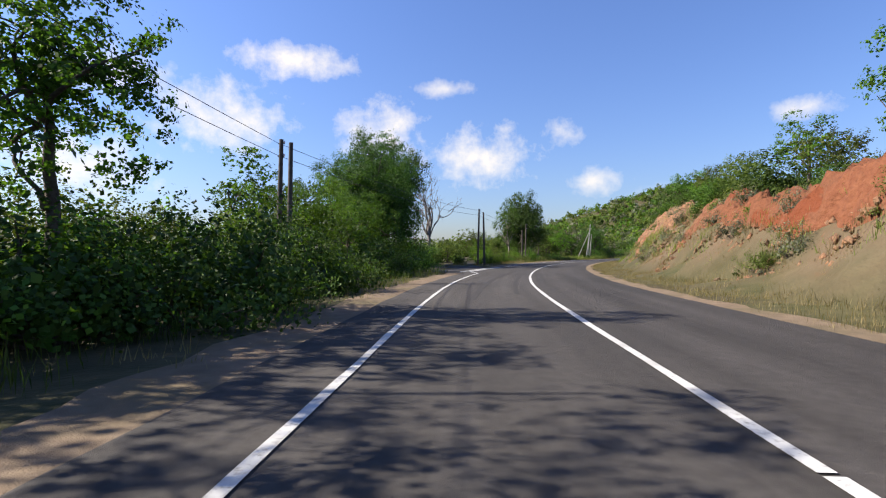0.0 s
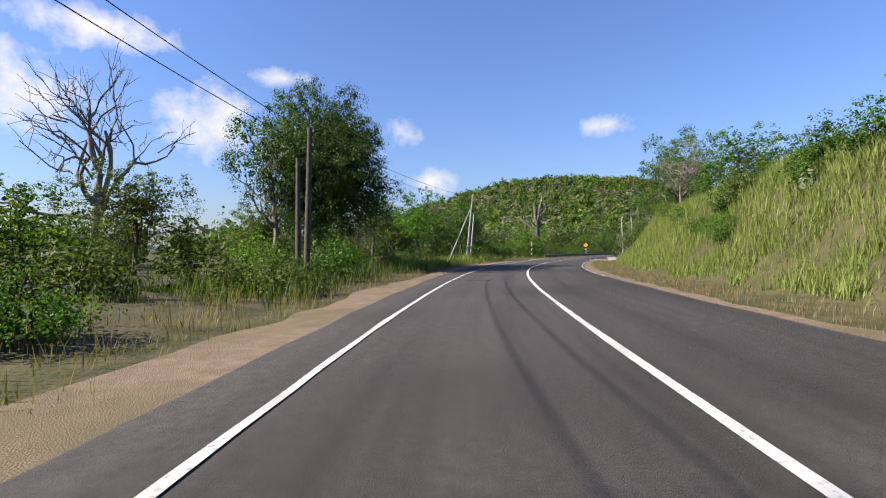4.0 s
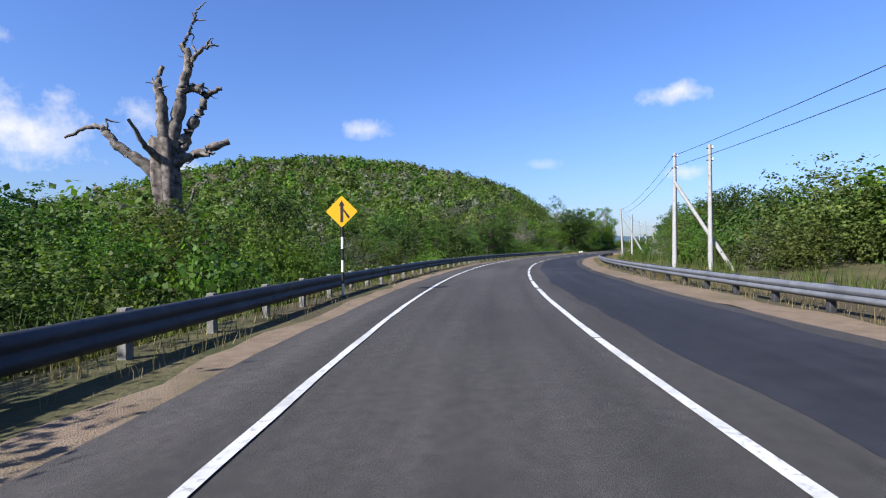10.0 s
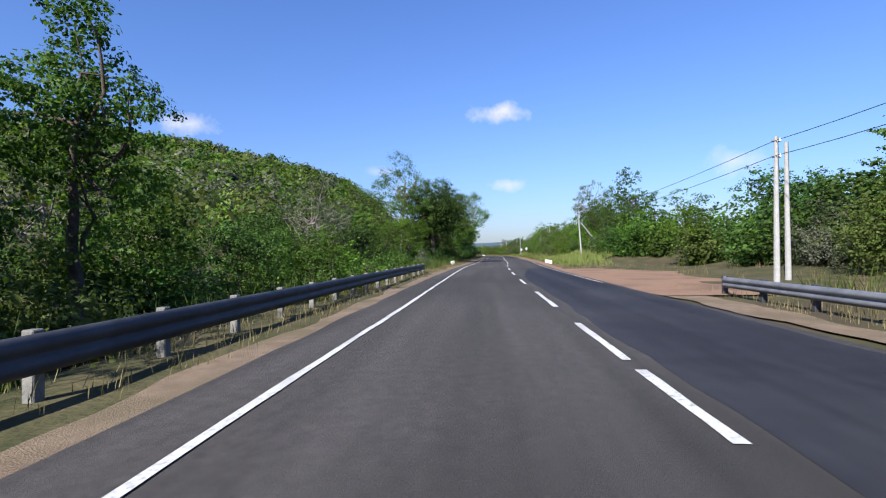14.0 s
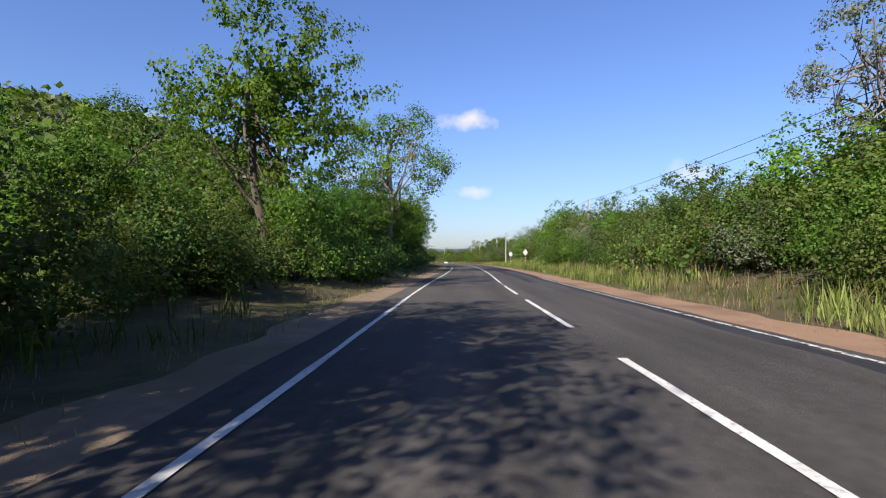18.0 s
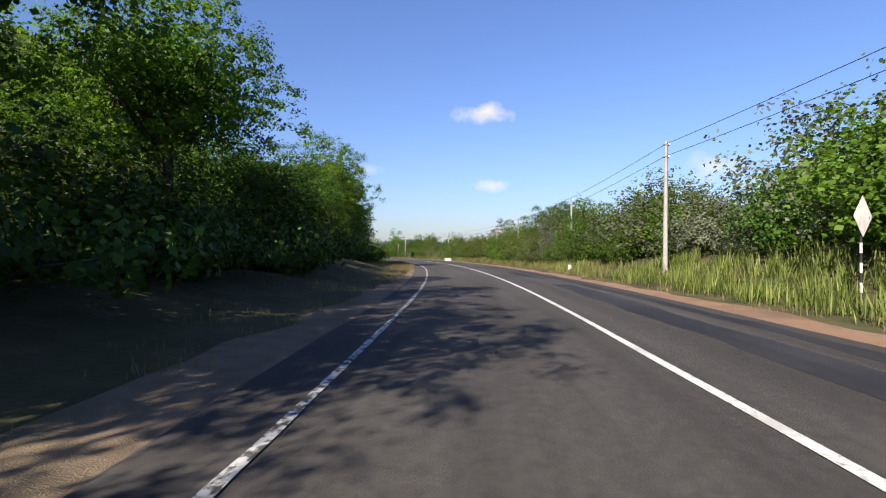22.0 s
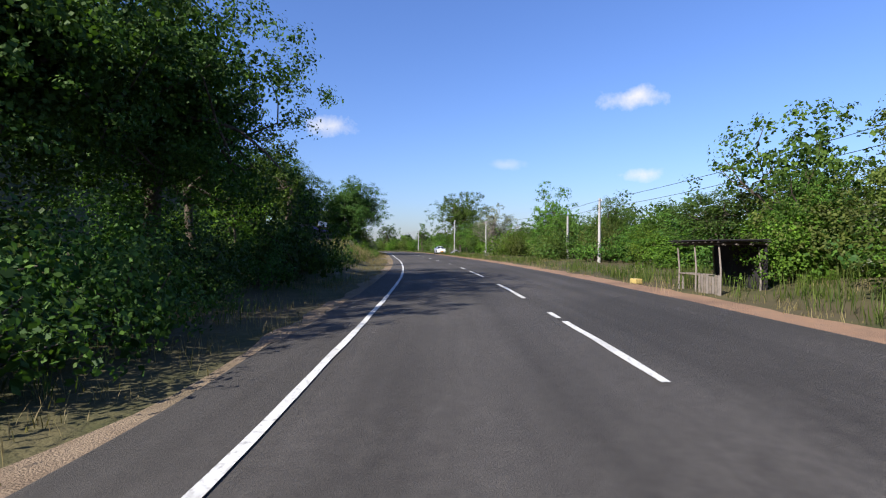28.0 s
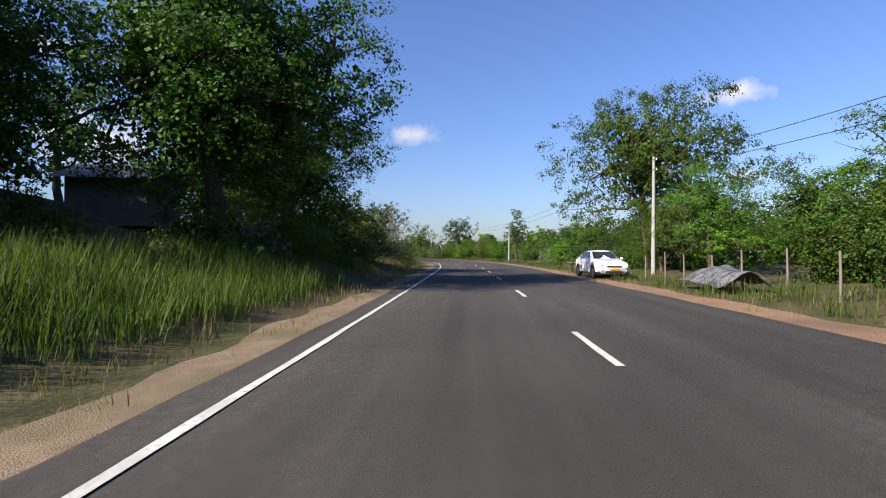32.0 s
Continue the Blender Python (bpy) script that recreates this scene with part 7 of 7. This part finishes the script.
def house(s, o, turn, w, d, h, label, roofmat=M_TIN):
    ob = thing("house", stand(s, o, turn), label, "house")
    t = 0.18
    for name, cx, cy, sx, sy in (("wall", 0, -d / 2, w, t), ("wall", 0, d / 2, w, t), ("wall", -w / 2, 0, t, d - t - 0.006), ("wall", w / 2, 0, t, d - t - 0.006)):
        bm = bmesh.new()
        box(bm, cx, cy, h / 2 - 0.2, sx, sy, h + 0.4, 0.01)
        part(name, bm, M_PLASTER, ob)
    for y in (-d * 0.22, d * 0.2):
        bm = bmesh.new()
        box(bm, w / 2 + 0.095, y, h * 0.55, 0.05, 1.0, 0.9, 0.01)
        win = part("window", bm, M_PLANK, ob)
        bm = bmesh.new()
        box(bm, w / 2 + 0.125, y, h * 0.55, 0.012, 0.86, 0.76)
        part("pane", bm, M_DARK, win)
    bm = bmesh.new()
    box(bm, w / 2 + 0.1, 0, 0.95, 0.05, 0.85, 1.9, 0.01)
    part("door", bm, M_POLE_WOOD, ob)
    tin_roof(ob, -w / 2 - 0.6, w / 2 + 0.8, -d / 2 - 0.6, 0, h - 0.15, h + 1.1, "roof_slope", roofmat, 0.12)
    tin_roof(ob, -w / 2 - 0.6, w / 2 + 0.8, d / 2 + 0.6, 0, h - 0.15, h + 1.1, "roof_slope", roofmat, 0.12)
    for sx in (-w / 2, w / 2):
        plate_pts = [(-d / 2, h - 0.05), (d / 2, h - 0.05), (0, h + 1.02)]
        bm = bmesh.new()
        vs = [bm.verts.new((sx + e, y, z)) for e in (-0.06, 0.06) for y, z in plate_pts]
        bm.faces.new(vs[:3])
        bm.faces.new(vs[5:2:-1])
        for i in range(3):
            j = (i + 1) % 3
            bm.faces.new((vs[i], vs[3 + i], vs[3 + j], vs[j]))
        part("gable", bm, M_PLASTER, ob)
    return ob


house(639.4, -22.4, 12, 4.2, 5.4, 2.4, "small plastered house with tin roof under trees")
house(611, -28.5, 5, 4.4, 6, 2.5, "small plastered house with tin roof above a grassy slope")

# open stall of poles and planks
stall = thing("roadside_stall", stand(553.2, 5.75, 2) @ Matrix.Diagonal((0.66, 0.66, 0.68, 1)), "rickety open stall of poles with plank counter", "stall")
for x, y, h in ((-0.5, -1.6, 2.0), (-0.5, 0.2, 2.1), (-0.45, 1.7, 1.9), (1.2, -1.6, 1.9), (1.2, 1.6, 1.9)):
    vv, ff = tube([(x, y, -0.2), (x + 0.05, y + 0.03, h * 0.5), (x, y + 0.08, h)], [0.045, 0.04, 0.035], 7)
    part("post", mesh_np("post", vv, ff, M_TWIG, True), None, stall)
for k, x in enumerate((-0.55, 0.0, 0.6, 1.25)):
    vv, ff = tube([(x, -2.0, 2.0), (x + 0.05, 0, 2.08), (x, 2.1, 1.98)], [0.04, 0.035, 0.03], 6)
    part("rafter", mesh_np("rafter", vv, ff, M_POLE_WOOD, True), None, stall)
for k in range(9):
    y = -1.9 + k * 0.45
    vv, ff = tube([(-0.8, y, 2.1), (0.3, y + 0.05, 2.14), (1.4, y - 0.04, 2.1)], [0.03, 0.03, 0.025], 5)
    part("roof_stick", mesh_np("roof_stick", vv, ff, M_POLE_WOOD, True), None, stall)
bm = bmesh.new()
box(bm, 0.3, 0.0, 2.18, 2.2, 4.0, 0.05, 0.01)
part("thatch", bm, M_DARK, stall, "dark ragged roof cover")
bm = bmesh.new()
box(bm, -0.1, 0.9, 0.72, 0.7, 1.7, 0.05, 0.01)
part("table_top", bm, M_PLANK, stall)
for y in (0.2, 1.6):
    bm = bmesh.new()
    box(bm, -0.3, y, 0.35, 0.07, 0.07, 0.7, 0.008)
    part("table_leg", bm, M_TWIG, stall)
rr = random.Random(2)
for k in range(8):
    bm = bmesh.new()
    box(bm, -0.5, -1.5 + k * 0.2, 0.36, 0.03, 0.15, rr.uniform(0.7, 0.85), 0.006)
    part("counter_plank", bm, M_PLANK if k % 2 else M_TWIG, stall)
# Dark sheet added across the back, painted as the stall's inner shade
bm = bmesh.new()
box(bm, 1.35, 0, 1.0, 0.04, 3.6, 2.0)
part("shade_sheet", bm, M_DARK, stall)
bm = bmesh.new()
box(bm, 0, 0, 0.09, 0.26, 0.4, 0.18, 0.02)
q = part("yellow_crate", bm, M_CRATE)
q.matrix_world = stand(556.5, 5.0, 10, 0.02)
tagged(q, "small yellow crate on the sandy shoulder", "crate")

# roadside block wall and sheets
shed = thing("low_shed", stand(611.6, 9.8, -8), "low pale block shed with sloping sheet roof among bushes", "shed")
for k, (x, y, sx, sy) in enumerate(((0, -0.85, 1.3, 0.14), (0, 0.85, 1.3, 0.14), (-0.6, 0, 0.14, 1.55), (0.6, 0, 0.14, 1.55))):
    slat("wall", x, y, 0.22, sx, sy, 0.74, M_PLASTER, shed)
for x in (-0.62, 0.62):
    for y in (-0.75, 0.75):
        stick("post", [(x, y, 0.0), (x, y, 0.8 + 0.12 * (x > 0))], 0.04, M_POLE_WOOD, shed)
slat("roof", 0, 0, 0.95, 1.75, 2.1, 0.05, M_CONCRETE, shed, -13)
for k in range(5):
    slat("roof_rib", 0, -0.84 + 0.42 * k, 0.985, 1.75, 0.05, 0.03, M_CONCRETE, shed, -13)
n = 22
uu, vv = np.meshgrid(np.linspace(-2.2, 2.2, n), np.linspace(-0.9, 0.9, n), indexing="ij")
zz = 0.75 * np.exp(-(vv / 0.75) ** 2) * (1 - 0.12 * uu**2 / 2) + 0.08 * bumps(uu, vv, 0.5, 3)
verts = np.stack([vv, uu, np.maximum(zz, 0.0) + 0.1], -1).reshape(-1, 3)
ii, jj = np.meshgrid(np.arange(n - 1), np.arange(n - 1), indexing="ij")
q = new("tarpaulin", mesh_np("tarpaulin", verts, np.stack([ii * n + jj, (ii + 1) * n + jj, (ii + 1) * n + jj + 1, ii * n + jj + 1], -1).reshape(-1, 4), M_TARP, True))
q.modifiers.new("thick", "SOLIDIFY").thickness = 0.02
q.matrix_world = stand(627.7, 7.4, -6)
tagged(q, "grey tarpaulin thrown over a long heap", "tarpaulin")
for k in range(7):
    s = 622 + k * 2.2
    vv2, ff2 = tube([(0, 0, -0.2), (0.02, 0.01, 0.6), (0, 0, 1.25 + 0.1 * (k % 3))], [0.04, 0.035, 0.03], 6)
    q = new("fence_post", mesh_np("fence_post", vv2, ff2, M_TWIG, True))
    q.matrix_world = stand(s, 7.4 + 0.1 * (k % 2))
    tagged(q, "thin grey wooden fence post in the grass", "fence post", "fence posts")

# lean-to stall behind the parked car
lean = thing("lean_to_stall", stand(648.5, 7.2, 0), "low lean-to stall with tin roof and bench", "stall")
for x, y, h in ((-0.9, -1.2, 1.5), (-0.9, 1.2, 1.5), (0.9, -1.2, 1.9), (0.9, 1.2, 1.9)):
    vv2, ff2 = tube([(x, y, -0.2), (x, y, h)], [0.04, 0.035], 6)
    part("post", mesh_np("post", vv2, ff2, M_POLE_WOOD, True), None, lean)
tin_roof(lean, -1.4, 1.4, -1.6, 1.6, 1.75, 1.75)
bm = bmesh.new()
box(bm, -0.5, 0, 0.55, 0.6, 2.2, 0.06, 0.01)
part("bench_top", bm, M_PLANK, lean)
for y in (-0.9, 0.9):
    bm = bmesh.new()
    box(bm, -0.5, y, 0.26, 0.4, 0.08, 0.54, 0.01)
    part("bench_leg", bm, M_PLANK, lean)

# branches swept to the verge
rr = random.Random(9)
pieces = []
for k in range(26):
    a, L = rr.uniform(0, math.pi), rr.uniform(0.4, 1.1)
    x, y, z = rr.gauss(0, 0.3), rr.gauss(0, 0.35), rr.uniform(0.03, 0.22)
    pieces.append(limb((x - math.cos(a) * L / 2, y - math.sin(a) * L / 2, z), (x + math.cos(a) * L / 2, y + math.sin(a) * L / 2, z + rr.uniform(-0.03, 0.1)), 0.015, 0.006, k + 700, 0.1, 4, 4))
q = new("brushwood", mesh_np("brushwood", *joined(pieces), M_TWIG, True))
q.matrix_world = stand(264.5, -4.6, 0, 0.05)
tagged(q, "small heap of dry brushwood on the verge", "brushwood", kind="stuff")

# ---- parked white car ----


def sedan(m):
    """Front at -y. A lofted body, glass set in, wheels, lamps and trim."""
    ob = thing("car", m, "white sedan parked on the sandy shoulder", "car")
    # station: y, sill z, waist z, roof z, half width low, half width at waist, half width roof
    st = [(-2.22, 0.42, 0.60, 0.62, 0.62, 0.60, 0.55), (-2.12, 0.28, 0.70, 0.74, 0.76, 0.74, 0.66), (-1.75, 0.22, 0.80, 0.86, 0.85, 0.83, 0.70), (-1.0, 0.20, 0.90, 0.98, 0.87, 0.85, 0.72),
          (-0.85, 0.20, 0.91, 1.02, 0.87, 0.85, 0.70), (-0.15, 0.20, 0.93, 1.42, 0.87, 0.85, 0.58), (0.35, 0.20, 0.94, 1.47, 0.87, 0.85, 0.58), (1.0, 0.20, 0.95, 1.43, 0.87, 0.85, 0.57),
          (1.65, 0.22, 0.97, 1.08, 0.86, 0.84, 0.66), (2.05, 0.28, 0.96, 1.02, 0.80, 0.78, 0.66), (2.22, 0.42, 0.88, 0.92, 0.68, 0.66, 0.58)]
    rows = []
    for y, sill, waist, roof, wl, ww, wr in st:
        half = [(0, sill), (wl * 0.8, sill), (wl, sill + 0.12), (wl * 1.01, (sill + waist) / 2), (ww, waist), (ww * 0.97, waist + 0.02), (wr, roof - 0.03), (wr * 0.85, roof), (0, roof + 0.015)]
        ring = [(x, y, z) for x, z in half] + [(-x, y, z) for x, z in half[-2:0:-1]]
        rows.append(ring)
    v = np.array(rows).reshape(-1, 3)
    k = len(rows[0])
    f = [[i * k + j, i * k + (j + 1) % k, (i + 1) * k + (j + 1) % k, (i + 1) * k + j] for i in range(len(rows) - 1) for j in range(k)]
    f += [list(range(k))[::-1], [(len(rows) - 1) * k + j for j in range(k)]]
    body = mesh_np("body", v, f, M_CAR, True)
    body.set_sharp_from_angle(angle=radians(38))
    part("body", body, None, ob)

    def glass(name, pts):
        bm = bmesh.new()
        vs = [bm.verts.new(p) for p in pts]
        bm.faces.new(vs)
        ret = bmesh.ops.extrude_face_region(bm, geom=list(bm.faces))
        c = sum((Vector(p) for p in pts), Vector()) / len(pts)
        out = Vector((c.x, c.y * 0.3, 0.4)).normalized() * 0.012
        bmesh.ops.translate(bm, verts=[e for e in ret["geom"] if isinstance(e, bmesh.types.BMVert)], vec=out)
        part(name, bm, M_GLASS, ob)

    glass("windscreen", [(-0.64, -0.84, 1.02), (0.64, -0.84, 1.02), (0.53, -0.2, 1.40), (-0.53, -0.2, 1.40)])
    glass("rear_window", [(0.58, 1.58, 1.12), (-0.58, 1.58, 1.12), (-0.5, 1.05, 1.41), (0.5, 1.05, 1.41)])
    for e in (-1, 1):
        glass("side_window", [(e * 0.80, -0.62, 1.0), (e * 0.80, 0.3, 1.0), (e * 0.60, 0.3, 1.41), (e * 0.60, -0.12, 1.38)])
        glass("side_window", [(e * 0.80, 0.36, 1.0), (e * 0.78, 1.3, 1.02), (e * 0.62, 0.95, 1.38), (e * 0.60, 0.36, 1.41)])
        for y in (-1.38, 1.36):
            a = np.linspace(0, 2 * np.pi, 25)[:-1]
            prof = [(0.2, -0.09), (0.29, -0.1), (0.32, -0.06), (0.32, 0.06), (0.29, 0.1), (0.2, 0.09)]
            vv = np.concatenate([np.stack([np.full(24, e * 0.79 + w), y + np.cos(a) * q, 0.32 + np.sin(a) * q], -1) for q, w in prof])
            ff = np.array([(p * 24 + i, p * 24 + (i + 1) % 24, (p + 1) % 6 * 24 + (i + 1) % 24, (p + 1) % 6 * 24 + i) for p in range(6) for i in range(24)])
            wheel = part("wheel", mesh_np("wheel", vv, ff, M_RUBBER, True), None, ob, "black tyre")
            bm = bmesh.new()
            bmesh.ops.create_cone(bm, cap_ends=True, segments=20, radius1=0.205, radius2=0.19, depth=0.12, matrix=pose(e * 0.82, y, 0.32, 0, 90, 0))
            part("rim", bm, M_RIM, wheel, "silver alloy rim")
            bm = bmesh.new()
            bmesh.ops.create_cone(bm, cap_ends=True, segments=24, radius1=0.38, radius2=0.38, depth=0.12, matrix=pose(e * 0.815, y, 0.36, 0, 90, 0))
            part("wheel_arch", bm, M_BLACK, ob)
        bm = bmesh.new()
        box(bm, e * 0.93, -0.68, 1.02, 0.16, 0.1, 0.13, 0.03)
        part("mirror", bm, M_CAR, ob)
        bm = bmesh.new()
        box(bm, e * 0.58, -2.08, 0.66, 0.34, 0.2, 0.13, 0.03, pose(0, 0, 0, 0, 0, e * -24))
        part("headlight", bm, M_LAMP, ob, "clear headlight")
        bm = bmesh.new()
        box(bm, e * 0.6, -2.17, 0.4, 0.14, 0.06, 0.08, 0.02)
        part("fog_lamp", bm, M_LAMP, ob)
    bm = bmesh.new()
    box(bm, 0, -2.2, 0.62, 0.78, 0.06, 0.1, 0.015)
    part("grille", bm, M_BLACK, ob, "black grille")
    bm = bmesh.new()
    box(bm, 0, -2.2, 0.36, 0.9, 0.05, 0.1, 0.015)
    part("air_intake", bm, M_BLACK, ob)
    bm = bmesh.new()
    box(bm, 0, -2.245, 0.5, 0.48, 0.012, 0.1, 0.004)
    part("number_plate", bm, M_YELLOW, ob, "plain plate")
    return ob


p = at(637.5, 5.75)
sedan(pose(p[0], p[1], -0.02, 0, 0, heading(637) + 3))
